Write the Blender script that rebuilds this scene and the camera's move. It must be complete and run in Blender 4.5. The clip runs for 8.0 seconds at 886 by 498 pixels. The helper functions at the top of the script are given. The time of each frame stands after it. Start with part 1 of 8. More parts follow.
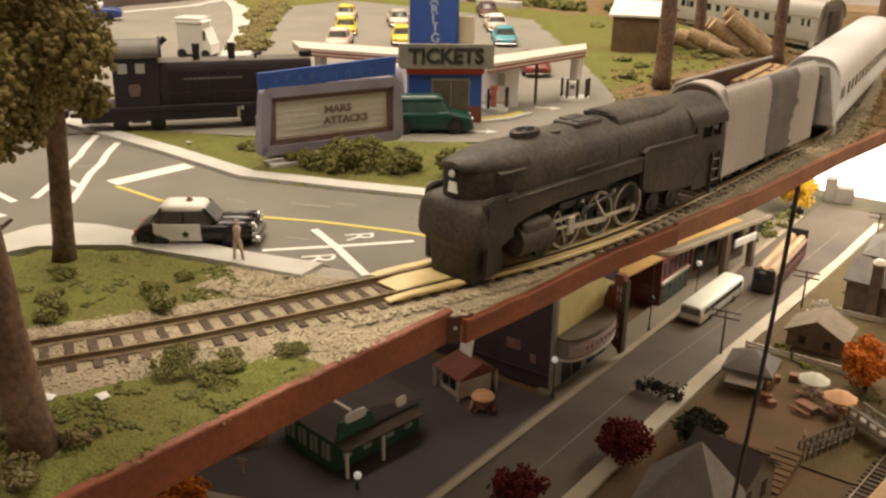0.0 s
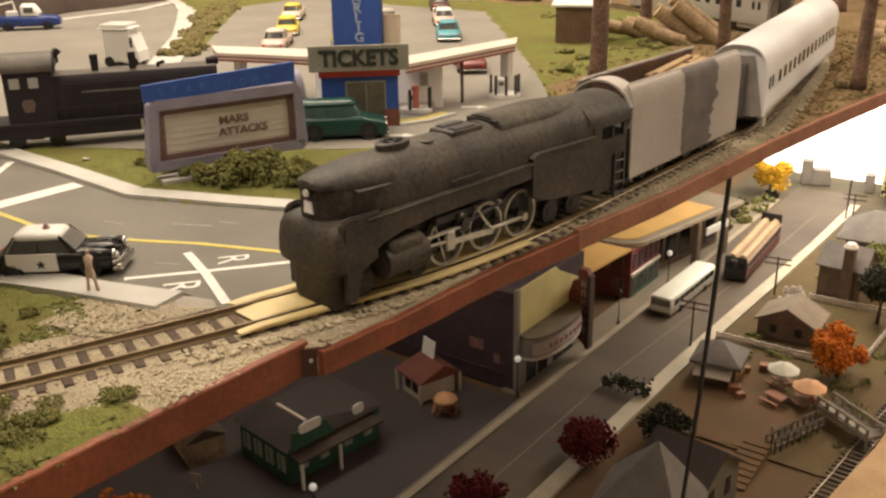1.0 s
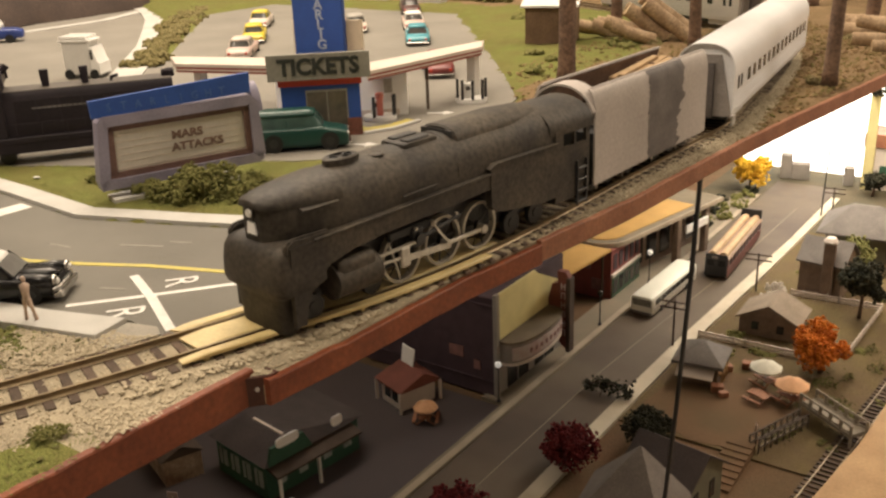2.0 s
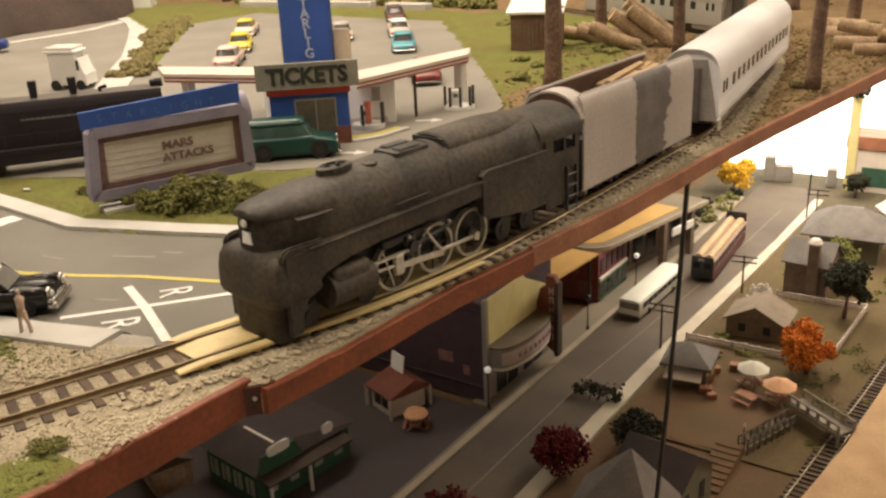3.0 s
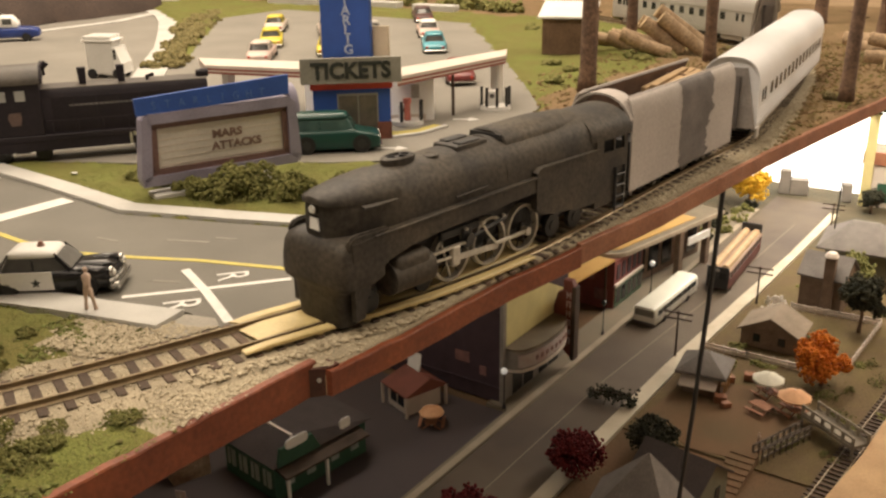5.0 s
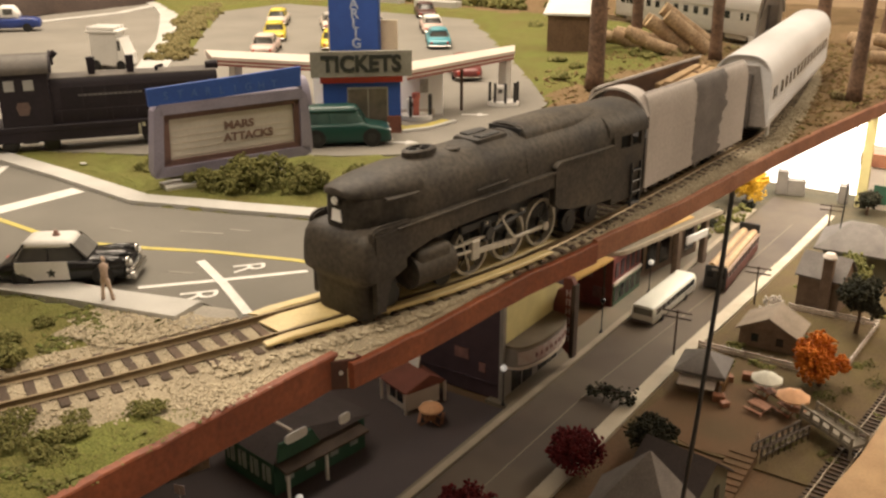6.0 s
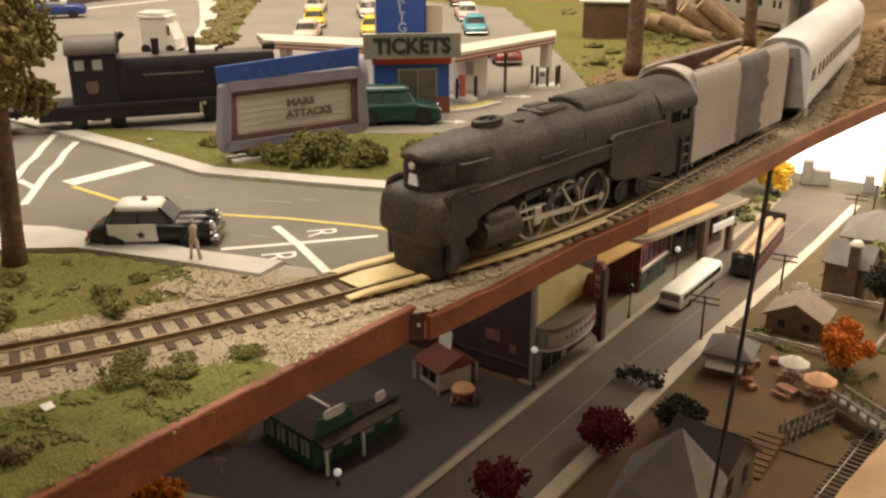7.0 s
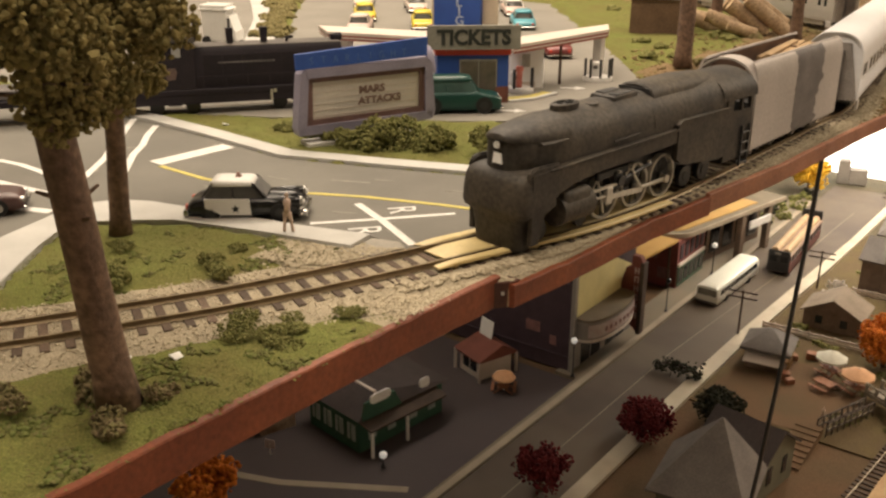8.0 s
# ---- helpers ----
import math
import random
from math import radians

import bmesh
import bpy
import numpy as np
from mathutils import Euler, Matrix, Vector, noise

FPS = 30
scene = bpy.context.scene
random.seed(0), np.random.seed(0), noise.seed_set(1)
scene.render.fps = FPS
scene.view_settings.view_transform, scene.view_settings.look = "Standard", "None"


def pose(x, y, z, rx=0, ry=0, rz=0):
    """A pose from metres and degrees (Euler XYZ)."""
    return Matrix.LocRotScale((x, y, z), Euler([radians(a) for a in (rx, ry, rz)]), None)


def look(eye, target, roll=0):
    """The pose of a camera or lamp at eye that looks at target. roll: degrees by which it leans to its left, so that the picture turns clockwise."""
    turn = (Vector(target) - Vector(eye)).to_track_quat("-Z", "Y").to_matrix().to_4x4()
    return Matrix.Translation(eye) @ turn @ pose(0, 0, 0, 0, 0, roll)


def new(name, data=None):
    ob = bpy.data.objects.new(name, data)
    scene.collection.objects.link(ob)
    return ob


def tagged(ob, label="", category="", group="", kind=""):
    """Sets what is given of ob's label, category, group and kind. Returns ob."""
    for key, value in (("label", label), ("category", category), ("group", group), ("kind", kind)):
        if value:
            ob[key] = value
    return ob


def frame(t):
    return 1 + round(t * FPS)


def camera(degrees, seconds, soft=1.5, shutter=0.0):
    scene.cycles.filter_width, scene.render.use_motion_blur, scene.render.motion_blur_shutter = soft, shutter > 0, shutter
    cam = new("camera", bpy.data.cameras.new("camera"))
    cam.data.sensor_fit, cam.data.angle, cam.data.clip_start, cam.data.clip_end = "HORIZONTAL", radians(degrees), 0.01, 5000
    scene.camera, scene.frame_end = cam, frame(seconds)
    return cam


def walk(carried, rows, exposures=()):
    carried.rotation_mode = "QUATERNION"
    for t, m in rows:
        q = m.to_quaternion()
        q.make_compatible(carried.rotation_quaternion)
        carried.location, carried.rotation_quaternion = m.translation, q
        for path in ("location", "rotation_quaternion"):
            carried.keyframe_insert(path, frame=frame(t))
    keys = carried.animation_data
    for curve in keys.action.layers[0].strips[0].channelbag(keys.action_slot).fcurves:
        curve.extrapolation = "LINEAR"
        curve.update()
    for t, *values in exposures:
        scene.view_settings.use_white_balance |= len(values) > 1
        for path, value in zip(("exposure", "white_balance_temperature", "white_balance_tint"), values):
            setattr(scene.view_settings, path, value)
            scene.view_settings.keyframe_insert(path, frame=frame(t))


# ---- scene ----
cam = camera(51.0, 8.0, soft=2.5, shutter=0.0)
PATH = [
    (0, (0.00463, 0.00195, 0.14809), (-0.27585, 0.37732, -0.02635), 0.96),
    (0.5, (0.02765, 0.03182, 0.15092), (-0.25444, 0.40419, -0.02733), -0.29),
    (1, (0.02962, 0.05651, 0.14994), (-0.24900, 0.43114, -0.02899), -1.07),
    (1.5, (0.03071, 0.07840, 0.14962), (-0.24584, 0.45439, -0.02969), -1.90),
    (3, (0.02933, 0.07327, 0.15160), (-0.23765, 0.45766, -0.02438), -2.69),
    (3.5, (0.03187, 0.07433, 0.15328), (-0.23724, 0.45737, -0.02238), -3.18),
    (4, (0.03230, 0.07234, 0.15420), (-0.23910, 0.45396, -0.02105), -2.72),
    (4.5, (0.02513, 0.05969, 0.15234), (-0.24711, 0.44141, -0.02136), -1.63),
    (6, (0.00646, 0.04874, 0.14815), (-0.25881, 0.43467, -0.02704), -0.05),
    (6.5, (0.00490, 0.03423, 0.14700), (-0.26371, 0.41689, -0.03027), -0.03),
    (7, (0.00500, 0.01500, 0.14548), (-0.26697, 0.39457, -0.03327), -0.07),
    (7.5, (0.00641, -0.00211, 0.14601), (-0.26830, 0.37554, -0.03264), -0.02),
    (8, (0.00143, -0.02027, 0.14457), (-0.28111, 0.35116, -0.03492), 0.14),
]
walk(cam, [(t, look(eye, target, roll)) for t, eye, target, roll in PATH])

# ---- small building helpers; all plan numbers below are centimetres ----
CM = 0.01
rng = random.Random(7)


def part(name, bm, material, parent=None, label="", smooth=False, kind=""):
    """Links a bmesh, in centimetres, as one mesh object under a thing or a part."""
    bmesh.ops.recalc_face_normals(bm, faces=bm.faces)
    bmesh.ops.scale(bm, vec=(CM, CM, CM), verts=bm.verts)
    me = bpy.data.meshes.new(name)
    bm.to_mesh(me)
    bm.free()
    me.shade_smooth()
    if not smooth:
        me.set_sharp_from_angle(angle=math.radians(35))
    for m in material if isinstance(material, (list, tuple)) else (material,):
        me.materials.append(m)
    ob = new(name, me)
    ob.parent = parent
    if label or kind:
        tagged(ob, label=label, kind=kind)
    return ob


def raw(name, verts, faces, material, parent=None, smooth=False, slots=None):
    """Links a mesh from plain lists in centimetres."""
    me = bpy.data.meshes.new(name)
    me.from_pydata([(x * CM, y * CM, z * CM) for x, y, z in verts], [], faces)
    for m in material if isinstance(material, (list, tuple)) else (material,):
        me.materials.append(m)
    if slots is not None:
        me.polygons.foreach_set("material_index", slots)
    if smooth:
        me.shade_smooth()
    me.update()
    ob = new(name, me)
    ob.parent = parent
    return ob


def share(ob, name, parent, m):
    """Another piece on the mesh of ob, at the pose m (translation in metres)."""
    o = new(name, ob.data)
    o.parent = parent
    o.matrix_basis = m
    return o


def thing(name, x, y, z, rz, label, category, group="", kind=""):
    ob = new(name)
    ob.empty_display_size = 0.01
    ob.matrix_basis = pose(x * CM, y * CM, z * CM, 0, 0, rz)
    return tagged(ob, label, category, group, kind)


def box(bm, x0, x1, y0, y1, z0, z1, bev=0.0, seg=1):
    vs = [bm.verts.new((x, y, z)) for z in (z0, z1) for x, y in ((x0, y0), (x1, y0), (x1, y1), (x0, y1))]
    fs = [bm.faces.new([vs[i] for i in q]) for q in ((3, 2, 1, 0), (4, 5, 6, 7), (0, 1, 5, 4), (1, 2, 6, 5), (2, 3, 7, 6), (3, 0, 4, 7))]
    if bev:
        es = {e for f in fs for e in f.edges}
        bmesh.ops.bevel(bm, geom=list(es), offset=bev, segments=seg, profile=0.5, affect="EDGES")
    return bm


def prism(bm, pts, z0, z1, bev=0.0):
    """An upright prism on a flat outline."""
    lo = [bm.verts.new((x, y, z0)) for x, y in pts]
    hi = [bm.verts.new((x, y, z1)) for x, y in pts]
    n = len(pts)
    top = bm.faces.new(hi)
    bm.faces.new(lo[::-1])
    for i in range(n):
        bm.faces.new((lo[i], lo[(i + 1) % n], hi[(i + 1) % n], hi[i]))
    if bev:
        bmesh.ops.bevel(bm, geom=list(top.edges), offset=bev, segments=2, profile=0.5, affect="EDGES")
    return bm


def loft(bm, rings, caps=True):
    """Skins closed rings of equal length."""
    rows = [[bm.verts.new(p) for p in r] for r in rings]
    n = len(rows[0])
    for a, b in zip(rows, rows[1:]):
        for i in range(n):
            bm.faces.new((a[i], a[(i + 1) % n], b[(i + 1) % n], b[i]))
    if caps:
        bm.faces.new(rows[0][::-1])
        bm.faces.new(rows[-1])
    return bm


def rod(bm, p0, p1, r0, r1=None, n=8, caps=True):
    """A round bar from p0 to p1."""
    p0, p1 = Vector(p0), Vector(p1)
    r1 = r0 if r1 is None else r1
    q = (p1 - p0).to_track_quat("Z", "Y")
    ring = lambda p, r: [p + q @ Vector((r * math.cos(2 * math.pi * i / n), r * math.sin(2 * math.pi * i / n), 0)) for i in range(n)]
    return loft(bm, [ring(p0, r0), ring(p1, r1)], caps)


def tube(bm, pts, r, n=6):
    """A round bar along points."""
    pts = [Vector(p) for p in pts]
    rr = r if isinstance(r, (list, tuple)) else [r] * len(pts)
    rings = []
    for i, p in enumerate(pts):
        d = (pts[min(i + 1, len(pts) - 1)] - pts[max(i - 1, 0)]).normalized()
        q = d.to_track_quat("Z", "Y")
        rings.append([p + q @ Vector((rr[i] * math.cos(2 * math.pi * k / n), rr[i] * math.sin(2 * math.pi * k / n), 0)) for k in range(n)])
    return loft(bm, rings)


def lathe(bm, profile, n=16, at=(0, 0, 0)):
    """Turns (radius, height) round the upright axis."""
    x, y, z = at
    return loft(bm, [[(x + r * math.cos(2 * math.pi * i / n), y + r * math.sin(2 * math.pi * i / n), z + h) for i in range(n)] for r, h in profile])


def ball(bm, at, r, sub=1, flat=1.0, rough=0.0, rnd=rng):
    """A lump round a point."""
    vs = bmesh.ops.create_icosphere(bm, subdivisions=sub, radius=r)["verts"]
    for v in vs:
        k = 1 + rnd.uniform(-rough, rough)
        v.co = Vector((at[0] + v.co.x * k, at[1] + v.co.y * k, at[2] + v.co.z * k * flat))
    return bm


def strip(bm, pts, w, z0, z1):
    """A flat band of width w along points in plan."""
    pts = [Vector((x, y)) for x, y in pts]
    left, right = [], []
    for i, p in enumerate(pts):
        d = (pts[min(i + 1, len(pts) - 1)] - pts[max(i - 1, 0)]).normalized()
        nrm = Vector((-d.y, d.x))
        left.append(p + nrm * w / 2)
        right.append(p - nrm * w / 2)
    rings = [[(l.x, l.y, z0), (l.x, l.y, z1), (r.x, r.y, z1), (r.x, r.y, z0)] for l, r in zip(left, right)]
    return loft(bm, rings)


def words(name, text, size, depth, material, parent, m, label="", align="CENTER", squeeze=1.0, bold=0.0):
    """Raised lettering in the built-in font; size in centimetres, m the pose under the parent in metres."""
    cu = bpy.data.curves.new(name, "FONT")
    cu.body, cu.size, cu.extrude, cu.align_x, cu.align_y = text, size * CM, depth * CM / 2, align, "CENTER"
    cu.resolution_u = 3
    cu.offset = bold * CM
    tmp = bpy.data.objects.new(name, cu)
    scene.collection.objects.link(tmp)
    me = bpy.data.meshes.new_from_object(tmp.evaluated_get(bpy.context.evaluated_depsgraph_get()))
    bpy.data.objects.remove(tmp)
    me.materials.clear()
    me.materials.append(material)
    ob = new(name, me)
    ob.parent = parent
    ob.matrix_basis = m @ Matrix.Diagonal((squeeze, 1, 1, 1))
    if label:
        tagged(ob, label=label)
    return ob


def inside(x, y, pts):
    c = False
    for (x0, y0), (x1, y1) in zip(pts, pts[1:] + pts[:1]):
        if (y0 > y) != (y1 > y) and x < (x1 - x0) * (y - y0) / (y1 - y0) + x0:
            c = not c
    return c


def dist_line(x, y, pts):
    best = 1e9
    for (x0, y0), (x1, y1) in zip(pts, pts[1:]):
        dx, dy = x1 - x0, y1 - y0
        k = max(0, min(1, ((x - x0) * dx + (y - y0) * dy) / (dx * dx + dy * dy)))
        best = min(best, math.hypot(x - x0 - k * dx, y - y0 - k * dy))
    return best


# ---- world and lights ----
world = bpy.data.worlds.new("world")
scene.world = world
world.use_nodes = True
world.node_tree.nodes["Background"].inputs[0].default_value = (1.0, 0.86, 0.68, 1)
world.node_tree.nodes["Background"].inputs[1].default_value = 0.05


def ceiling_lamp(name, x, y, z, w, h, watts, colour):
    d = bpy.data.lights.new(name, "AREA")
    d.shape, d.size, d.size_y, d.energy, d.color = "RECTANGLE", w, h, watts, colour
    ob = new(name, d)
    ob.matrix_basis = pose(x, y, z)
    return ob


WARM = (1.0, 0.83, 0.64)
ceiling_lamp("ceiling_lamp", -0.95, 0.95, 1.05, 1.2, 0.6, 25.2, WARM)
ceiling_lamp("ceiling_lamp", -0.40, -0.05, 1.05, 1.0, 0.5, 12, WARM)
ceiling_lamp("ceiling_lamp", 0.58, 1.78, 1.05, 0.5, 1.2, 22.5, WARM)
# strip lamp fixed under the upper shelf, inferred from the lit lower street
ceiling_lamp("unseen_shelf_light", -0.36, 1.80, -0.035, 0.10, 0.9, 6.0, (1.0, 0.87, 0.70))
# unseen fill light, added to brighten the depot and its yard
ceiling_lamp("unseen_shelf_light", -0.68, 0.76, -0.035, 0.06, 0.3, 0.6, (1.0, 0.87, 0.70))
scene.view_settings.exposure = 0.13


# ---- materials ----
def material(name, colour, rough=0.6, metal=0.0, grain=900.0, var=0.18, coarse=60.0, var2=0.2, bump=0.15, bump_scale=None, tint=None, rand=0.0, spec=0.5):
    """A plain surface: colour varied at two scales, fine relief, optionally a little different from piece to piece."""
    m = bpy.data.materials.new(name)
    m.use_nodes = True
    nt = m.node_tree
    bs = nt.nodes["Principled BSDF"]
    bs.inputs["Roughness"].default_value = rough
    bs.inputs["Metallic"].default_value = metal
    bs.inputs["Specular IOR Level"].default_value = spec
    co = nt.nodes.new("ShaderNodeTexCoord")
    n1, n2 = nt.nodes.new("ShaderNodeTexNoise"), nt.nodes.new("ShaderNodeTexNoise")
    n1.inputs["Scale"].default_value, n2.inputs["Scale"].default_value = grain, coarse
    n1.inputs["Detail"].default_value, n2.inputs["Detail"].default_value = 3, 4
    for n in (n1, n2):
        nt.links.new(co.outputs["Object"], n.inputs["Vector"])
    last = None
    r1 = nt.nodes.new("ShaderNodeMapRange")
    r1.inputs["From Min"].default_value, r1.inputs["From Max"].default_value = 0.3, 0.7
    r1.inputs["To Min"].default_value, r1.inputs["To Max"].default_value = 1 - var, 1 + var
    nt.links.new(n1.outputs["Fac"], r1.inputs["Value"])
    r2 = nt.nodes.new("ShaderNodeMapRange")
    r2.inputs["From Min"].default_value, r2.inputs["From Max"].default_value = 0.3, 0.7
    r2.inputs["To Min"].default_value, r2.inputs["To Max"].default_value = 0.0, 1.0
    nt.links.new(n2.outputs["Fac"], r2.inputs["Value"])
    mix = nt.nodes.new("ShaderNodeMix")
    mix.data_type = "RGBA"
    c2 = tint if tint else tuple(c * (1 - 2 * var2) for c in colour)
    mix.inputs[6].default_value, mix.inputs[7].default_value = (*colour, 1), (*c2, 1)
    nt.links.new(r2.outputs["Result"], mix.inputs[0])
    mul = nt.nodes.new("ShaderNodeVectorMath")
    mul.operation = "SCALE"
    nt.links.new(mix.outputs[2], mul.inputs[0])
    nt.links.new(r1.outputs["Result"], mul.inputs["Scale"])
    last = mul.outputs[0]
    if rand:
        info = nt.nodes.new("ShaderNodeObjectInfo")
        r3 = nt.nodes.new("ShaderNodeMapRange")
        r3.inputs["To Min"].default_value, r3.inputs["To Max"].default_value = 1 - rand, 1 + rand
        nt.links.new(info.outputs["Random"], r3.inputs["Value"])
        m2 = nt.nodes.new("ShaderNodeVectorMath")
        m2.operation = "SCALE"
        nt.links.new(last, m2.inputs[0])
        nt.links.new(r3.outputs["Result"], m2.inputs["Scale"])
        last = m2.outputs[0]
    nt.links.new(last, bs.inputs["Base Color"])
    if bump:
        b = nt.nodes.new("ShaderNodeBump")
        b.inputs["Strength"].default_value, b.inputs["Distance"].default_value = bump, 0.0006
        if bump_scale:
            n3 = nt.nodes.new("ShaderNodeTexNoise")
            n3.inputs["Scale"].default_value, n3.inputs["Detail"].default_value = bump_scale, 4
            nt.links.new(co.outputs["Object"], n3.inputs["Vector"])
            nt.links.new(n3.outputs["Fac"], b.inputs["Height"])
        else:
            nt.links.new(n1.outputs["Fac"], b.inputs["Height"])
        nt.links.new(b.outputs["Normal"], bs.inputs["Normal"])
    return m


def island_material(name, colours, rough=0.9, bump=0.3, grain=1500.0):
    """For heaps of loose bits: each bit takes its own tone between the colours."""
    m = bpy.data.materials.new(name)
    m.use_nodes = True
    nt = m.node_tree
    bs = nt.nodes["Principled BSDF"]
    bs.inputs["Roughness"].default_value = rough
    bs.inputs["Specular IOR Level"].default_value = 0.2
    geo, ramp = nt.nodes.new("ShaderNodeNewGeometry"), nt.nodes.new("ShaderNodeValToRGB")
    el = ramp.color_ramp.elements
    for i, c in enumerate(colours):
        e = el[i] if i < 2 else el.new(0.5)
        e.color = (*c, 1)
    for i, e in enumerate(el):
        e.position = i / (len(colours) - 1)
    nt.links.new(geo.outputs["Random Per Island"], ramp.inputs["Fac"])
    nt.links.new(ramp.outputs["Color"], bs.inputs["Base Color"])
    co, n1, b = nt.nodes.new("ShaderNodeTexCoord"), nt.nodes.new("ShaderNodeTexNoise"), nt.nodes.new("ShaderNodeBump")
    n1.inputs["Scale"].default_value = grain
    b.inputs["Strength"].default_value, b.inputs["Distance"].default_value = bump, 0.0005
    nt.links.new(co.outputs["Object"], n1.inputs["Vector"])
    nt.links.new(n1.outputs["Fac"], b.inputs["Height"])
    nt.links.new(b.outputs["Normal"], bs.inputs["Normal"])
    return m


def glow(name, colour, strength):
    m = bpy.data.materials.new(name)
    m.use_nodes = True
    bs = m.node_tree.nodes["Principled BSDF"]
    bs.inputs["Base Color"].default_value = (*colour, 1)
    bs.inputs["Emission Color"].default_value = (*colour, 1)
    bs.inputs["Emission Strength"].default_value = strength
    return m


ASPHALT = material("asphalt", (0.176, 0.166, 0.143), 0.85, grain=2500, var=0.16, coarse=18, var2=0.12, bump=0.25)
LOT = material("worn_asphalt", (0.235, 0.218, 0.188), 0.85, grain=2200, var=0.12, coarse=14, var2=0.1, bump=0.2)
TOWN_ASPHALT = material("town_asphalt", (0.122, 0.092, 0.061), 0.75, grain=1200, var=0.18, coarse=7, tint=(0.064, 0.045, 0.033), bump=0.15)
YARD_ASPHALT = material("yard_asphalt", (0.074, 0.056, 0.054), 0.75, grain=1200, var=0.15, coarse=5, tint=(0.05, 0.038, 0.043), bump=0.15)
CONCRETE = material("concrete", (0.52, 0.51, 0.48), 0.8, grain=1800, var=0.1, coarse=40, var2=0.1, bump=0.15)
TOWN_WALK = material("town_concrete", (0.35, 0.29, 0.215), 0.8, grain=900, var=0.1, coarse=30, var2=0.12, bump=0.1)
GREY_RAMP = material("grey_putty", (0.30, 0.275, 0.23), 0.7, grain=1200, var=0.12, coarse=80, var2=0.12, bump=0.25)
TURF = material("turf", (0.146, 0.162, 0.045), 0.95, grain=1500, var=0.35, coarse=30, tint=(0.148, 0.133, 0.047), bump=1.0, bump_scale=1100, spec=0.1)
FOREST = material("forest_floor", (0.23, 0.155, 0.09), 0.95, grain=1500, var=0.4, coarse=30, tint=(0.16, 0.115, 0.06), bump=1.0, bump_scale=900, spec=0.1)
BALLAST_BED = material("ballast_bed", (0.39, 0.335, 0.24), 0.95, grain=1800, var=0.3, coarse=70, var2=0.15, bump=0.8, bump_scale=1300, spec=0.2)
STONES = island_material("ballast_stones", [(0.38, 0.325, 0.23), (0.43, 0.37, 0.265), (0.48, 0.42, 0.31)], 0.9)
FASCIA_FAR = material("paler_brown_paint", (0.33, 0.14, 0.075), 0.6, grain=500, var=0.2, coarse=40, tint=(0.22, 0.085, 0.045), bump=0.3, bump_scale=300)
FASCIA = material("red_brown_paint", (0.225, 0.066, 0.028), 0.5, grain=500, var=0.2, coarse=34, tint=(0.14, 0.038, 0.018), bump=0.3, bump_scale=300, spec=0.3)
# shade of the edge-strip gap, put into the block's dark base colour
FASCIA_END = material("gap_shade_wood", (0.075, 0.026, 0.016), 0.7, grain=500, var=0.2, coarse=60, var2=0.15, bump=0.3)
PLY = material("raw_plywood", (0.34, 0.24, 0.14), 0.8, grain=400, var=0.12, coarse=30, var2=0.12, bump=0.2)
WHITE_PAINT = material("white_road_paint", (0.71, 0.70, 0.67), 0.75, grain=1500, var=0.07, coarse=160, var2=0.08, bump=0.1)
YELLOW_PAINT = material("yellow_road_paint", (0.55, 0.46, 0.10), 0.75, grain=1500, var=0.14, coarse=160, tint=(0.43, 0.38, 0.13), bump=0.1)
RAIL = material("weathered_brass_rail", (0.235, 0.175, 0.10), 0.42, 0.55, grain=1500, var=0.1, coarse=120, var2=0.15, bump=0.05)
TIE = material("brown_sleeper", (0.105, 0.07, 0.047), 0.85, grain=1200, var=0.3, coarse=200, var2=0.2, bump=0.4, rand=0.35)
BRASS = material("yellow_plastic", (0.64, 0.52, 0.25), 0.45, grain=900, var=0.08, coarse=60, tint=(0.48, 0.37, 0.17), bump=0.06)
BLACK = material("black_loco_paint", (0.022, 0.02, 0.0195), 0.6, grain=500, var=0.4, coarse=38, tint=(0.07, 0.058, 0.043), bump=0.4, bump_scale=180, spec=0.35)
BLACK2 = material("black_plastic", (0.026, 0.026, 0.027), 0.45, grain=900, var=0.2, coarse=50, var2=0.1, bump=0.1)
NAVY = material("dark_blue_black_paint", (0.023, 0.018, 0.024), 0.6, grain=900, var=0.2, coarse=40, var2=0.15, bump=0.1, spec=0.25)
PRIMER = material("grey_primer", (0.47, 0.43, 0.405), 0.6, grain=500, var=0.1, coarse=16, tint=(0.36, 0.325, 0.30), bump=0.2, bump_scale=250)
DARK_PATCH = material("dark_grey_patch", (0.082, 0.072, 0.069), 0.6, grain=500, var=0.15, coarse=60, tint=(0.15, 0.135, 0.13), bump=0.3)
SILVER = material("silver_plastic", (0.88, 0.89, 0.92), 0.28, 0.1, grain=600, var=0.04, coarse=20, var2=0.05, bump=0.05)
SILVER_DULL = material("dull_silver_plastic", (0.50, 0.48, 0.45), 0.45, 0.2, grain=600, var=0.06, coarse=20, var2=0.08, bump=0.05)
STEEL = material("bright_wheel_metal", (0.62, 0.60, 0.55), 0.32, 0.9, grain=900, var=0.08, coarse=90, var2=0.1, bump=0.05)
DARK_GLASS = material("dark_window", (0.02, 0.022, 0.026), 0.12, grain=300, var=0.1, coarse=40, var2=0.1, bump=0)
BARK = material("bark", (0.20, 0.125, 0.085), 0.9, grain=400, var=0.35, coarse=70, tint=(0.10, 0.064, 0.046), bump=0.9, bump_scale=450)
LEAF_DRY = island_material("olive_foam", [(0.12, 0.105, 0.038), (0.18, 0.152, 0.058), (0.26, 0.21, 0.085)], 0.95)
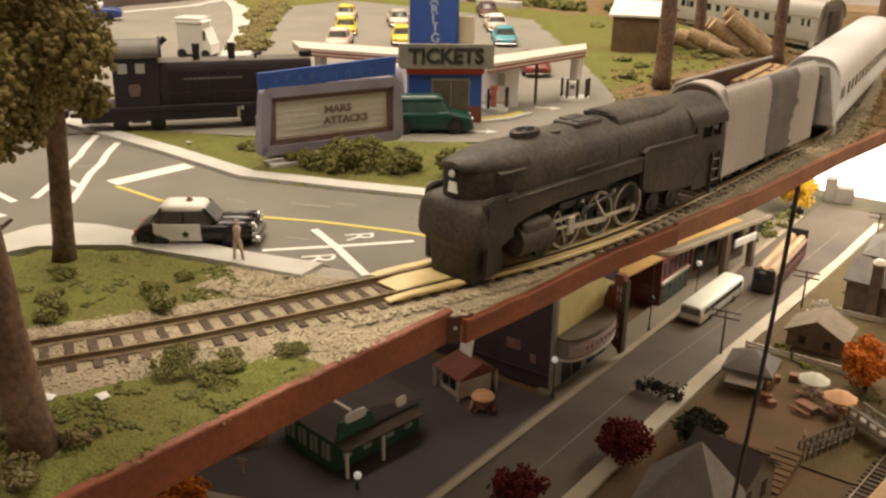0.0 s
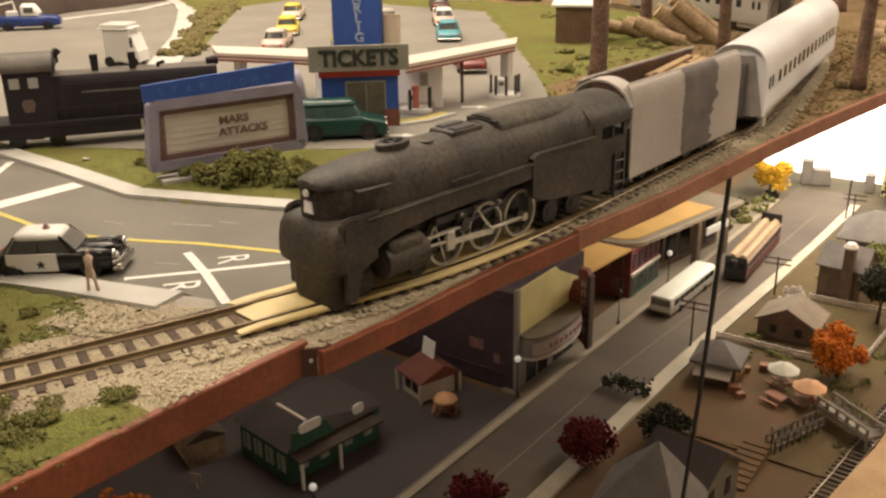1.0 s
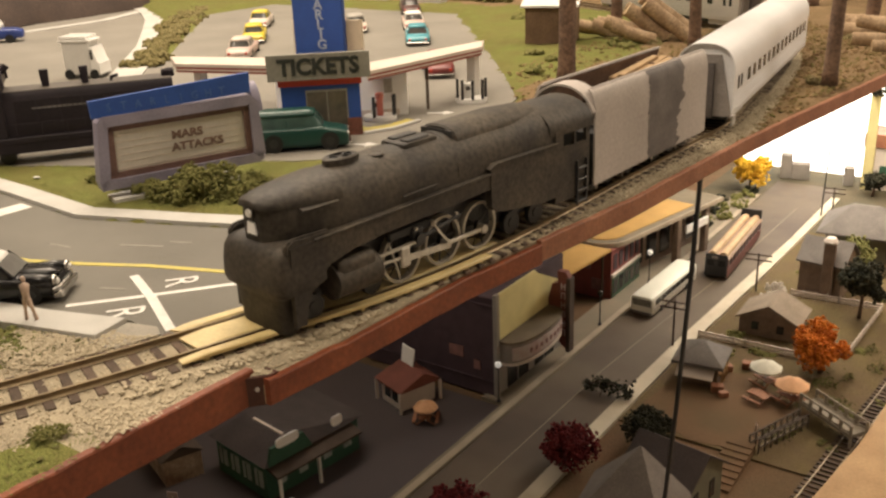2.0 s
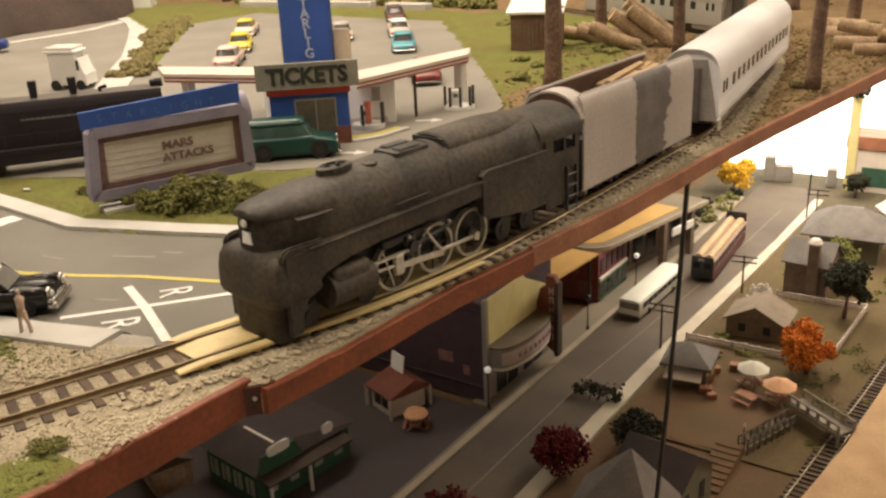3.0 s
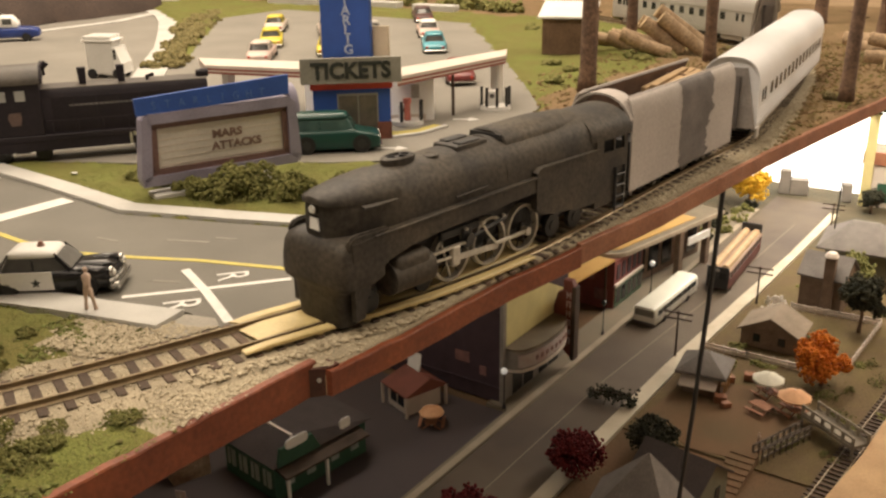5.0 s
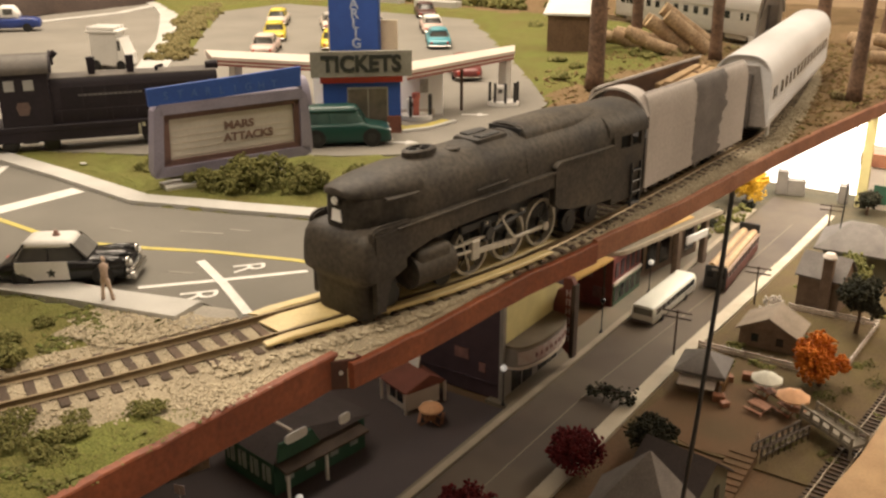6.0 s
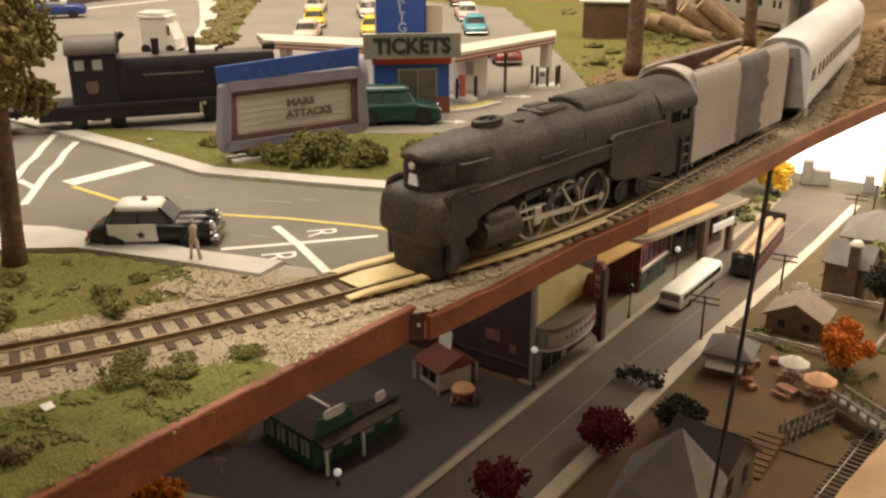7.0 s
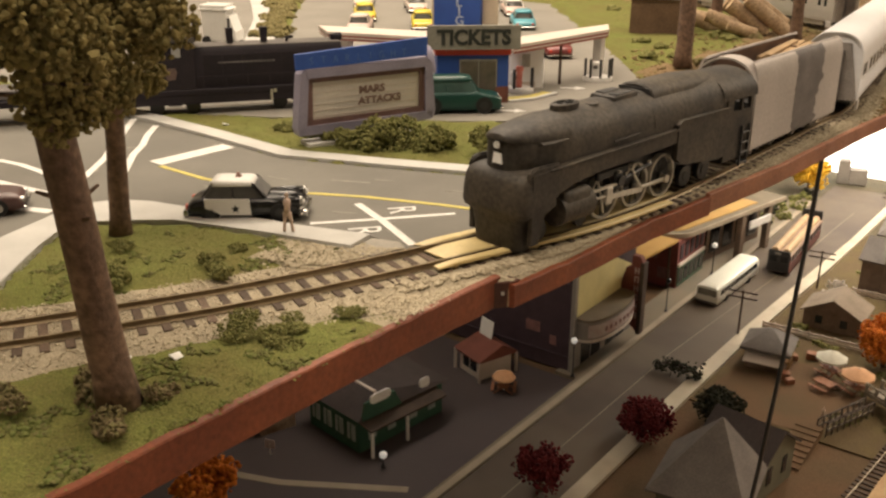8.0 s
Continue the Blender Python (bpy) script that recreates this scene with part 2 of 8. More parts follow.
LEAF_BUSH = island_material("green_foam", [(0.09, 0.095, 0.03), (0.145, 0.15, 0.048), (0.21, 0.20, 0.075)], 0.95)
LEAF_ORANGE = island_material("orange_foam", [(0.28, 0.065, 0.012), (0.46, 0.12, 0.016), (0.62, 0.21, 0.03)], 0.95)
LEAF_RED = island_material("red_foam", [(0.05, 0.009, 0.013), (0.10, 0.014, 0.018), (0.17, 0.026, 0.028)], 0.95)
LEAF_YELLOW = island_material("yellow_foam", [(0.46, 0.25, 0.015), (0.60, 0.35, 0.022), (0.70, 0.45, 0.05)], 0.95)
LEAF_DARK = island_material("dark_green_foam", [(0.014, 0.016, 0.012), (0.028, 0.03, 0.019), (0.046, 0.044, 0.028)], 0.95)
BLUE = material("blue_card", (0.025, 0.085, 0.36), 0.6, grain=900, var=0.1, coarse=60, var2=0.1, bump=0.08)
LILAC = material("grey_lilac_plastic", (0.27, 0.25, 0.33), 0.55, grain=900, var=0.12, coarse=60, var2=0.12, bump=0.12)
RUST_FRAME = material("brown_inner_frame", (0.16, 0.09, 0.08), 0.6, grain=800, var=0.15, coarse=60, var2=0.15, bump=0.12)
MILK = material("milky_sign_panel", (0.59, 0.555, 0.50), 0.4, grain=600, var=0.05, coarse=30, var2=0.08, bump=0.03)
LETTER_RED = material("faded_red_letters", (0.22, 0.14, 0.115), 0.6, bump=0)
SIGN_GREY = material("weathered_grey_sign", (0.30, 0.29, 0.25), 0.75, grain=700, var=0.12, coarse=60, var2=0.15, bump=0.2)
SIGN_DARK = material("dark_sign_letters", (0.03, 0.035, 0.03), 0.6, bump=0)
RED = material("red_card", (0.55, 0.06, 0.035), 0.55, grain=900, var=0.08, coarse=60, var2=0.1, bump=0.05)
WHITE = material("white_plastic", (0.78, 0.77, 0.74), 0.45, grain=800, var=0.04, coarse=50, var2=0.06, bump=0.05)
CREAM = material("cream_canopy_top", (0.66, 0.58, 0.51), 0.6, grain=700, var=0.06, coarse=40, var2=0.08, bump=0.08)
CHROME = material("chrome", (0.55, 0.54, 0.52), 0.25, 1.0, bump=0)
RUBBER = material("black_rubber", (0.015, 0.015, 0.015), 0.7, bump=0.05)
GREEN_VAN = material("dark_green_paint", (0.006, 0.052, 0.044), 0.35, grain=900, var=0.06, coarse=60, var2=0.1, bump=0.03)

# ---- the upper board: plywood shelf with a red-brown edge ----
EDGE_NEAR = [(-20.02, -44.38), (-19.82, 0.08), (-19.63, 11.94), (-19.33, 19.84), (-18.93, 26.76)]
EDGE_FAR = [(-18.46, 26.82), (-18.0, 30.45), (-17.52, 37.29), (-16.74, 42.66), (-15.66, 49.99), (-15.1, 56.83), (-14.5, 64.64), (-13.45, 73.44), (-12.0, 84.18), (-10.6, 94.93), (-8.7, 109.58), (-5.79, 132.06)]
BACK = [(-6, 175), (-175, 175), (-175, -45)]
board = thing("board_upper", 0, 0, 0, 0, "plywood shelf of the layout with a red-brown painted edge", "board", kind="structure")
bm = bmesh.new()
prism(bm, EDGE_NEAR + EDGE_FAR + BACK, -1.2, -0.45)
part("plywood", bm, PLY, board)


def fascia_strip(pts, off, w, z0, z1, seed):
    """An edge board with a hand-cut, slightly wavy outline."""
    bm = bmesh.new()
    rings = []
    fine = []
    for (xa, ya), (xb, yb) in zip(pts, pts[1:]):
        n = max(1, int(math.hypot(xb - xa, yb - ya) / 0.45))
        fine += [(xa + (xb - xa) * i / n, ya + (yb - ya) * i / n) for i in range(n)]
    fine.append(pts[-1])
    for i, (x, y) in enumerate(fine):
        k = noise.noise((y * 0.35, seed, 0.5))
        top = z1 + 0.05 * noise.noise((y * 1.1, seed, 2)) + 0.04 * k
        low = z0 + 0.06 * noise.noise((y * 0.5, seed, 6))
        o = off + 0.05 * noise.noise((y * 0.6, seed, 9))
        rings.append([(x + o - w / 2, y, low), (x + o + w / 2 - 0.05, y, low), (x + o + w / 2, y, low + 0.06), (x + o + w / 2, y, top - 0.05), (x + o + w / 2 - 0.04, y, top), (x + o - w / 2, y, top)])
    return loft(bm, rings)


part("fascia", fascia_strip(EDGE_NEAR, -0.08, 0.32, -1.28, 0.06, 1), FASCIA, board, "red-brown painted wooden edge strip")
part("fascia", fascia_strip([p for p in EDGE_FAR if p[1] < 45], 0.12, 0.28, -1.2, -0.2, 4), FASCIA, board, "red-brown painted wooden edge strip")
# the far run of the strip takes a paler, browner colour
part("fascia", fascia_strip([p for p in EDGE_FAR if p[1] > 42], 0.08, 0.28, -1.05, -0.04, 4), FASCIA_FAR, board, "paler brown painted edge strip")
bm = bmesh.new()
prism(bm, [(-19.6, 26.3), (-18.95, 26.3), (-18.36, 26.98), (-18.34, 27.4), (-19.6, 27.4)], -1.24, -0.15)
part("gap_block", bm, FASCIA_END, board, "block in the joint of the edge strip, coloured dark for the gap's shade")
bm = bmesh.new()
rod(bm, (-18.72, 26.72, -0.6), (-18.62, 26.62, -0.6), 0.08, n=10)
part("screw_head", bm, SILVER_DULL, board)

TRACK = [(-48.6, -14.25), (-40.5, -4.13), (-33.72, 5.58), (-29.58, 11.45), (-27.35, 15.3), (-25.63, 18.53), (-24.01, 22.18), (-22.49, 26.02), (-21.23, 29.56), (-19.92, 33.3), (-19.0, 37.35), (-18.5, 41.4), (-18.2, 46.46), (-17.94, 52.53), (-17.54, 60.62), (-17.34, 66.69), (-18.14, 73.77), (-19.26, 81.87), (-20.67, 90.97), (-22.19, 97.04), (-24.52, 103.11), (-28.57, 108.57), (-34.43, 112.52), (-42.53, 117.28), (-52.64, 123.35), (-66.81, 131.44)]


def edge_x(y):
    """Where the board ends at a given depth."""
    edge = EDGE_NEAR + EDGE_FAR
    for (xa, ya), (xb, yb) in zip(edge, edge[1:]):
        if ya <= y <= yb and yb > ya:
            return xa + (xb - xa) * (y - ya) / (yb - ya)
    return edge[-1][0]


SW_TRACK = [(-74, 8), (-68.5, 16), (-62.5, 25), (-57.8, 32), (-53.6, 38.2), (-49.4, 44.2), (-45, 50), (-40, 55.2)]


def smooth_line(pts, step):
    """Points at even steps along a Catmull-Rom curve."""
    out = []
    for i in range(len(pts) - 1):
        p = [Vector(pts[max(0, min(len(pts) - 1, i + k))]) for k in (-1, 0, 1, 2)]
        for s in range(20):
            t = s / 20
            out.append(0.5 * ((2 * p[1]) + (p[2] - p[0]) * t + (2 * p[0] - 5 * p[1] + 4 * p[2] - p[3]) * t * t + (3 * p[1] - p[0] - 3 * p[2] + p[3]) * t ** 3))
    out.append(Vector(pts[-1]))
    res, acc = [out[0]], 0.0
    for a, b in zip(out, out[1:]):
        d = (b - a).length
        while acc + d >= step:
            k = (step - acc) / d
            a = a + (b - a) * k
            res.append(a)
            d = (b - a).length
            acc = 0.0
        acc += d
    return res


def offset_line(pts, w):
    out = []
    for i, p in enumerate(pts):
        d = (pts[min(i + 1, len(pts) - 1)] - pts[max(i - 1, 0)]).normalized()
        out.append(p + Vector((-d.y, d.x)) * w)
    return out


KERB = [(-60, 35.6), (-53.0, 35.35), (-46.0, 35.0), (-39.2, 34.45), (-36, 35.6), (-33.6, 36.4), (-29.2, 38.1), (-25.8, 39.2), (-21.6, 40.6)]
ROAD = [(-110, 35.2), (-60, 35.1), (-53.0, 34.8), (-46.0, 34.4), (-38.9, 33.8), (-33.4, 35.7), (-28.8, 37.4), (-25.3, 38.5), (-21.2, 39.8), (-20.6, 36.0), (-21.6, 32.5), (-22.6, 29.2), (-23.6, 26.9), (-26.0, 27.2), (-32.3, 24.6), (-37.1, 24.0), (-39.4, 22.5), (-39.4, 20.0), (-38.4, 16.6), (-36.3, 13.0), (-38, 8), (-44, -10), (-110, -10)]
WALK = [(-26.0, 27.0), (-25.72, 25.4), (-30.2, 24.2), (-34.5, 22.9), (-36.0, 21.6), (-37.3, 20.4), (-37.6, 19.0), (-36.2, 17.0), (-33.9, 14.2), (-33.6, 13.4), (-36.6, 13.2), (-38.7, 16.9), (-39.8, 20.3), (-39.9, 21.8), (-39.2, 23.1), (-37.7, 23.95), (-32.3, 25.2), (-29.3, 25.9)]
DRIVE = [(-110, 36.2), (-60, 36.3), (-54, 37.0), (-51.8, 38.2), (-47, 40.8), (-42.8, 43.9), (-36.5, 47.4), (-33.4, 50.0), (-30.5, 54.0), (-30.6, 60), (-33.5, 69), (-39.5, 77), (-53, 94), (-67.8, 112.0), (-104, 114), (-103.2, 99.5), (-90, 85), (-77, 71), (-71, 61), (-85, 75), (-106, 94), (-121, 103), (-150, 108), (-160, 60)]
paved = [ROAD, DRIVE]


def ground_z(x, y):
    n = noise.noise((x * 0.35, y * 0.35, 3.0)) * 0.16 + noise.noise((x * 1.3, y * 1.3, 8.0)) * 0.09
    far = max(0.0, min(1.0, (y - 70) / 40))
    z = 0.05 + n + far * 0.6
    d = dist_line(x, y, TRACK)
    if d < 4.2:
        k = min(1, max(0, (4.2 - d) / 2.2))
        z = z * (1 - k) + (-0.22) * k
    for poly in paved:
        if inside(x, y, poly):
            return -0.35
    if inside(x, y, WALK):
        return -0.3
    return z


def grid_ground(name, x0, x1, y0, y1, step, hole=None):
    """A sheet of bumpy ground, kept behind the board's edge."""
    verts, faces, slots, index = [], [], [], {}
    ny, nx = int((y1 - y0) / step), int((x1 - x0) / step)
    for j in range(ny + 1):
        y = y0 + j * step
        lim = edge_x(y)
        for i in range(nx + 1):
            x = min(x0 + i * step, lim)
            z = ground_z(x, y)
            if lim - x < 0.8:
                z = min(z, -0.02 + 0.08 * noise.noise((x, y * 1.5, 5)) - (0.2 if 27 < y < 44 else 0)) - (0.08 if lim - x < 0.05 else 0)
            verts.append((x, y, z))
    for j in range(ny):
        for i in range(nx):
            a = j * (nx + 1) + i
            if verts[a][0] == verts[a + 1][0] == verts[a + nx + 1][0]:
                continue
            cx, cy = verts[a][0] + step / 2, verts[a][1] + step / 2
            faces.append((a, a + 1, a + nx + 2, a + nx + 1))
            b = noise.noise((cx * 0.25, cy * 0.25, 0)) * 5
            gravel = dist_line(cx, cy, [(-31, 23.6), (-26, 24.6), (-24, 25.2)]) < 1.5 + 0.25 * b and cx > -29.5 + 0.3 * b and dist_line(cx, cy, TRACK) > 1
            slots.append(2 if gravel else 1 if (cx > -34 + b * 0.8 and cy > 62 + b) or cy > 118 + b else 2 if (cy > 26 and cx > -17.5 - 2.0 * (cy < 40)) or (cy > 20.5 + 0.5 * b and cx > -23 + 0.4 * (cy - 21) and cy < 40) else 0)
    return tagged(raw(name, verts, faces, [TURF, FOREST, BALLAST_BED], smooth=True, slots=slots), "model ground of green turf and brown forest litter", "ground", kind="structure")


grid_ground("ground", -75, -10, -20, 62, 0.5)
grid_ground("ground", -135, -4, 62, 150, 1.0)
grid_ground("ground", -135, -75, -20, 62, 1.5)

# paved sheets
bm = bmesh.new()
prism(bm, ROAD, -0.4, 0.0)
road = tagged(part("road", bm, ASPHALT), "grey model asphalt road with painted markings", "road", kind="structure")
bm = bmesh.new()
prism(bm, DRIVE, -0.4, 0.02)
drive = tagged(part("road_lot", bm, LOT), "pale worn asphalt of the drive-in and parking lot", "road", kind="structure")
bm = bmesh.new()
prism(bm, WALK, -0.35, 0.22, 0.05)
tagged(part("pavement", bm, CONCRETE), "pale concrete pavement beside the road", "pavement", kind="structure")
bm = bmesh.new()
prism(bm, [(-25.92, 26.98), (-24.6, 27.35), (-23.95, 26.95), (-24.45, 25.3), (-25.0, 25.15), (-25.66, 25.42)], -0.35, 0.05, 0.04)
tagged(part("pavement_ramp", bm, GREY_RAMP), "grey putty ramp at the end of the pavement", "pavement", kind="structure")
bm = bmesh.new()
strip(bm, KERB, 1.25, -0.35, 0.2)
tagged(part("kerb", bm, CONCRETE), "pale concrete kerb strip along the road", "kerb", kind="structure")
bm = bmesh.new()
strip(bm, [(-71.2, 61.2), (-78, 68), (-86, 76), (-97, 85.5), (-106, 93), (-113, 98), (-121, 102.5), (-130, 103.5)], 3.0, -0.3, 0.16)
tagged(part("kerb_lot", bm, CONCRETE), "pale concrete edging round the yard", "kerb", kind="structure")
bm = bmesh.new()
strip(bm, [(-113.5, 70), (-113.5, 90), (-121, 108)], 1.6, -0.3, 0.14)
tagged(part("kerb_hill", bm, CONCRETE), "pale concrete edging at the foot of the hill", "kerb", kind="structure")


def paint(pts, w, mat=WHITE_PAINT, name="road_marking", parent=road, top=0.025):
    bm = bmesh.new()
    strip(bm, pts, w, -0.01, top)
    return part(name, bm, mat, parent)


paint([(-29.5, 26.7), (-27.3, 29.2), (-25.0, 32.0)], 0.3)
paint([(-29.7, 30.2), (-27.0, 29.0), (-23.9, 27.4)], 0.4, top=0.04)
paint([(-43.8, 28.7), (-43.5, 33.8)], 1.2)
paint([(-54.2, 34.7), (-51.5, 31.95), (-50.3, 30.9), (-49.0, 29.4), (-47.1, 27.7), (-45.25, 25.5), (-44.4, 24.5)], 0.42)
paint([(-51.3, 34.3), (-49.6, 32.4), (-47.75, 30.7), (-46.4, 29.1), (-44.8, 27.6), (-43.2, 26.1), (-42.3, 25.2)], 0.42, top=0.035)
paint([(-51.4, 23.6), (-49.4, 23.85), (-47.0, 23.75), (-44.6, 23.5)], 0.4)
paint([(-47.5, 21.3), (-42.8, 21.9)], 0.45)
paint([(-43.6, 19.2), (-40.6, 20.3)], 0.55)
paint([(-46.5, 27.5), (-44.6, 27.2)], 0.4)
paint([(-43.1, 28.5), (-39.2, 28.4), (-35.7, 28.9), (-32.9, 30.0), (-30.2, 31.3), (-26.5, 32.6), (-23.2, 33.5)], 0.32, YELLOW_PAINT)
SCUFF = material("pale_scuff", (0.27, 0.255, 0.22), 0.8, grain=1500, var=0.2, coarse=200, var2=0.15, bump=0.1)
for a, b, w in (((-33.6, 32.4), (-31.6, 33.3), 0.2), ((-31.8, 33.9), (-30.8, 34.3), 0.16), ((-29.9, 28.6), (-28.8, 29.1), 0.16), ((-36.8, 30.8), (-35.4, 31.0), 0.14), ((-38.2, 27.6), (-37.0, 27.5), 0.18), ((-45.8, 26.3), (-44.9, 25.6), 0.14), ((-27.6, 34.6), (-26.5, 35.3), 0.14), ((-48.6, 29.2), (-47.6, 30.1), 0.16)):
    paint([a, b], w, SCUFF, "scuff_mark", top=0.012)
words("road_letter", "R", 2.0, 0.03, WHITE_PAINT, road, pose(-0.274, 0.308, 0.0002, 0, 0, -39.4), squeeze=0.85)
words("road_letter", "R", 2.2, 0.03, WHITE_PAINT, road, pose(-0.2685, 0.2748, 0.0002, 0, 0, -39.4), squeeze=0.85)


# ---- tracks ----
def lay_track(name, line, ties, label, base):
    track = thing(name, 0, 0, 0, 0, label, "railway track", kind="structure")
    pts = smooth_line(line, 0.8)
    for side in (-0.86, 0.86):
        bm = bmesh.new()
        prof = ((-0.11, 0.0), (0.11, 0.0), (0.05, 0.05), (0.03, 0.14), (0.05, 0.17), (0.05, 0.24), (-0.05, 0.24), (-0.05, 0.17), (-0.03, 0.14), (-0.05, 0.05))
        c = offset_line(pts, side)
        rings = []
        for i, p in enumerate(c):
            d = (c[min(i + 1, len(c) - 1)] - c[max(i - 1, 0)]).normalized()
            nrm = Vector((-d.y, d.x))
            rings.append([(p.x + nrm.x * u, p.y + nrm.y * u, base + v) for u, v in prof])
        loft(bm, rings)
        part("rail", bm, RAIL, track)
    if ties:
        bm = bmesh.new()
        box(bm, -1.6, 1.6, -0.17, 0.17, -0.14, 0.0, 0.03)
        first = None
        for p, q in zip(pts, pts[1:]):
            d = q - p
            a = math.degrees(math.atan2(d.y, d.x)) - 90 + rng.uniform(-2, 2)
            m = pose(p.x * CM, p.y * CM, base * CM, 0, 0, a)
            if first is None:
                first = part("sleeper", bm, TIE, track)
                first.matrix_basis = m
            else:
                share(first, "sleeper", track, m)
    return track, pts


track, track_pts = lay_track("railway_track", TRACK, True, "model railway track with brown sleepers and brassy rails", 0.05)
sw_track, sw_pts = lay_track("railway_track", SW_TRACK, False, "rails set into the road", -0.2)

# ballast under the main track
bm = bmesh.new()
pts = smooth_line(TRACK, 1.0)
rings = []
for i, p in enumerate(pts):
    d = (pts[min(i + 1, len(pts) - 1)] - pts[max(i - 1, 0)]).normalized()
    nrm = Vector((-d.y, d.x))
    ring = []
    for u, z in ((-3.6, -0.4), (-2.9, -0.12), (-1.9, -0.02), (-0.9, 0.0), (0, 0.0), (0.9, 0.0), (1.9, -0.02), (2.9, -0.14), (3.6, -0.4)):
        q = p + nrm * u
        x = min(q.x, edge_x(q.y) - 0.05)
        ring.append((x, q.y, z + 0.05 * noise.noise((q.x * 1.1, q.y * 1.1, 2))))
    rings.append(ring)
loft(bm, rings)
tagged(part("ballast_bed", bm, BALLAST_BED, smooth=True), "grey gravel bed under the railway track", "ballast", kind="structure")

# ---- the lower town ----
LOW = -46.0
# brick with the shade of the cinema's flank put into its dark tone
BRICK_DARK = material("shade_toned_brick", (0.055, 0.032, 0.042), 0.8, grain=800, var=0.2, coarse=60, var2=0.15, bump=0.2)
BRICK_RED = material("red_brick", (0.22, 0.06, 0.05), 0.8, grain=800, var=0.2, coarse=60, var2=0.15, bump=0.2)
YELLOW_WALL = material("yellow_stucco", (0.69, 0.61, 0.29), 0.8, grain=500, var=0.06, coarse=25, var2=0.1, bump=0.1)
TAN_ROOF = material("tan_roof", (0.46, 0.27, 0.075), 0.8, grain=400, var=0.08, coarse=20, var2=0.1, bump=0.1)
GREY_ROOF = material("grey_shingle", (0.17, 0.15, 0.135), 0.85, grain=600, var=0.2, coarse=40, var2=0.15, bump=0.3)
DARK_ROOF = material("dark_roof", (0.056, 0.042, 0.04), 0.8, grain=600, var=0.2, coarse=40, var2=0.15, bump=0.2)
RED_ROOF = material("red_brown_roof", (0.20, 0.065, 0.045), 0.8, grain=600, var=0.15, coarse=40, var2=0.15, bump=0.2)
GREEN_WALL = material("green_wall", (0.03, 0.10, 0.06), 0.7, grain=600, var=0.12, coarse=40, var2=0.15, bump=0.15)
OLIVE_WALL = material("olive_wall", (0.16, 0.15, 0.10), 0.8, grain=600, var=0.12, coarse=40, var2=0.15, bump=0.15)
STONE_WALL = material("brown_stone_wall", (0.20, 0.14, 0.10), 0.85, grain=500, var=0.2, coarse=60, var2=0.15, bump=0.3)
TOWN_TURF = material("town_turf", (0.135, 0.104, 0.05), 0.95, grain=1000, var=0.35, coarse=25, tint=(0.12, 0.085, 0.052), bump=0.8, bump_scale=600, spec=0.1)
TOWN_DIRT = material("town_dirt", (0.155, 0.094, 0.056), 0.95, grain=900, var=0.3, coarse=20, tint=(0.12, 0.085, 0.05), bump=0.5, spec=0.1)
FAR_EARTH = material("olive_grey_earth", (0.085, 0.078, 0.055), 0.95, grain=900, var=0.3, coarse=18, tint=(0.12, 0.098, 0.064), bump=0.5, spec=0.1)
TAN_WOOD = material("tan_wood", (0.50, 0.32, 0.15), 0.7, grain=300, var=0.1, coarse=18, tint=(0.36, 0.21, 0.09), bump=0.15)
DARK_WOOD = material("dark_wood", (0.075, 0.05, 0.035), 0.8, grain=700, var=0.2, coarse=60, var2=0.15, bump=0.2)
TOWN_PLAZA = material("dull_pavement", (0.215, 0.172, 0.12), 0.85, grain=900, var=0.12, coarse=15, tint=(0.17, 0.145, 0.105), bump=0.1)
TOWN_CREAM = material("cream_pavement", (0.54, 0.48, 0.37), 0.8, grain=900, var=0.1, coarse=25, tint=(0.42, 0.36, 0.27), bump=0.1)
GARDEN_ROOF = material("brown_grey_shingle", (0.24, 0.19, 0.14), 0.85, grain=500, var=0.2, coarse=30, tint=(0.17, 0.13, 0.09), bump=0.3)
PANEL_GLOW = glow("self_lit_white", (1.0, 0.97, 0.92), 2.6)

bm = bmesh.new()
box(bm, -130, 20, 20, 230, LOW - 2.0, LOW - 0.3)
tagged(part("ground_town", bm, TOWN_DIRT), "brown earth base of the lower town", "ground", kind="structure")
bm = bmesh.new()
prism(bm, [(-62, 158), (-4, 158), (-4, 218.5), (-62, 218.5)], LOW - 0.4, LOW - 0.06)
tagged(part("ground_far", bm, FAR_EARTH), "olive grey earth at the far end of the street", "ground", kind="structure")
bm = bmesh.new()
prism(bm, [(-50.4, 30), (-40.3, 30), (-40.1, 100), (-39.85, 121), (-38.8, 148), (-37.7, 172), (-37.4, 207), (-50, 207), (-49.6, 150), (-50, 128)], LOW - 0.3, LOW)
street = tagged(part("road_town", bm, TOWN_ASPHALT), "dark asphalt main street of the lower town", "road", kind="structure")
bm = bmesh.new()
prism(bm, [(-130, 30), (-51.6, 30), (-51.6, 95), (-130, 95)], LOW - 0.3, LOW - 0.02)
tagged(part("road_yard", bm, YARD_ASPHALT), "dark paved yard beside the main street", "road", kind="structure")
bm = bmesh.new()
prism(bm, [(-51.7, 30), (-50.5, 30), (-50.1, 128), (-49.7, 150), (-50.1, 195), (-55, 195), (-55, 95.5), (-51.7, 95.5)], LOW - 0.3, LOW + 0.22, 0.05)
tagged(part("pavement_town", bm, TOWN_PLAZA), "dull brown pavement on the shop side of the street", "pavement", kind="structure")
bm = bmesh.new()
strip(bm, [(-51.0, 30), (-50.6, 128), (-50.2, 150), (-50.6, 195)], 0.9, LOW - 0.3, LOW + 0.3)
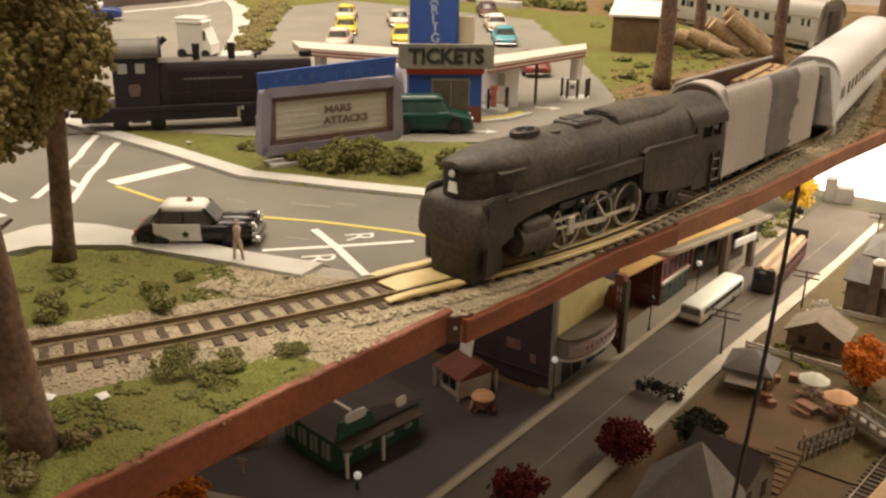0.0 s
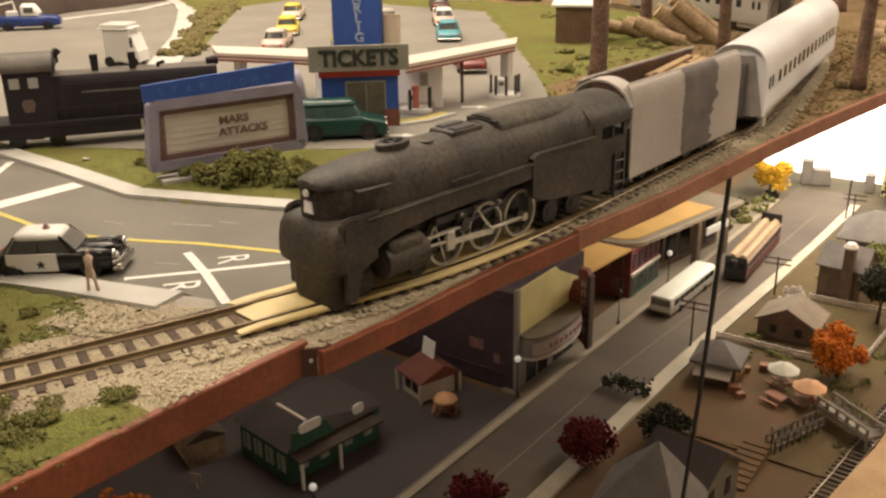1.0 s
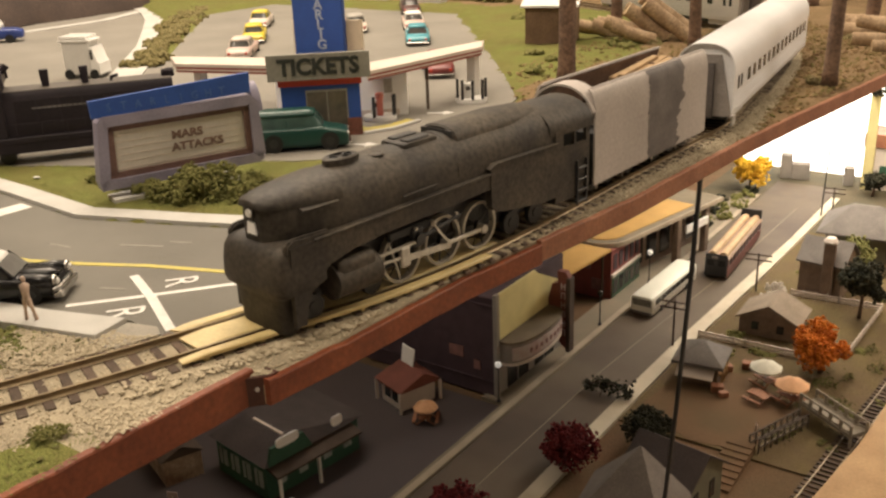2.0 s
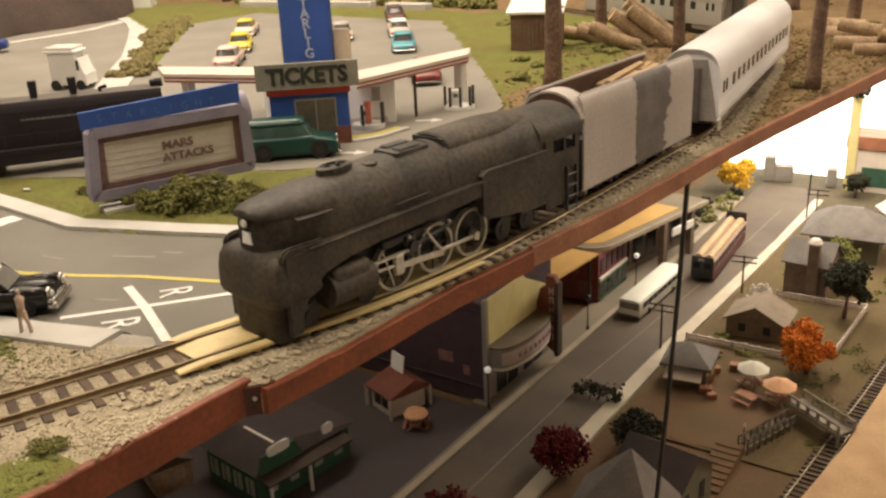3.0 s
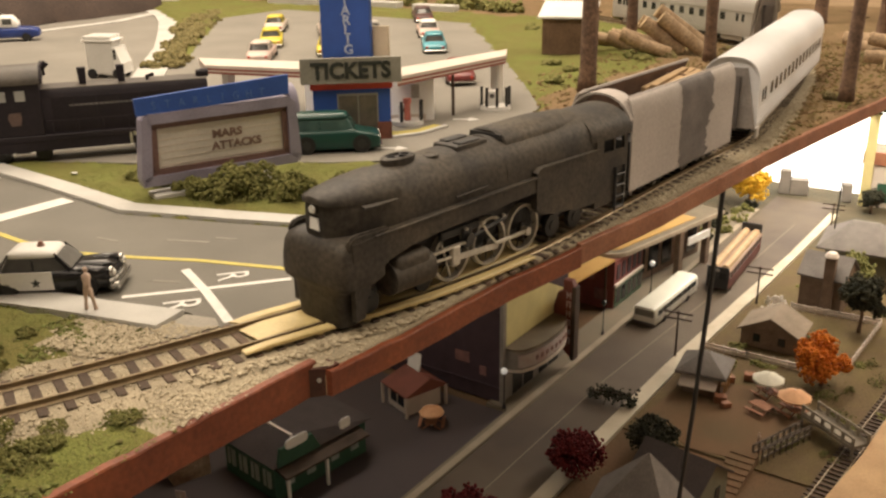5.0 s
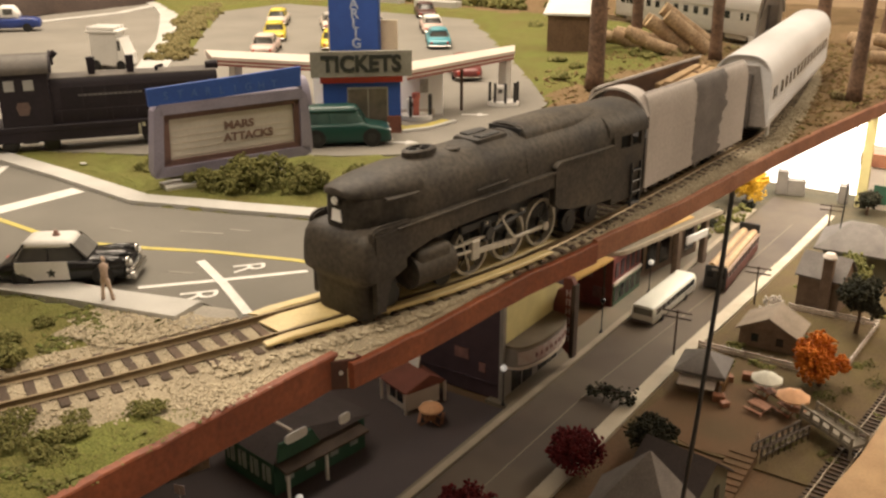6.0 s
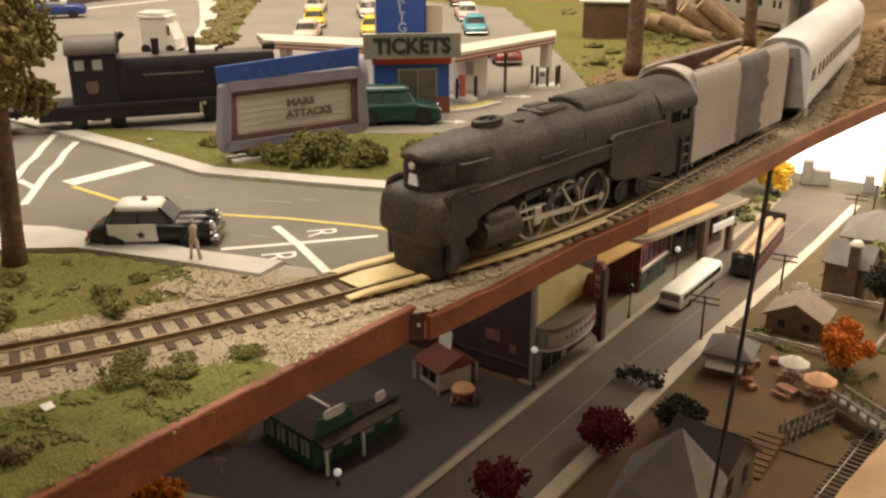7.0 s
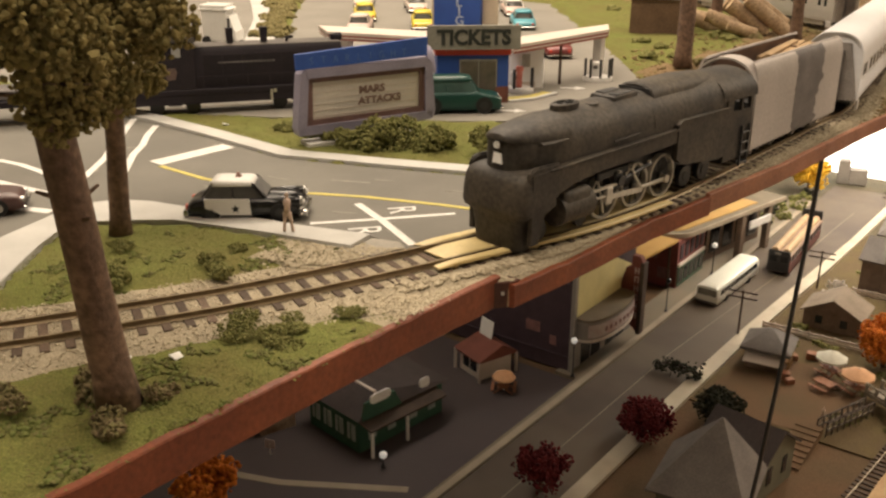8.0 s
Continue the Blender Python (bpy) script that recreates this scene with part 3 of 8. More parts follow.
tagged(part("kerb_town", bm, TOWN_WALK), "pale kerb on the shop side of the street", "kerb", kind="structure")
bm = bmesh.new()
prism(bm, [(-40.2, 30), (-38.3, 30), (-37.95, 100), (-37.75, 121), (-36.7, 148), (-36.1, 172), (-35.6, 200), (-37.3, 200), (-37.6, 172), (-38.7, 148), (-39.75, 121), (-40.0, 100)], LOW - 0.3, LOW + 0.22, 0.05)
tagged(part("pavement_town", bm, TOWN_CREAM), "pale pavement on the garden side of the street", "pavement", kind="structure")
bm = bmesh.new()
strip(bm, [(-45.2, 40), (-45.0, 110), (-43.8, 130), (-42.5, 150), (-41.5, 190)], 0.16, LOW - 0.01, LOW + 0.02)
part("road_marking", bm, TOWN_PLAZA, street)

# white panel at the end of the street, self-glowing in place of a lit backdrop
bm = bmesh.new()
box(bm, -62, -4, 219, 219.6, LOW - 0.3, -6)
tagged(part("glow_panel", bm, PANEL_GLOW), "bright white panel at the end of the street, glowing in place of a lit backdrop", "window", kind="structure")

# unseen room round the layout, kept pale to bounce fill light
ROOM = material("room_wall", (0.80, 0.75, 0.68), 0.9, grain=60, var=0.05, coarse=4, var2=0.08, bump=0.05)
ROOM_DARK = material("room_floor", (0.52, 0.47, 0.40), 0.8, grain=60, var=0.1, coarse=4, var2=0.1, bump=0.05)
CEIL = material("ceiling_paint", (0.80, 0.77, 0.72), 0.9, grain=60, var=0.03, coarse=4, var2=0.05, bump=0.03)
for nm, d, mt in (("floor", (-260, 180, -200, 330, -140, -135), ROOM_DARK), ("ceiling", (-260, 180, -200, 330, 112, 116), CEIL), ("wall_north", (-260, 180, 325, 330, -135, 112), ROOM), ("wall_south", (-260, 180, -200, -195, -135, 112), ROOM), ("wall_west", (-260, -255, -195, 325, -135, 112), ROOM), ("wall_east", (175, 180, -195, 325, -135, 112), ROOM)):
    bm = bmesh.new()
    box(bm, *d)
    tagged(part(nm, bm, mt), "plain room " + nm.split("_")[0], nm.split("_")[0], kind="structure")


# ---- foam foliage ----
_p = (1 + 5 ** 0.5) / 2
ICO_V = np.array([(-1, _p, 0), (1, _p, 0), (-1, -_p, 0), (1, -_p, 0), (0, -1, _p), (0, 1, _p), (0, -1, -_p), (0, 1, -_p), (_p, 0, -1), (_p, 0, 1), (-_p, 0, -1), (-_p, 0, 1)]) / math.hypot(1, _p)
ICO_F = np.array([(0, 11, 5), (0, 5, 1), (0, 1, 7), (0, 7, 10), (0, 10, 11), (1, 5, 9), (5, 11, 4), (11, 10, 2), (10, 7, 6), (7, 1, 8), (3, 9, 4), (3, 4, 2), (3, 2, 6), (3, 6, 8), (3, 8, 9), (4, 9, 5), (2, 4, 11), (6, 2, 10), (8, 6, 7), (9, 8, 1)])


def crumbs(name, centres, sizes, mat, parent=None, jag=0.3, seed=1, squash=1.0):
    """Many small rough bits as one mesh."""
    rs = np.random.RandomState(seed)
    base_v, base_f = ICO_V, ICO_F
    c, s = np.asarray(centres, float), np.asarray(sizes, float)
    n, k = len(c), len(base_v)
    v = base_v[None] * (1 + rs.uniform(-jag, jag, (n, k, 1))) * rs.uniform(0.75, 1.25, (n, 1, 3))
    a = rs.uniform(0, 2 * math.pi, n)
    b = rs.uniform(0, 2 * math.pi, n)
    ca, sa, cb, sb = np.cos(a)[:, None], np.sin(a)[:, None], np.cos(b)[:, None], np.sin(b)[:, None]
    x, y, z = v[..., 0] * ca - v[..., 1] * sa, v[..., 0] * sa + v[..., 1] * ca, v[..., 2]
    y, z = y * cb - z * sb, y * sb + z * cb
    v = np.stack((x, y, z * squash), -1) * s[:, None, None] + c[:, None, :]
    f = (base_f[None] + (np.arange(n) * k)[:, None, None]).reshape(-1, base_f.shape[1])
    me = bpy.data.meshes.new(name)
    me.from_pydata((v.reshape(-1, 3) * CM).tolist(), [], f.tolist())
    me.materials.append(mat)
    ob = new(name, me)
    ob.parent = parent
    return ob


def bush(x, y, z, r, h, mat, label, n=160, seed=1, size=0.16, group="foam bushes"):
    t = thing("bush", x, y, z, 0, label, "bush", group)
    rs = np.random.RandomState(seed)
    lumps = [(rs.uniform(-r, r) * 0.7, rs.uniform(-r, r) * 0.6, rs.uniform(0.1, 0.75) * h, rs.uniform(0.35, 0.6) * r) for _ in range(5)]
    c = []
    for i in range(n):
        lx, ly, lz, lr = lumps[i % 5]
        d = rs.normal(size=3)
        d /= np.linalg.norm(d)
        q = np.array((lx, ly, lz)) + d * lr * rs.uniform(0.6, 1.05) * np.array((1, 1, min(1.0, h / r)))
        q[2] = max(q[2], 0.02)
        c.append(q)
    crumbs("foliage", c, rs.uniform(0.6, 1.35, n) * size, mat, t, 0.35, seed)
    return t


def tall_tree(x, y, z, h, r0, crown_z, crown_r, crown_h, n, seed, label, lean=(0, 0), size=0.42, mat=LEAF_DRY):
    """A rough straight trunk, snags of broken branches and a ragged foam crown."""
    t = thing("tree", x, y, z, 0, label, "tree", "tall model trees")
    rs = np.random.RandomState(seed)
    bm = bmesh.new()
    rings, seg = [], 14
    for i in range(22):
        k = i / 21
        rad = r0 * (1 - 0.3 * k) * (1 + 0.2 * math.exp(-k * h / 0.7))
        cx, cy = lean[0] * k + 0.10 * r0 * math.sin(k * 7 + seed), lean[1] * k + 0.10 * r0 * math.cos(k * 6 + seed)
        rings.append([(cx + rad * (1 + 0.10 * noise.noise((j * 1.9, k * 14, seed)) + rs.uniform(-0.03, 0.03)) * math.cos(2 * math.pi * j / seg), cy + rad * (1 + 0.10 * noise.noise((j * 1.9, k * 14, seed))) * math.sin(2 * math.pi * j / seg), h * k) for j in range(seg)])
    loft(bm, rings)
    part("trunk", bm, BARK, t, smooth=True)
    for i in range(9):
        bm = bmesh.new()
        k = rs.uniform(0.25, 0.7)
        a = rs.uniform(0, 6.28)
        p = Vector((lean[0] * k, lean[1] * k, h * k))
        d = Vector((math.cos(a), math.sin(a), rs.uniform(-0.1, 0.4)))
        rod(bm, p + d * r0 * 0.5, p + d * (r0 * 1.0 + rs.uniform(0.1, 0.5)), r0 * 0.16, r0 * 0.08, 6)
        part("snag", bm, BARK, t)
    for i in range(8):
        bm = bmesh.new()
        k = crown_z / h + (1 - crown_z / h) * rs.uniform(0, 0.9)
        a = rs.uniform(0, 6.28)
        p = Vector((lean[0] * k, lean[1] * k, h * k))
        rod(bm, p, p + Vector((math.cos(a), math.sin(a), 0.15)) * crown_r * 0.8, r0 * 0.14, r0 * 0.05, 6)
        part("branch", bm, BARK, t)
    c, s = [], []
    clumps = []
    for i in range(64):
        a, k = rs.uniform(0, 6.28), rs.uniform(0, 1)
        rr = crown_r * min(1.0, 0.35 + 3.2 * k) * (1 - 0.45 * k) * rs.uniform(0.3, 0.9) ** 0.7
        lr = crown_r * rs.uniform(0.17, 0.3)
        cz = crown_z + 0.7 * lr + crown_h * k
        clumps.append((lean[0] * cz / h + rr * math.cos(a), lean[1] * cz / h + rr * math.sin(a), cz, lr * rs.uniform(0.9, 1.25), lr * rs.uniform(0.9, 1.25), lr * rs.uniform(0.7, 1.0)))
    for i in range(n):
        lx, ly, lz, la, lb, lc = clumps[i % 64]
        d = rs.normal(size=3)
        d *= rs.uniform(0.45, 1.15) / np.linalg.norm(d)
        c.append((lx + d[0] * la, ly + d[1] * lb, lz + d[2] * lc))
        s.append(rs.uniform(0.5, 1.25) * size)
    crumbs("crown", c, s, mat, t, 0.4, seed)
    return t


WHEEL = material("pale_wheel_metal", (0.60, 0.57, 0.50), 0.5, 0.25, grain=900, var=0.12, coarse=200, tint=(0.42, 0.39, 0.34), bump=0.05)


# ---- the black steam locomotive ----
def ring_yz(y, pts):
    return [(x, y, z) for x, z in pts]


def arch(hw, z0, zs, z1, n=10, flat=0.0):
    """A cross-section: straight sides from z0 to zs, then a round top up to z1."""
    pts = [(hw, z0), (hw, zs)]
    for i in range(1, n):
        a = math.pi * i / n
        cx = math.copysign(abs(math.cos(a)) ** (1 - flat), math.cos(a))
        pts.append((hw * cx, zs + (z1 - zs) * math.sin(a) ** (1 - flat * 0.5)))
    pts += [(-hw, zs), (-hw, z0)]
    return pts


def spoked_wheel(name, parent, x, y, z, r, spokes, material, width=0.28, crank=0.0):
    bm = bmesh.new()
    n = 28
    s = 1 if x > 0 else -1
    prof = ((r * 0.885, -width / 2), (r, -width / 2), (r, width / 2 * 0.6), (r * 1.0, width / 2), (r * 0.885, width / 2))
    for (ra, xa), (rb, xb) in zip(prof, prof[1:] + prof[:1]):
        for i in range(n):
            a0, a1 = 2 * math.pi * i / n, 2 * math.pi * (i + 1) / n
            vs = [bm.verts.new((x + xx, y + rr * math.cos(a), z + rr * math.sin(a))) for xx, rr, a in ((xa, ra, a0), (xa, ra, a1), (xb, rb, a1), (xb, rb, a0))]
            bm.faces.new(vs)
    bmesh.ops.remove_doubles(bm, verts=bm.verts, dist=0.0005)
    w = part(name, bm, material, parent)
    bm = bmesh.new()
    rod(bm, (x - 0.06, y, z), (x + 0.12 * s, y, z), r * 0.2, n=12)
    for i in range(spokes):
        a = 2 * math.pi * i / spokes + crank
        rod(bm, (x, y + r * 0.12 * math.cos(a), z + r * 0.12 * math.sin(a)), (x, y + r * 0.9 * math.cos(a), z + r * 0.9 * math.sin(a)), 0.035, 0.028, 5)
    part("spokes", bm, BLACK2 if spokes == 10 else material, w)
    return w


def truck_wheel(parent, x, y, z, r, material):
    bm = bmesh.new()
    rod(bm, (x - 0.12, y, z), (x + 0.12, y, z), r, n=18)
    rod(bm, (x - 0.16, y, z), (x + 0.16, y, z), r * 0.45, n=12)
    return part("wheel", bm, material, parent)


def side_plate(bm, s, outer, inner, outline):
    """A plate in the y-z plane on one side (s) between two distances from the middle."""
    a = [bm.verts.new((outer * s, y, z)) for y, z in outline]
    b = [bm.verts.new((inner * s, y, z)) for y, z in outline]
    bm.faces.new(a), bm.faces.new(b[::-1])
    for i in range(len(a)):
        bm.faces.new((a[i], a[(i + 1) % len(a)], b[(i + 1) % len(a)], b[i]))


def locomotive():
    t = thing("steam_locomotive", -20.74, 28.85, 0.25, -8.0, "black streamlined model steam locomotive standing on the track", "locomotive")
    # boiler casing; y runs from the nose backwards
    bm = bmesh.new()
    secs = [(0.30, 0.42, 3.3, 4.3, 4.80), (0.34, 0.58, 3.3, 4.3, 4.86), (0.54, 0.84, 3.3, 4.3, 4.96), (0.95, 1.06, 3.3, 4.3, 5.06), (1.5, 1.22, 3.28, 4.25, 5.15), (2.2, 1.34, 3.25, 4.2, 5.23), (3.6, 1.46, 3.1, 4.0, 5.33), (5.2, 1.54, 3.05, 3.9, 5.38), (7.0, 1.58, 3.0, 3.85, 5.42), (11.0, 1.64, 2.9, 3.85, 5.48), (14.2, 1.68, 2.8, 3.9, 5.5), (15.9, 1.72, 2.8, 3.95, 5.5)]
    loft(bm, [ring_yz(y, arch(hw, z0, zs, z1, 16, 0.12)) for y, hw, z0, zs, z1 in secs])
    bmesh.ops.bevel(bm, geom=[e for e in bm.edges if all(v.co.y < 0.35 for v in e.verts)], offset=0.06, segments=2, affect="EDGES")
    part("boiler_casing", bm, BLACK, t)
    # the cap of the casing juts out as a brim over the nose
    bm = bmesh.new()
    loft(bm, [ring_yz(y, arch(hw, zs, zs + 0.06, z1, 14, 0.1)) for y, hw, zs, z1 in ((0.14, 0.36, 4.68, 4.84), (0.18, 0.54, 4.66, 4.93), (0.38, 0.80, 4.62, 5.03), (0.9, 1.03, 4.58, 5.12), (1.5, 1.2, 4.54, 5.19), (2.3, 1.33, 4.5, 5.27), (3.4, 1.44, 4.46, 5.34))])
    part("visor", bm, BLACK, t)
    # front shroud: rounded, wider above, on a narrower foot
    bm = bmesh.new()
    rows = []
    for z, w, y0, y1 in ((-0.1, 1.2, 0.3, 0.9), (0.05, 1.32, 0.2, 0.92), (1.3, 1.42, 0.1, 1.05), (1.45, 1.5, 0.06, 1.1), (1.62, 1.8, -0.1, 1.5), (1.85, 1.84, -0.16, 2.0), (2.5, 1.8, -0.15, 2.0), (3.0, 1.74, -0.08, 2.0), (3.26, 1.66, 0.06, 2.0), (3.4, 1.5, 0.3, 2.0), (3.46, 1.3, 0.6, 2.0)):
        ring = []
        for i in range(21):
            a = math.pi * i / 20
            ring.append((w * math.copysign(abs(math.cos(a)) ** 0.38, math.cos(a)), y0 + 0.6 - 0.6 * math.sin(a) ** 0.5, z))
        ring += [(-w, y1, z), (w, y1, z)]
        rows.append(ring)
    loft(bm, rows)
    part("front_shroud", bm, BLACK, t, smooth=False)
    for s in (1, -1):
        bm = bmesh.new()
        side_plate(bm, s, 1.74, 1.5, [(0.34, 2.9), (0.3, 3.3), (0.42, 3.56), (0.7, 3.68), (2.4, 3.62), (2.4, 2.9)])
        bmesh.ops.bevel(bm, geom=bm.edges[:], offset=0.07, segments=2, affect="EDGES")
        part("shroud_cheek", bm, BLACK, t)
    for s in (1, -1):
        bm = bmesh.new()
        side_plate(bm, s, 1.79, 1.55, [(0.5, 0.35), (0.5, 3.38), (2.0, 3.42), (11.5, 3.52), (11.5, 2.86), (5.0, 2.68), (3.4, 2.55), (2.3, 2.3), (1.55, 1.85), (1.12, 1.2), (0.95, 0.35)])
        part("side_skirt", bm, BLACK, t)
        bm = bmesh.new()
        box(bm, *sorted((1.42 * s, 1.86 * s)), 1.6, 11.5, 3.34, 3.46, 0.05, 2)
        for v in bm.verts:
            v.co.z += (v.co.y - 1.6) * 0.012
        part("running_board", bm, BLACK, t)
        # tall casing in front of the cab
        bm = bmesh.new()
        side_plate(bm, s, 1.84, 1.5, [(11.3, 2.05), (11.25, 3.72), (11.6, 3.9), (16.2, 3.86), (16.4, 1.3), (15.0, 1.3), (12.3, 1.62), (11.6, 1.8)])
        part("firebox_casing", bm, BLACK, t)
        bm = bmesh.new()
        side_plate(bm, s, 1.92, 1.5, [(11.2, 3.66), (11.5, 3.84), (16.0, 3.8), (16.0, 3.9), (11.5, 3.96), (11.15, 3.76)])
        part("casing_lip", bm, BLACK, t)
        # cylinder: a rounded block
        bm = bmesh.new()
        rod(bm, (1.3 * s, 2.5, 1.35), (1.3 * s, 4.7, 1.35), 0.7, n=24)
        box(bm, *sorted((0.9 * s, 1.88 * s)), 2.6, 4.55, 1.0, 2.25, 0.28, 4)
        part("cylinder", bm, BLACK, t)
        bm = bmesh.new()
        rod(bm, (1.4 * s, 4.6, 1.3), (1.4 * s, 6.6, 1.2), 0.07, n=8)
        box(bm, 1.4 * s - 0.08, 1.4 * s + 0.08, 4.6, 7.2, 1.6, 1.7)
        part("piston_rod", bm, WHEEL, t)
        bm = bmesh.new()
        box(bm, 1.4 * s - 0.12, 1.4 * s + 0.12, 6.1, 6.6, 0.8, 1.65, 0.05)
        part("crosshead", bm, WHEEL, t)
        for y in (6.5, 8.95, 11.3):
            spoked_wheel("driving_wheel", t, 0.95 * s, y, 1.08, 1.1, 10, WHEEL, crank=y)
        bm = bmesh.new()
        box(bm, 1.28 * s - 0.06, 1.28 * s + 0.06, 6.3, 11.5, 0.88, 1.06, 0.04)
        for y in (6.5, 8.95, 11.3):
            rod(bm, (1.05 * s, y, 0.97), (1.4 * s, y, 0.97), 0.2, n=12)
        part("side_rod", bm, WHEEL, t)
        bm = bmesh.new()
        loft(bm, [[(1.46 * s + dx, y, z + dz) for dx, dz in ((-0.05, -0.12), (0.05, -0.12), (0.05, 0.12), (-0.05, 0.12))] for y, z in ((6.4, 1.15), (9.0, 0.97))])
        part("main_rod", bm, WHEEL, t)
        bm = bmesh.new()
        loft(bm, [[(1.5 * s + dx, y, z + dz) for dx, dz in ((-0.04, -0.07), (0.04, -0.07), (0.04, 0.07), (-0.04, 0.07))] for y, z in ((8.95, 1.0), (8.3, 1.75), (7.9, 2.3))])
        loft(bm, [[(1.42 * s + dx, y, z + dz) for dx, dz in ((-0.04, -0.08), (0.04, -0.08), (0.04, 0.08), (-0.04, 0.08))] for y, z in ((6.0, 0.5), (5.7, 1.4), (5.5, 2.0))])
        part("valve_gear", bm, WHEEL, t)
        bm = bmesh.new()
        box(bm, 1.15 * s - 0.12, 1.15 * s + 0.12, 5.7, 8.1, 1.95, 2.35, 0.06)
        box(bm, 1.3 * s - 0.1, 1.3 * s + 0.1, 6.9, 7.5, 1.35, 2.2, 0.06)
        rod(bm, (1.45 * s, 7.2, 1.75), (1.45 * s, 9.6, 2.1), 0.09, n=7)
        rod(bm, (1.3 * s, 7.2, 1.75), (1.55 * s, 7.2, 1.75), 0.26, n=12)
        part("gear_hanger", bm, BLACK2, t)
        for y in (6.9, 8.0, 9.3):
            bm = bmesh.new()
            rod(bm, (1.5 * s, y, 2.28), (1.62 * s, y, 2.28), 0.07, n=8)
            part("rivet", bm, WHEEL, t)
        # cab side with window
        bm = bmesh.new()
        x0, x1 = sorted((1.62 * s, 1.8 * s))
        box(bm, x0, x1, 15.9, 18.6, 0.95, 3.55)
        box(bm, x0, x1, 15.9, 16.5, 3.55, 4.35)
        box(bm, x0, x1, 18.3, 18.6, 3.55, 4.35)
        box(bm, x0, x1, 17.35, 17.5, 3.55, 4.35)
        part("cab_side", bm, BLACK, t)
        bm = bmesh.new()
        for z in (0.6, 1.15, 1.7, 2.25):
            box(bm, *sorted((1.6 * s, 1.95 * s)), 17.5, 18.3, z, z + 0.1, 0.02)
        for y in (17.5, 18.25):
            box(bm, *sorted((1.82 * s, 1.92 * s)), y, y + 0.08, 0.5, 2.7)
        part("ladder", bm, BLACK2, t)
        for y in (13.6, 15.4):
            truck_wheel(t, 0.9 * s, y, 0.55, 0.55, BLACK2)
        for y in (1.9, 4.9):
            truck_wheel(t, 0.9 * s, y, 0.5, 0.5, BLACK2)
        # slot beside the nose
        bm = bmesh.new()
        loft(bm, [[(1.2 * s, y, 4.36), (1.52 * s * k, y, 4.38), (1.52 * s * k, y, 4.48), (1.2 * s, y, 4.52)] for y, k in ((1.5, 0.93), (1.8, 1.0), (3.1, 1.02))])
        part("smoke_lifter", bm, BLACK, t)
        bm = bmesh.new()
        rod(bm, (1.66 * s, 6.2, 3.82), (1.68 * s, 8.1, 3.86), 0.05, n=6)
        part("hand_rail", bm, BLACK, t)
    bm = bmesh.new()
    box(bm, -0.7, 0.7, 1.5, 18.4, 0.6, 2.9, 0.1)
    part("chassis", bm, BLACK2, t)
    bm = bmesh.new()
    loft(bm, [ring_yz(y, arch(hw, 4.2, 4.35, z1, 16)) for y, hw, z1 in ((15.6, 1.72, 5.45), (16.4, 1.86, 5.5), (18.8, 1.88, 5.5))])
    part("cab_roof", bm, BLACK, t)
    bm = bmesh.new()
    box(bm, -1.6, 1.6, 16.0, 16.2, 0.9, 4.4)
    part("backhead", bm, BLACK2, t)
    # top details
    bm = bmesh.new()
    loft(bm, [[(0.46 * k * math.cos(2 * math.pi * i / 20), 4.6 + 0.8 * k * math.sin(2 * math.pi * i / 20), z) for i in range(20)] for k, z in ((1.05, 5.25), (1.05, 5.55), (0.92, 5.6), (0.8, 5.6), (0.78, 5.5))])
    rim = part("chimney_rim", bm, BLACK, t)
    for y in (4.25, 4.98):
        bm = bmesh.new()
        lathe(bm, [(0.24, 0), (0.24, 0.09), (0.17, 0.09), (0.17, 0.02)], 14, (0, y, 5.5))
        part("chimney_hole", bm, BLACK2, rim)
    bm = bmesh.new()
    lathe(bm, [(0.34, 0), (0.34, 0.06), (0.26, 0.09), (0.2, 0.05)], 16, (0.35, 6.1, 5.32))
    part("filler_cap", bm, BLACK, t)
    bm = bmesh.new()
    box(bm, -0.7, 0.7, 7.3, 9.3, 5.1, 5.52, 0.14, 2)
    part("sand_dome", bm, BLACK, t)
    bm = bmesh.new()
    for x in (-0.36, 0.36):
        box(bm, x - 0.22, x + 0.22, 7.6, 8.9, 5.5, 5.6, 0.04)
    part("dome_hatch", bm, BLACK2, t)
    bm = bmesh.new()
    loft(bm, [ring_yz(y, arch(hw, 4.7, 4.95, z1, 10, 0.25)) for y, hw, z1 in ((9.95, 1.0, 5.66), (10.05, 1.1, 5.74), (13.4, 1.15, 5.76), (15.6, 0.95, 5.62))])
    part("top_fairing", bm, BLACK, t)
    bm = bmesh.new()
    box(bm, -0.85, 0.85, 9.86, 9.98, 5.0, 5.55)
    part("fairing_grille", bm, BLACK2, t)
    bm = bmesh.new()
    tube(bm, [(1.62 * math.cos(a), 9.5, 3.86 + 1.61 * math.sin(a)) for a in [math.pi * i / 18 for i in range(19)]], 0.032, 5)
    part("boiler_band", bm, BLACK, t)
    # headlight and plate
    bm = bmesh.new()
    rod(bm, (0, 0.5, 4.46), (0, 0.2, 4.46), 0.21, 0.23, 16)
    hl = part("headlight", bm, BLACK, t)
    bm = bmesh.new()
    rod(bm, (0, 0.22, 4.46), (0, 0.14, 4.46), 0.18, 0.14, 16)
    part("lens", bm, LENS, hl, "clear headlight lens, unlit")
    bm = bmesh.new()
    prism(bm, [(-0.20, 0), (0.20, 0), (0.27, 0.46), (-0.27, 0.46)], 0, 0.06)
    for v in bm.verts:
        v.co = Vector((v.co.x, 0.29 - v.co.z, 4.12 - v.co.y))
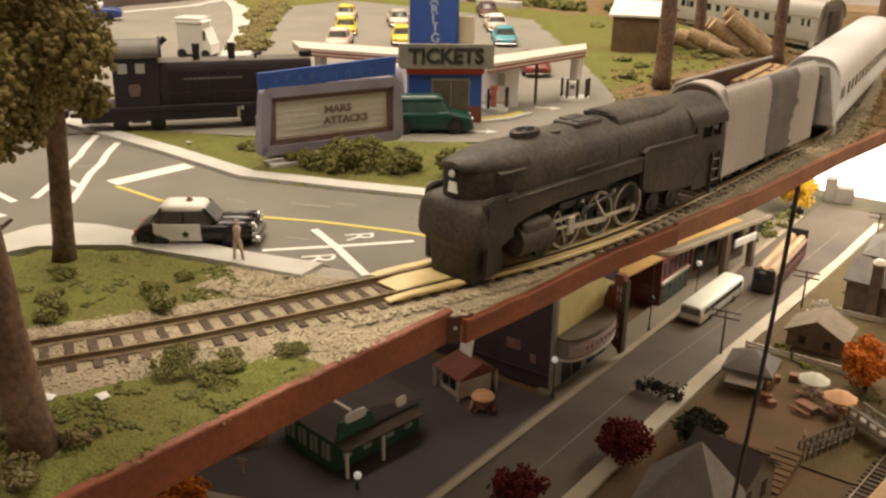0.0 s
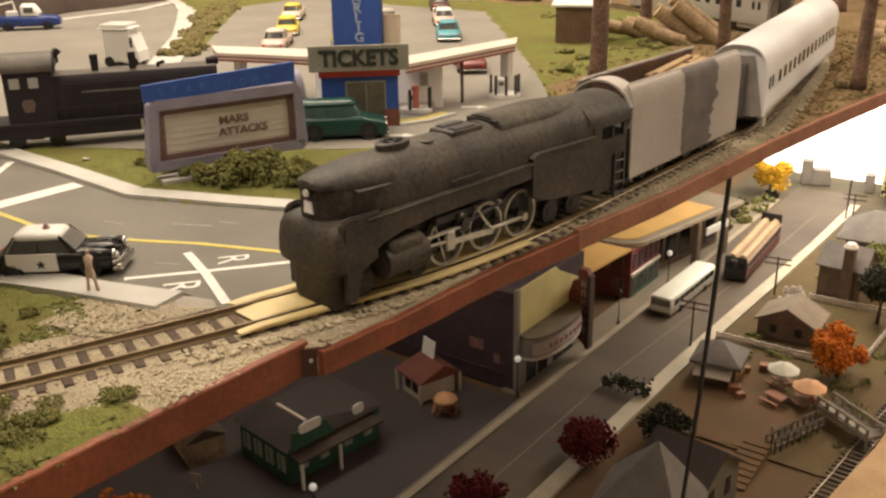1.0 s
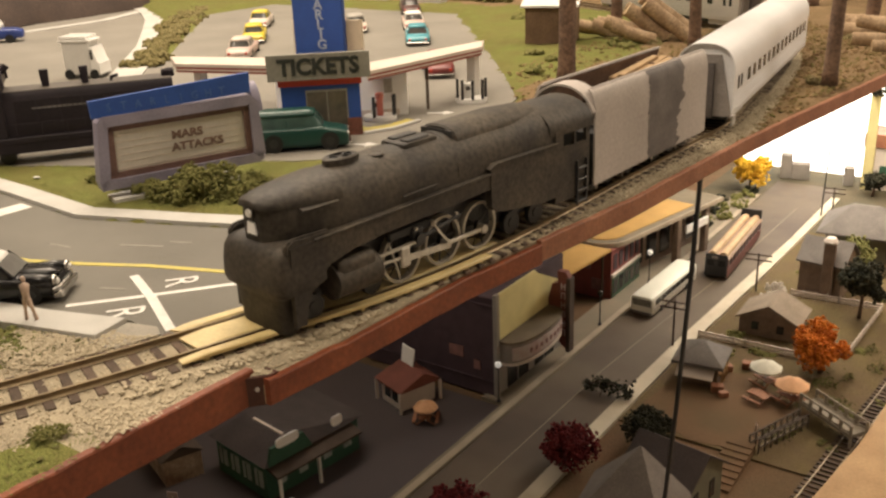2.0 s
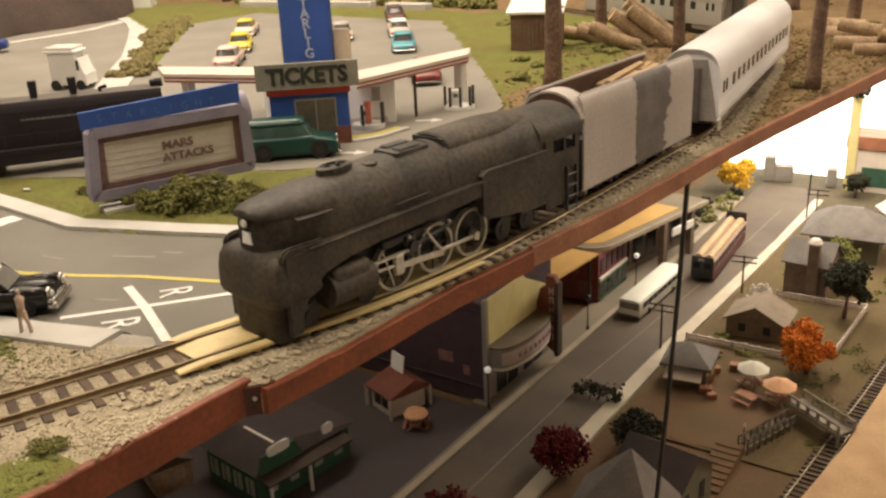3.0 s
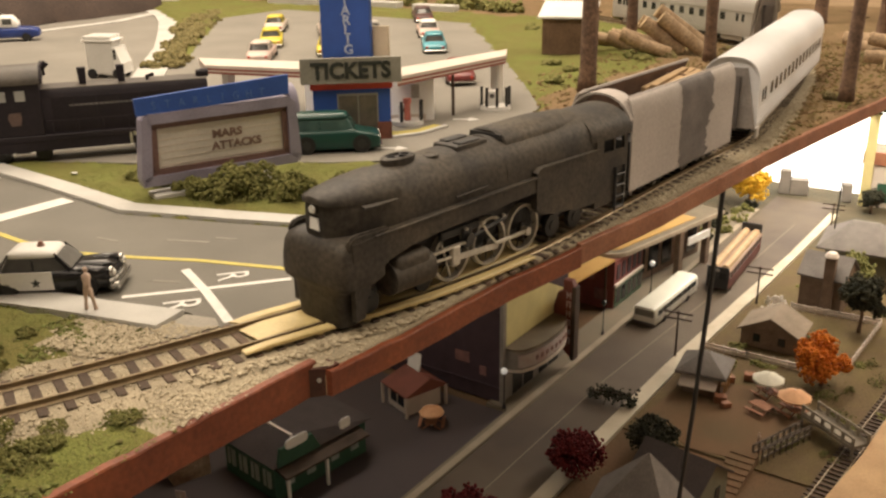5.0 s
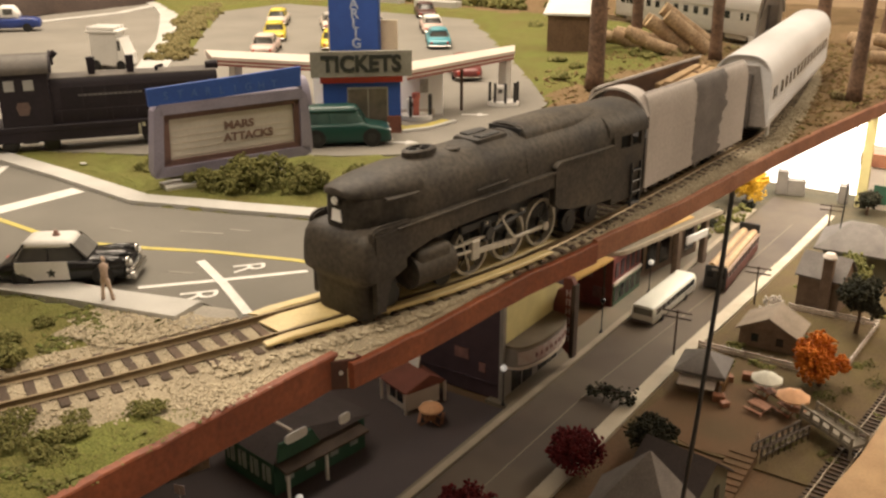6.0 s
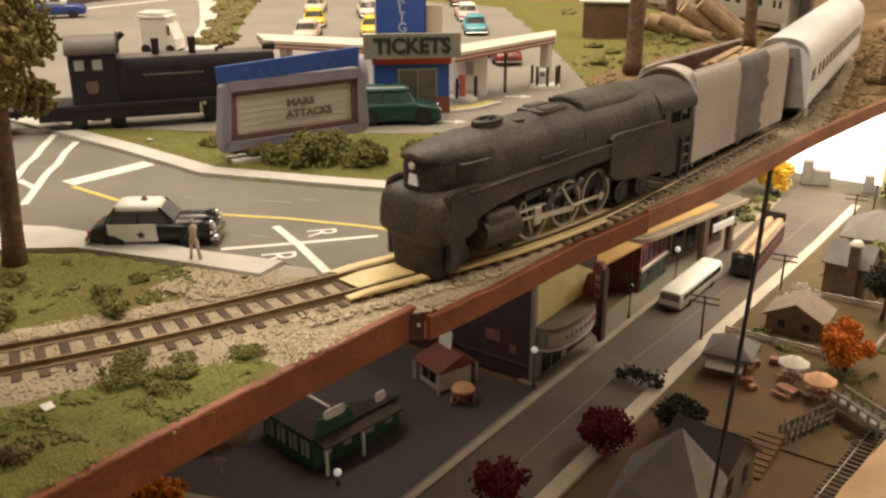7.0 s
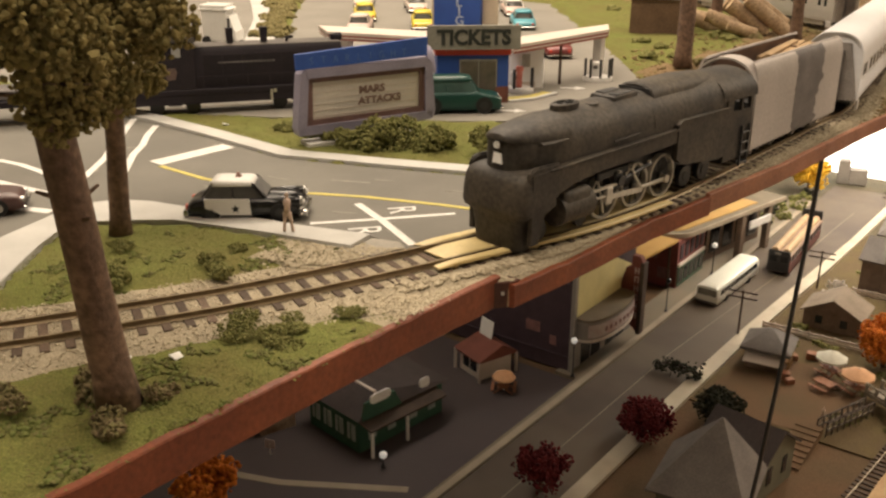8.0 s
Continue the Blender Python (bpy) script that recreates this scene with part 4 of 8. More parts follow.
    part("number_plate", bm, SILVER, t, "small pale keystone plate with no legible marks")
    return t


LENS = material("clear_lens", (0.75, 0.76, 0.74), 0.08, bump=0, spec=0.8)
locomotive()


# ---- the tender in grey primer ----
def tender():
    t = thing("tender", -18.5, 48.45, 0.29, -3.5, "pinkish grey primered tender with a dark painted patch and open bunker", "tender", "train on the main track")
    curve = [(1.78 - 0.42 * (1 - math.cos(a)), 4.35 + 1.2 * math.sin(a)) for a in [math.pi / 2 * i / 8 for i in range(1, 9)]]
    for s in (1, -1):
        bm = bmesh.new()
        side = [(1.78 * s, 0.75), (1.78 * s, 4.35)] + [(x * s, z) for x, z in curve]
        back = [(x - 0.1 * s, z - 0.03) for x, z in side[::-1]]
        loft(bm, [ring_yz(y, side + back) for y in (0.0, 13.2)])
        part("side_panel", bm, PRIMER, t)
        bm = bmesh.new()
        loft(bm, [ring_yz(y, [(1.66 * s, 3.2), (1.66 * s, 4.4), (1.3 * s, 5.46), (1.26 * s, 5.44), (1.58 * s, 4.3), (1.58 * s, 3.2)]) for y in (0.9, 12.9)])
        part("inner_lining", bm, LINING, t, "brown inside of the bunker wall")
        bm = bmesh.new()
        rod(bm, (1.36 * s, 0.2, 5.56), (1.36 * s, 13.1, 5.56), 0.06, n=6)
        part("rim", bm, PRIMER, t)
    # ragged dark patch on the near side
    bm = bmesh.new()
    rs = random.Random(3)
    skin = lambda z: 1.785 if z < 4.35 else 1.785 - 0.42 * (1 - math.cos(math.asin(min(1, (z - 4.35) / 1.2))))
    rows = []
    for i in range(40):
        z = 0.76 + i * 0.1222
        ya, yb = 5.75 + 0.3 * noise.noise((i * 0.45, 1, 0)) + 0.15 * noise.noise((i * 1.2, 3, 0)), 9.2 + 0.8 * noise.noise((i * 0.2, 5, 0)) + 0.35 * noise.noise((i * 0.9, 9, 0)) + 0.025 * i
        rows.append([bm.verts.new((skin(z) + 0.012, ya + (yb - ya) * k / 5, z)) for k in range(6)])
    for a, b in zip(rows, rows[1:]):
        for k in range(5):
            bm.faces.new((a[k], a[k + 1], b[k + 1], b[k]))
    part("painted_patch", bm, DARK_PATCH, t, "ragged dark grey patch of fresh paint")
    bm = bmesh.new()
    box(bm, -1.6, 1.6, 0.3, 13.1, 0.9, 3.3)
    part("bunker_floor", bm, BLACK2, t)
    bm = bmesh.new()
    box(bm, -1.55, 1.55, 13.0, 13.2, 0.8, 5.0, 0.03)
    part("end_wall", bm, DARK_PATCH, t)
    bm = bmesh.new()
    box(bm, -1.2, 1.2, 9.8, 9.95, 3.3, 5.2)
    part("bulkhead", bm, LINING, t)
    hoop = [(1.82 * math.cos(a), 4.2 + 1.55 * math.sin(a)) for a in [math.pi * (0.06 + 0.88 * i / 18) for i in range(19)]]
    bm = bmesh.new()
    loft(bm, [ring_yz(y, hoop + [(x * 0.94, 4.2 + (z - 4.2) * 0.93) for x, z in hoop[::-1]]) for y in (-0.3, 0.9)])
    part("front_hood", bm, PRIMER, t, "thin curved hood over the tender front")
    bm = bmesh.new()
    box(bm, -1.5, 1.5, 0.1, 13.1, 0.5, 0.76, 0.03)
    part("frame", bm, BLACK2, t)
    for y in (1.2, 2.9, 5.1, 8.4, 10.2, 12.0):
        for s in (1, -1):
            truck_wheel(t, 0.9 * s, y, 0.42, 0.42, BLACK2)
    for y in (0.5, 3.2, 6.6, 9.6, 11.4):
        bm = bmesh.new()
        rod(bm, (1.62, y, 0.42), (1.62, y, 0.78), 0.06, n=6)
        part("step_bracket", bm, PRIMER, t)
    cs, ss = [], []
    for i in range(420):
        cs.append((rs.uniform(-1.4, 1.4), rs.uniform(1.4, 9.6), 3.3 + rs.uniform(0, 0.35) + 0.6 * (1 - abs(rs.uniform(-1, 1)))))
        ss.append(rs.uniform(0.10, 0.22))
    crumbs("coal", cs, ss, COAL, t, 0.35, 4)
    for i in range(5):
        bm = bmesh.new()
        box(bm, -0.2, 0.2, 0, 4.6 - 0.4 * (i % 2), 0, 0.3, 0.03)
        o = part("plank", bm, LOAD_WOOD, t)
        o.matrix_basis = pose((-1.0 + i * 0.43) * CM, (6.6 + 0.3 * (i % 3)) * CM, (4.55 + 0.14 * (i % 2)) * CM, 6, 0, 3 * (i % 3) - 3)
    return t


LINING = material("brown_bunker_lining", (0.20, 0.12, 0.08), 0.85, grain=500, var=0.2, coarse=60, var2=0.2, bump=0.3)
LOAD_WOOD = material("bright_plank", (0.36, 0.245, 0.13), 0.8, grain=500, var=0.15, coarse=90, var2=0.2, bump=0.2, rand=0.3)
COAL = island_material("coal_and_logs", [(0.02, 0.018, 0.016), (0.06, 0.045, 0.035), (0.12, 0.08, 0.05)], 0.7)
tender()


# ---- silver passenger coaches ----
COACH_END = material("grey_end_wall", (0.36, 0.33, 0.31), 0.6, grain=500, var=0.15, coarse=60, var2=0.2, bump=0.1)

def coach(x, y, rz, label, length=25.5, mat=SILVER):
    t = thing("passenger_coach", x, y, 0.29, rz, label, "railway coach", "train on the main track")
    sec = [(-1.72, 0.85), (1.72, 0.85), (1.78, 1.1), (1.78, 3.55)] + [(1.78 * math.copysign(abs(math.cos(a)) ** 0.75, math.cos(a)), 3.65 + 1.72 * math.sin(a) ** 0.85) for a in [math.pi * i / 20 for i in range(1, 20)]] + [(-1.78, 3.55), (-1.78, 1.1)]
    bm = bmesh.new()
    loft(bm, [ring_yz(yy, sec) for yy in (0.25, length)])
    part("body", bm, mat, t)
    bm = bmesh.new()
    roof = [(1.84, 3.5)] + [(1.84 * math.copysign(abs(math.cos(a)) ** 0.75, math.cos(a)), 3.62 + 1.82 * math.sin(a) ** 0.85) for a in [math.pi * i / 20 for i in range(1, 20)]] + [(-1.84, 3.5)]
    roof += [(x * 0.96, z - 0.06) for x, z in roof[::-1]]
    loft(bm, [ring_yz(yy, roof) for yy in (0.0, length + 0.1)])
    part("roof", bm, mat, t)
    bm = bmesh.new()
    box(bm, -1.74, 1.74, 0.02, 0.24, 0.9, 4.75)
    for v in bm.verts:
        if v.co.z > 4:
            v.co.x *= 0.55
    part("end_wall", bm, COACH_END, t, "end wall in darker grey than the sides")
    bm = bmesh.new()
    box(bm, -0.55, 0.55, -0.35, 0.05, 0.9, 4.2, 0.05)
    for i in range(5):
        box(bm, -0.62, 0.62, -0.33 + i * 0.07, -0.3 + i * 0.07, 0.85, 4.25)
    part("gangway", bm, DARK_PATCH, t, "dark folded gangway bellows")
    for s in (1, -1):
        for i, yy in enumerate([1.6, 2.5] + [4.8 + k * 1.75 for k in range(13)] + [length - 2.4, length - 1.5]):
            if yy > length - 1:
                continue
            bm = bmesh.new()
            w = 0.22 if i < 2 or i > 14 else 0.42
            box(bm, *sorted((1.74 * s, 1.81 * s)), yy - w, yy + w, 2.45, 3.25, 0.03)
            part("window", bm, DARK_GLASS, t)
        for z, hh in ((1.25, 0.07), (1.45, 0.07), (1.65, 0.07), (1.85, 0.07), (2.05, 0.07), (3.38, 0.12)):
            bm = bmesh.new()
            box(bm, *sorted((1.76 * s, 1.81 * s)), 0.3, length - 0.05, z, z + hh)
            part("flute", bm, mat, t)
        for yy in (2.6, 4.6, length - 4.6, length - 2.6):
            truck_wheel(t, 0.9 * s, yy, 0.42, 0.42, BLACK2)
        for yy in (3.6, length - 3.6):
            bm = bmesh.new()
            box(bm, *sorted((1.1 * s, 1.45 * s)), yy - 1.7, yy + 1.7, 0.3, 0.8, 0.08)
            part("truck_frame", bm, SILVER_DULL, t)
        bm = bmesh.new()
        box(bm, *sorted((1.68 * s, 1.84 * s)), 0.35, 1.15, 0.25, 0.9, 0.03)
        part("step", bm, SILVER_DULL, t)
    bm = bmesh.new()
    box(bm, -1.3, 1.3, 1, length - 1, 0.45, 0.86, 0.04)
    part("underframe", bm, BLACK2, t)
    bm = bmesh.new()
    for x in (-0.45, 0.6):
        box(bm, x - 0.22, x + 0.22, 0.6, 0.9, 5.0, 5.22, 0.03)
    part("roof_vent", bm, WHITE, t)
    return t


PALE_GLASS = material("pale_window", (0.55, 0.53, 0.48), 0.15, grain=300, var=0.1, coarse=90, tint=(0.25, 0.24, 0.22), bump=0)
coach(-17.2, 64.65, 6.5, "silver fluted model passenger coach with square windows", length=29.6)
coach(-27.9, 108.2, 60, "dull silver model passenger coach beyond the log pile", mat=SILVER_DULL)


# ---- rerailing ramps ----
def rerailer():
    t = thing("rerailer", 0, 0, 0, 0, "yellow plastic rerailing ramps laid between and beside the rails", "rerailer")
    c = [p for p in smooth_line(TRACK, 0.3) if 24.0 < p.y < 44.0]

    def slab(name, u0, u1, z0, z1, lo, hi, skew=0.0):
        """A plank that follows the curve, its ends cut and chamfered."""
        bm = bmesh.new()
        rings, feet = [], []
        for i, p in enumerate(c):
            if not lo <= p.y <= hi:
                continue
            d = (c[min(i + 1, len(c) - 1)] - c[max(i - 1, 0)]).normalized()
            nrm = Vector((-d.y, d.x))
            k = min(1, 0.35 + 0.65 * min(p.y - lo, hi - p.y) / 0.9)
            a, b = p + nrm * u0, p + nrm * u1 + d * skew
            zt = z0 + (z1 - z0) * k
            e = 0.05 if u1 > u0 else -0.05
            a2, b2 = p + nrm * (u0 + e), p + nrm * (u1 - e) + d * skew
            rings.append([(a.x, a.y, z0), (a.x, a.y, zt - 0.04), (a2.x, a2.y, zt), (b2.x, b2.y, zt), (b.x, b.y, zt - 0.04), (b.x, b.y, z0)])
            feet.append((p + nrm * (u0 + u1) / 2))
        loft(bm, rings)
        for q in feet[3::7]:
            box(bm, q.x - 0.12, q.x + 0.12, q.y - 0.1, q.y + 0.1, 0.0, z0 + 0.01)
        part(name, bm, BRASS, t)
    slab("inner_ramp", -0.70, 0.70, 0.1, 0.27, 26.9, 41.4, -0.25)
    slab("outer_ramp", 1.02, 1.5, 0.14, 0.31, 26.8, 40.6, -0.3)
    slab("outer_ramp", -1.5, -1.06, 0.16, 0.31, 26.0, 39.9)
    return t


rerailer()

# ---- black diesel switcher and a flat wagon behind it ----
EMBLEM = material("faded_emblem", (0.13, 0.085, 0.075), 0.6, bump=0)
FADED = material("faded_lettering", (0.17, 0.16, 0.165), 0.6, bump=0)
# the cab roof's highlight is put into this paler base colour
PALE_TOP = material("pale_highlight_black", (0.085, 0.072, 0.058), 0.55, grain=900, var=0.2, coarse=60, tint=(0.05, 0.042, 0.036), bump=0.1)
PANE = material("clear_pane", (0.42, 0.42, 0.41), 0.1, grain=200, var=0.05, coarse=50, var2=0.2, bump=0)


def switcher():
    t = thing("diesel_switcher", -53.8, 37.6, 0.04, -36, "black model diesel switcher with a cab and long hood", "locomotive")
    bm = bmesh.new()
    box(bm, -1.55, 1.55, -3.6, 12.6, 1.35, 1.75, 0.05)
    part("deck", bm, NAVY, t)
    bm = bmesh.new()
    box(bm, -1.5, 1.5, -1.2, 1.7, 1.75, 5.0, 0.06)
    cab = part("cab", bm, NAVY, t)
    bm = bmesh.new()
    loft(bm, [ring_yz(y, arch(1.62, 4.95, 5.05, 6.0, 12)) for y in (-1.35, 1.85)])
    part("cab_roof", bm, PALE_TOP, cab, "arched cab roof, paler to carry its highlight")
    bm = bmesh.new()
    tube(bm, [(1.66 * math.cos(a), 1.9, 5.0 + 1.05 * math.sin(a)) for a in [math.pi * i / 14 for i in range(15)]], 0.09, 6)
    rod(bm, (0.9, 1.9, 5.75), (0.9, 2.3, 6.15), 0.16, 0.2, 8)
    part("roof_rim", bm, NAVY, cab)
    for y in (-0.55, 0.55):
        bm = bmesh.new()
        box(bm, 1.46, 1.54, y - 0.3, y + 0.3, 3.95, 4.6, 0.03)
        part("window", bm, PANE, cab)
    bm = bmesh.new()
    prism(bm, [(-0.3, 0.5), (0.3, 0.5), (0.42, 0.2), (0.26, -0.3), (-0.26, -0.3), (-0.42, 0.2)], 0, 0.04)
    for v in bm.verts:
        v.co = Vector((1.5 + v.co.z, 0.1 + v.co.x, 2.75 + v.co.y))
    part("emblem", bm, EMBLEM, cab, "faded reddish keystone emblem")
    bm = bmesh.new()
    loft(bm, [ring_yz(y, [(-1.25, 1.75), (1.25, 1.75), (1.25, 4.2), (1.05, 4.5), (-1.05, 4.5), (-1.25, 4.2)]) for y in (1.7, 11.9)])
    hood = part("hood", bm, NAVY, t)
    bm = bmesh.new()
    box(bm, -1.02, 1.02, 1.75, 11.85, 4.5, 4.56, 0.02)
    part("hood_top", bm, PALE_TOP, hood, "paler top of the hood")
    bm = bmesh.new()
    box(bm, 1.3, 1.52, -3.4, 12.4, 0.75, 1.4, 0.03)
    part("side_sill", bm, NAVY, t)
    for i in range(7):
        bm = bmesh.new()
        box(bm, 1.22, 1.268, 2.3 + i * 1.35, 3.55 + i * 1.35, 2.0, 4.0, 0.01)
        part("hood_door", bm, NAVY, hood)
    bm = bmesh.new()
    for i in range(13):
        box(bm, 1.268, 1.29, 3.3 + i * 0.3, 3.55 + i * 0.3, 3.4, 3.52)
    part("lettering", bm, FADED, hood, "faded illegible lettering as plain bars")
    for y in (4.25, 6.6):
        bm = bmesh.new()
        loft(bm, [[(x, y + dy, z) for x, dy in ((-0.22, -0.25 * k), (0.22, -0.25 * k), (0.22, 0.25 * k), (-0.22, 0.25 * k))] for z, k in ((4.45, 0.8), (5.6, 1.05))])
        part("exhaust_stack", bm, NAVY, hood)
    bm = bmesh.new()
    rod(bm, (0.1, 8.2, 4.45), (0.1, 8.2, 4.85), 0.1, n=8)
    rod(bm, (0.1, 8.2, 4.8), (0.3, 8.6, 4.9), 0.09, 0.12, 8)
    part("horn", bm, NAVY, hood)
    bm = bmesh.new()
    rod(bm, (0.0, 11.6, 4.75), (0.0, 12.1, 4.75), 0.28, n=14)
    box(bm, -0.3, 0.3, 11.3, 11.9, 4.45, 4.95, 0.08)
    part("headlamp", bm, NAVY, hood)
    for y in (0.2, 8.6):
        bm = bmesh.new()
        box(bm, 0.9, 1.35, y - 1.9, y + 1.9, 0.75, 1.3, 0.1)
        box(bm, -1.35, -0.9, y - 1.9, y + 1.9, 0.75, 1.3, 0.1)
        box(bm, -1.3, 1.3, y - 0.5, y + 0.5, 0.6, 1.35, 0.1)
        tr = part("truck", bm, BLACK2, t)
        for dy in (-1.2, 1.2):
            for s in (1, -1):
                truck_wheel(tr, 0.86 * s, y + dy, 0.5, 0.5, BLACK2)
    bm = bmesh.new()
    box(bm, -1.0, 1.0, 2.8, 6.0, 0.65, 1.35, 0.15, 2)
    part("fuel_tank", bm, BLACK2, t)
    bm = bmesh.new()
    rod(bm, (1.5, 6.75, 0.75), (1.5, 6.75, 1.5), 0.1, n=8)
    rod(bm, (1.5, 7.0, 1.3), (1.5, 7.0, 1.55), 0.12, n=8)
    part("bell", bm, STEEL, t)
    bm = bmesh.new()
    for y in [2.2 + i * 1.5 for i in range(7)]:
        rod(bm, (1.5, y, 1.7), (1.5, y, 2.6), 0.035, n=5)
    rod(bm, (1.5, 1.8, 2.6), (1.5, 12.3, 2.6), 0.035, n=5)
    part("hand_rail", bm, NAVY, t)
    bm = bmesh.new()
    box(bm, -0.2, 0.2, -4.2, -3.5, 0.9, 1.2, 0.04)
    part("coupler", bm, BLACK2, t)
    bm = bmesh.new()
    box(bm, -0.2, 0.2, 12.5, 13.2, 0.9, 1.2, 0.04)
    part("coupler", bm, BLACK2, t)


switcher()


def flat_wagon(x, y, rz):
    t = thing("flat_wagon", x, y, 0.04, rz, "dark flat wagon coupled behind the switcher", "railway wagon")
    bm = bmesh.new()
    box(bm, -1.55, 1.55, -14, 0, 1.2, 1.65, 0.05)
    part("deck", bm, NAVY, t)
    for i in range(9):
        for s in (1, -1):
            bm = bmesh.new()
            box(bm, *sorted((1.5 * s, 1.62 * s)), -13.4 + i * 1.6, -13.2 + i * 1.6, 1.1, 2.2)
            part("stake", bm, NAVY, t)
    bm = bmesh.new()
    for i in range(5):
        box(bm, -1.2 + i * 0.5, -0.75 + i * 0.5, -12.5, -1.5, 1.66, 2.3, 0.06)
    part("load", bm, DARK_PATCH, t, "dark stacked load")
    for yy in (-11.5, -2.5):
        for dy in (-0.9, 0.9):
            for s in (1, -1):
                truck_wheel(t, 0.86 * s, yy + dy, 0.45, 0.45, BLACK2)


flat_wagon(-56.3, 34.2, -34)


# ---- drive-in marquee sign ----
def marquee():
    t = thing("marquee_sign", -39.85, 36.1, 0.0, -21, "drive-in marquee sign with lilac frame, milky panel and blue top board", "sign")
    L = 9.15
    # local y runs along the sign, +x faces the road
    bm = bmesh.new()

    def wall(bm, pts, x0, x1):
        a = [bm.verts.new((x1, y, z)) for y, z in pts]
        b = [bm.verts.new((x0, y, z)) for y, z in pts]
        bm.faces.new(a), bm.faces.new(b[::-1])
        for i in range(len(a)):
            bm.faces.new((a[i], a[(i + 1) % len(a)], b[(i + 1) % len(a)], b[i]))
    wall(bm, [(0.0, 0.75), (L, 0.75), (L + 0.1, 1.3), (0.1, 1.3)], -0.55, 0.35)
    wall(bm, [(0.6, 4.15), (L - 0.2, 4.15), (L - 0.3, 4.72), (0.6, 4.72)], -0.55, 0.35)
    wall(bm, [(0.0, 0.75), (0.5, 1.3), (0.75, 4.15), (0.55, 4.7), (0.25, 4.4), (-0.1, 1.2)], -0.55, 0.35)
    wall(bm, [(L - 0.4, 1.3), (L + 0.15, 0.8), (L + 0.3, 1.3), (L + 0.1, 4.35), (L - 0.3, 4.72), (L - 0.4, 4.15)], -0.55, 0.35)
    part("frame", bm, LILAC, t)
    bm = bmesh.new()
    wall(bm, [(0.5, 1.28), (L - 0.38, 1.28), (L - 0.38, 1.62), (0.55, 1.62)], -0.2, 0.2)
    wall(bm, [(0.7, 3.85), (L - 0.38, 3.85), (L - 0.38, 4.18), (0.7, 4.18)], -0.2, 0.2)
    wall(bm, [(0.5, 1.5), (0.95, 1.5), (1.05, 4.0), (0.7, 4.0)], -0.2, 0.2)
    wall(bm, [(L - 0.75, 1.5), (L - 0.38, 1.5), (L - 0.38, 4.0), (L - 0.75, 4.0)], -0.2, 0.2)
    part("inner_frame", bm, RUST_FRAME, t)
    bm = bmesh.new()
    wall(bm, [(0.7, 1.5), (L - 0.5, 1.5), (L - 0.5, 4.0), (0.8, 4.0)], -0.3, 0.05)
    panel = part("sign_panel", bm, MILK, t)
    bm = bmesh.new()
    for i in range(6):
        z = 1.75 + i * 0.36
        box(bm, 0.04, 0.075, 1.0, L - 0.8, z, z + 0.03)
    part("letter_rail", bm, CREAM, panel)
    words("lettering", "MARS", 0.62, 0.03, LETTER_RED, panel, pose(0.0007, 0.0505, 0.0308, 90, 0, 90), "dark faded letters", squeeze=1.15, bold=0.025)
    words("lettering", "ATTACKS", 0.62, 0.03, LETTER_RED, panel, pose(0.0007, 0.0558, 0.0240, 90, 0, 90), "dark faded letters", squeeze=1.1, bold=0.025)
    bm = bmesh.new()
    wall(bm, [(0.05, 4.68), (L - 0.25, 4.86), (L - 0.2, 5.97), (0.0, 5.6)], 0.05, 0.28)
    top = part("top_board", bm, BLUE, t, "blue top board with faint lettering")
    for i, ch in enumerate("STARLIGHT"):
        words("letter", ch, 0.62, 0.02, BLUE_PALE, top, pose(0.0029, (1.0 + i * 0.78) * CM, 0.0514, 90, 0, 90), squeeze=0.9)
    # rounded end plate
    bm = bmesh.new()
    pts = [(-1.0 + 1.0 * math.cos(a), 3.7 + 1.6 * math.sin(a)) for a in [math.pi * i / 12 for i in range(13)]]
    pts = pts + [(x * 0.75 - 0.25, 0.75 * (z - 3.7) + 3.7) for x, z in pts[::-1]]
    a = [bm.verts.new((x + 0.3, L - 0.1, z)) for x, z in pts]
    b = [bm.verts.new((x + 0.3, L + 0.4, z)) for x, z in pts]
    for i in range(len(a)):
        bm.faces.new((a[i], a[(i + 1) % len(a)], b[(i + 1) % len(a)], b[i]))
    n = len(pts) // 2
    for i in range(n - 1):
        bm.faces.new((a[i], a[i + 1], a[2 * n - 2 - i], a[2 * n - 1 - i]))
        bm.faces.new((b[i], b[i + 1], b[2 * n - 2 - i], b[2 * n - 1 - i]))
    part("arched_end", bm, LILAC, t)
    for y in (1.7, 6.3):
        bm = bmesh.new()
        box(bm, -0.6, 0.75, y - 1.3, y + 1.3, -0.1, 0.32, 0.04)
        part("footing", bm, CONCRETE, t)
        bm = bmesh.new()
        box(bm, -0.25, 0.15, y - 0.15, y + 0.15, 0.2, 0.85)
        part("post", bm, RUST_FRAME, t)


BLUE_PALE = material("pale_blue_lettering", (0.085, 0.17, 0.45), 0.6, bump=0)
marquee()


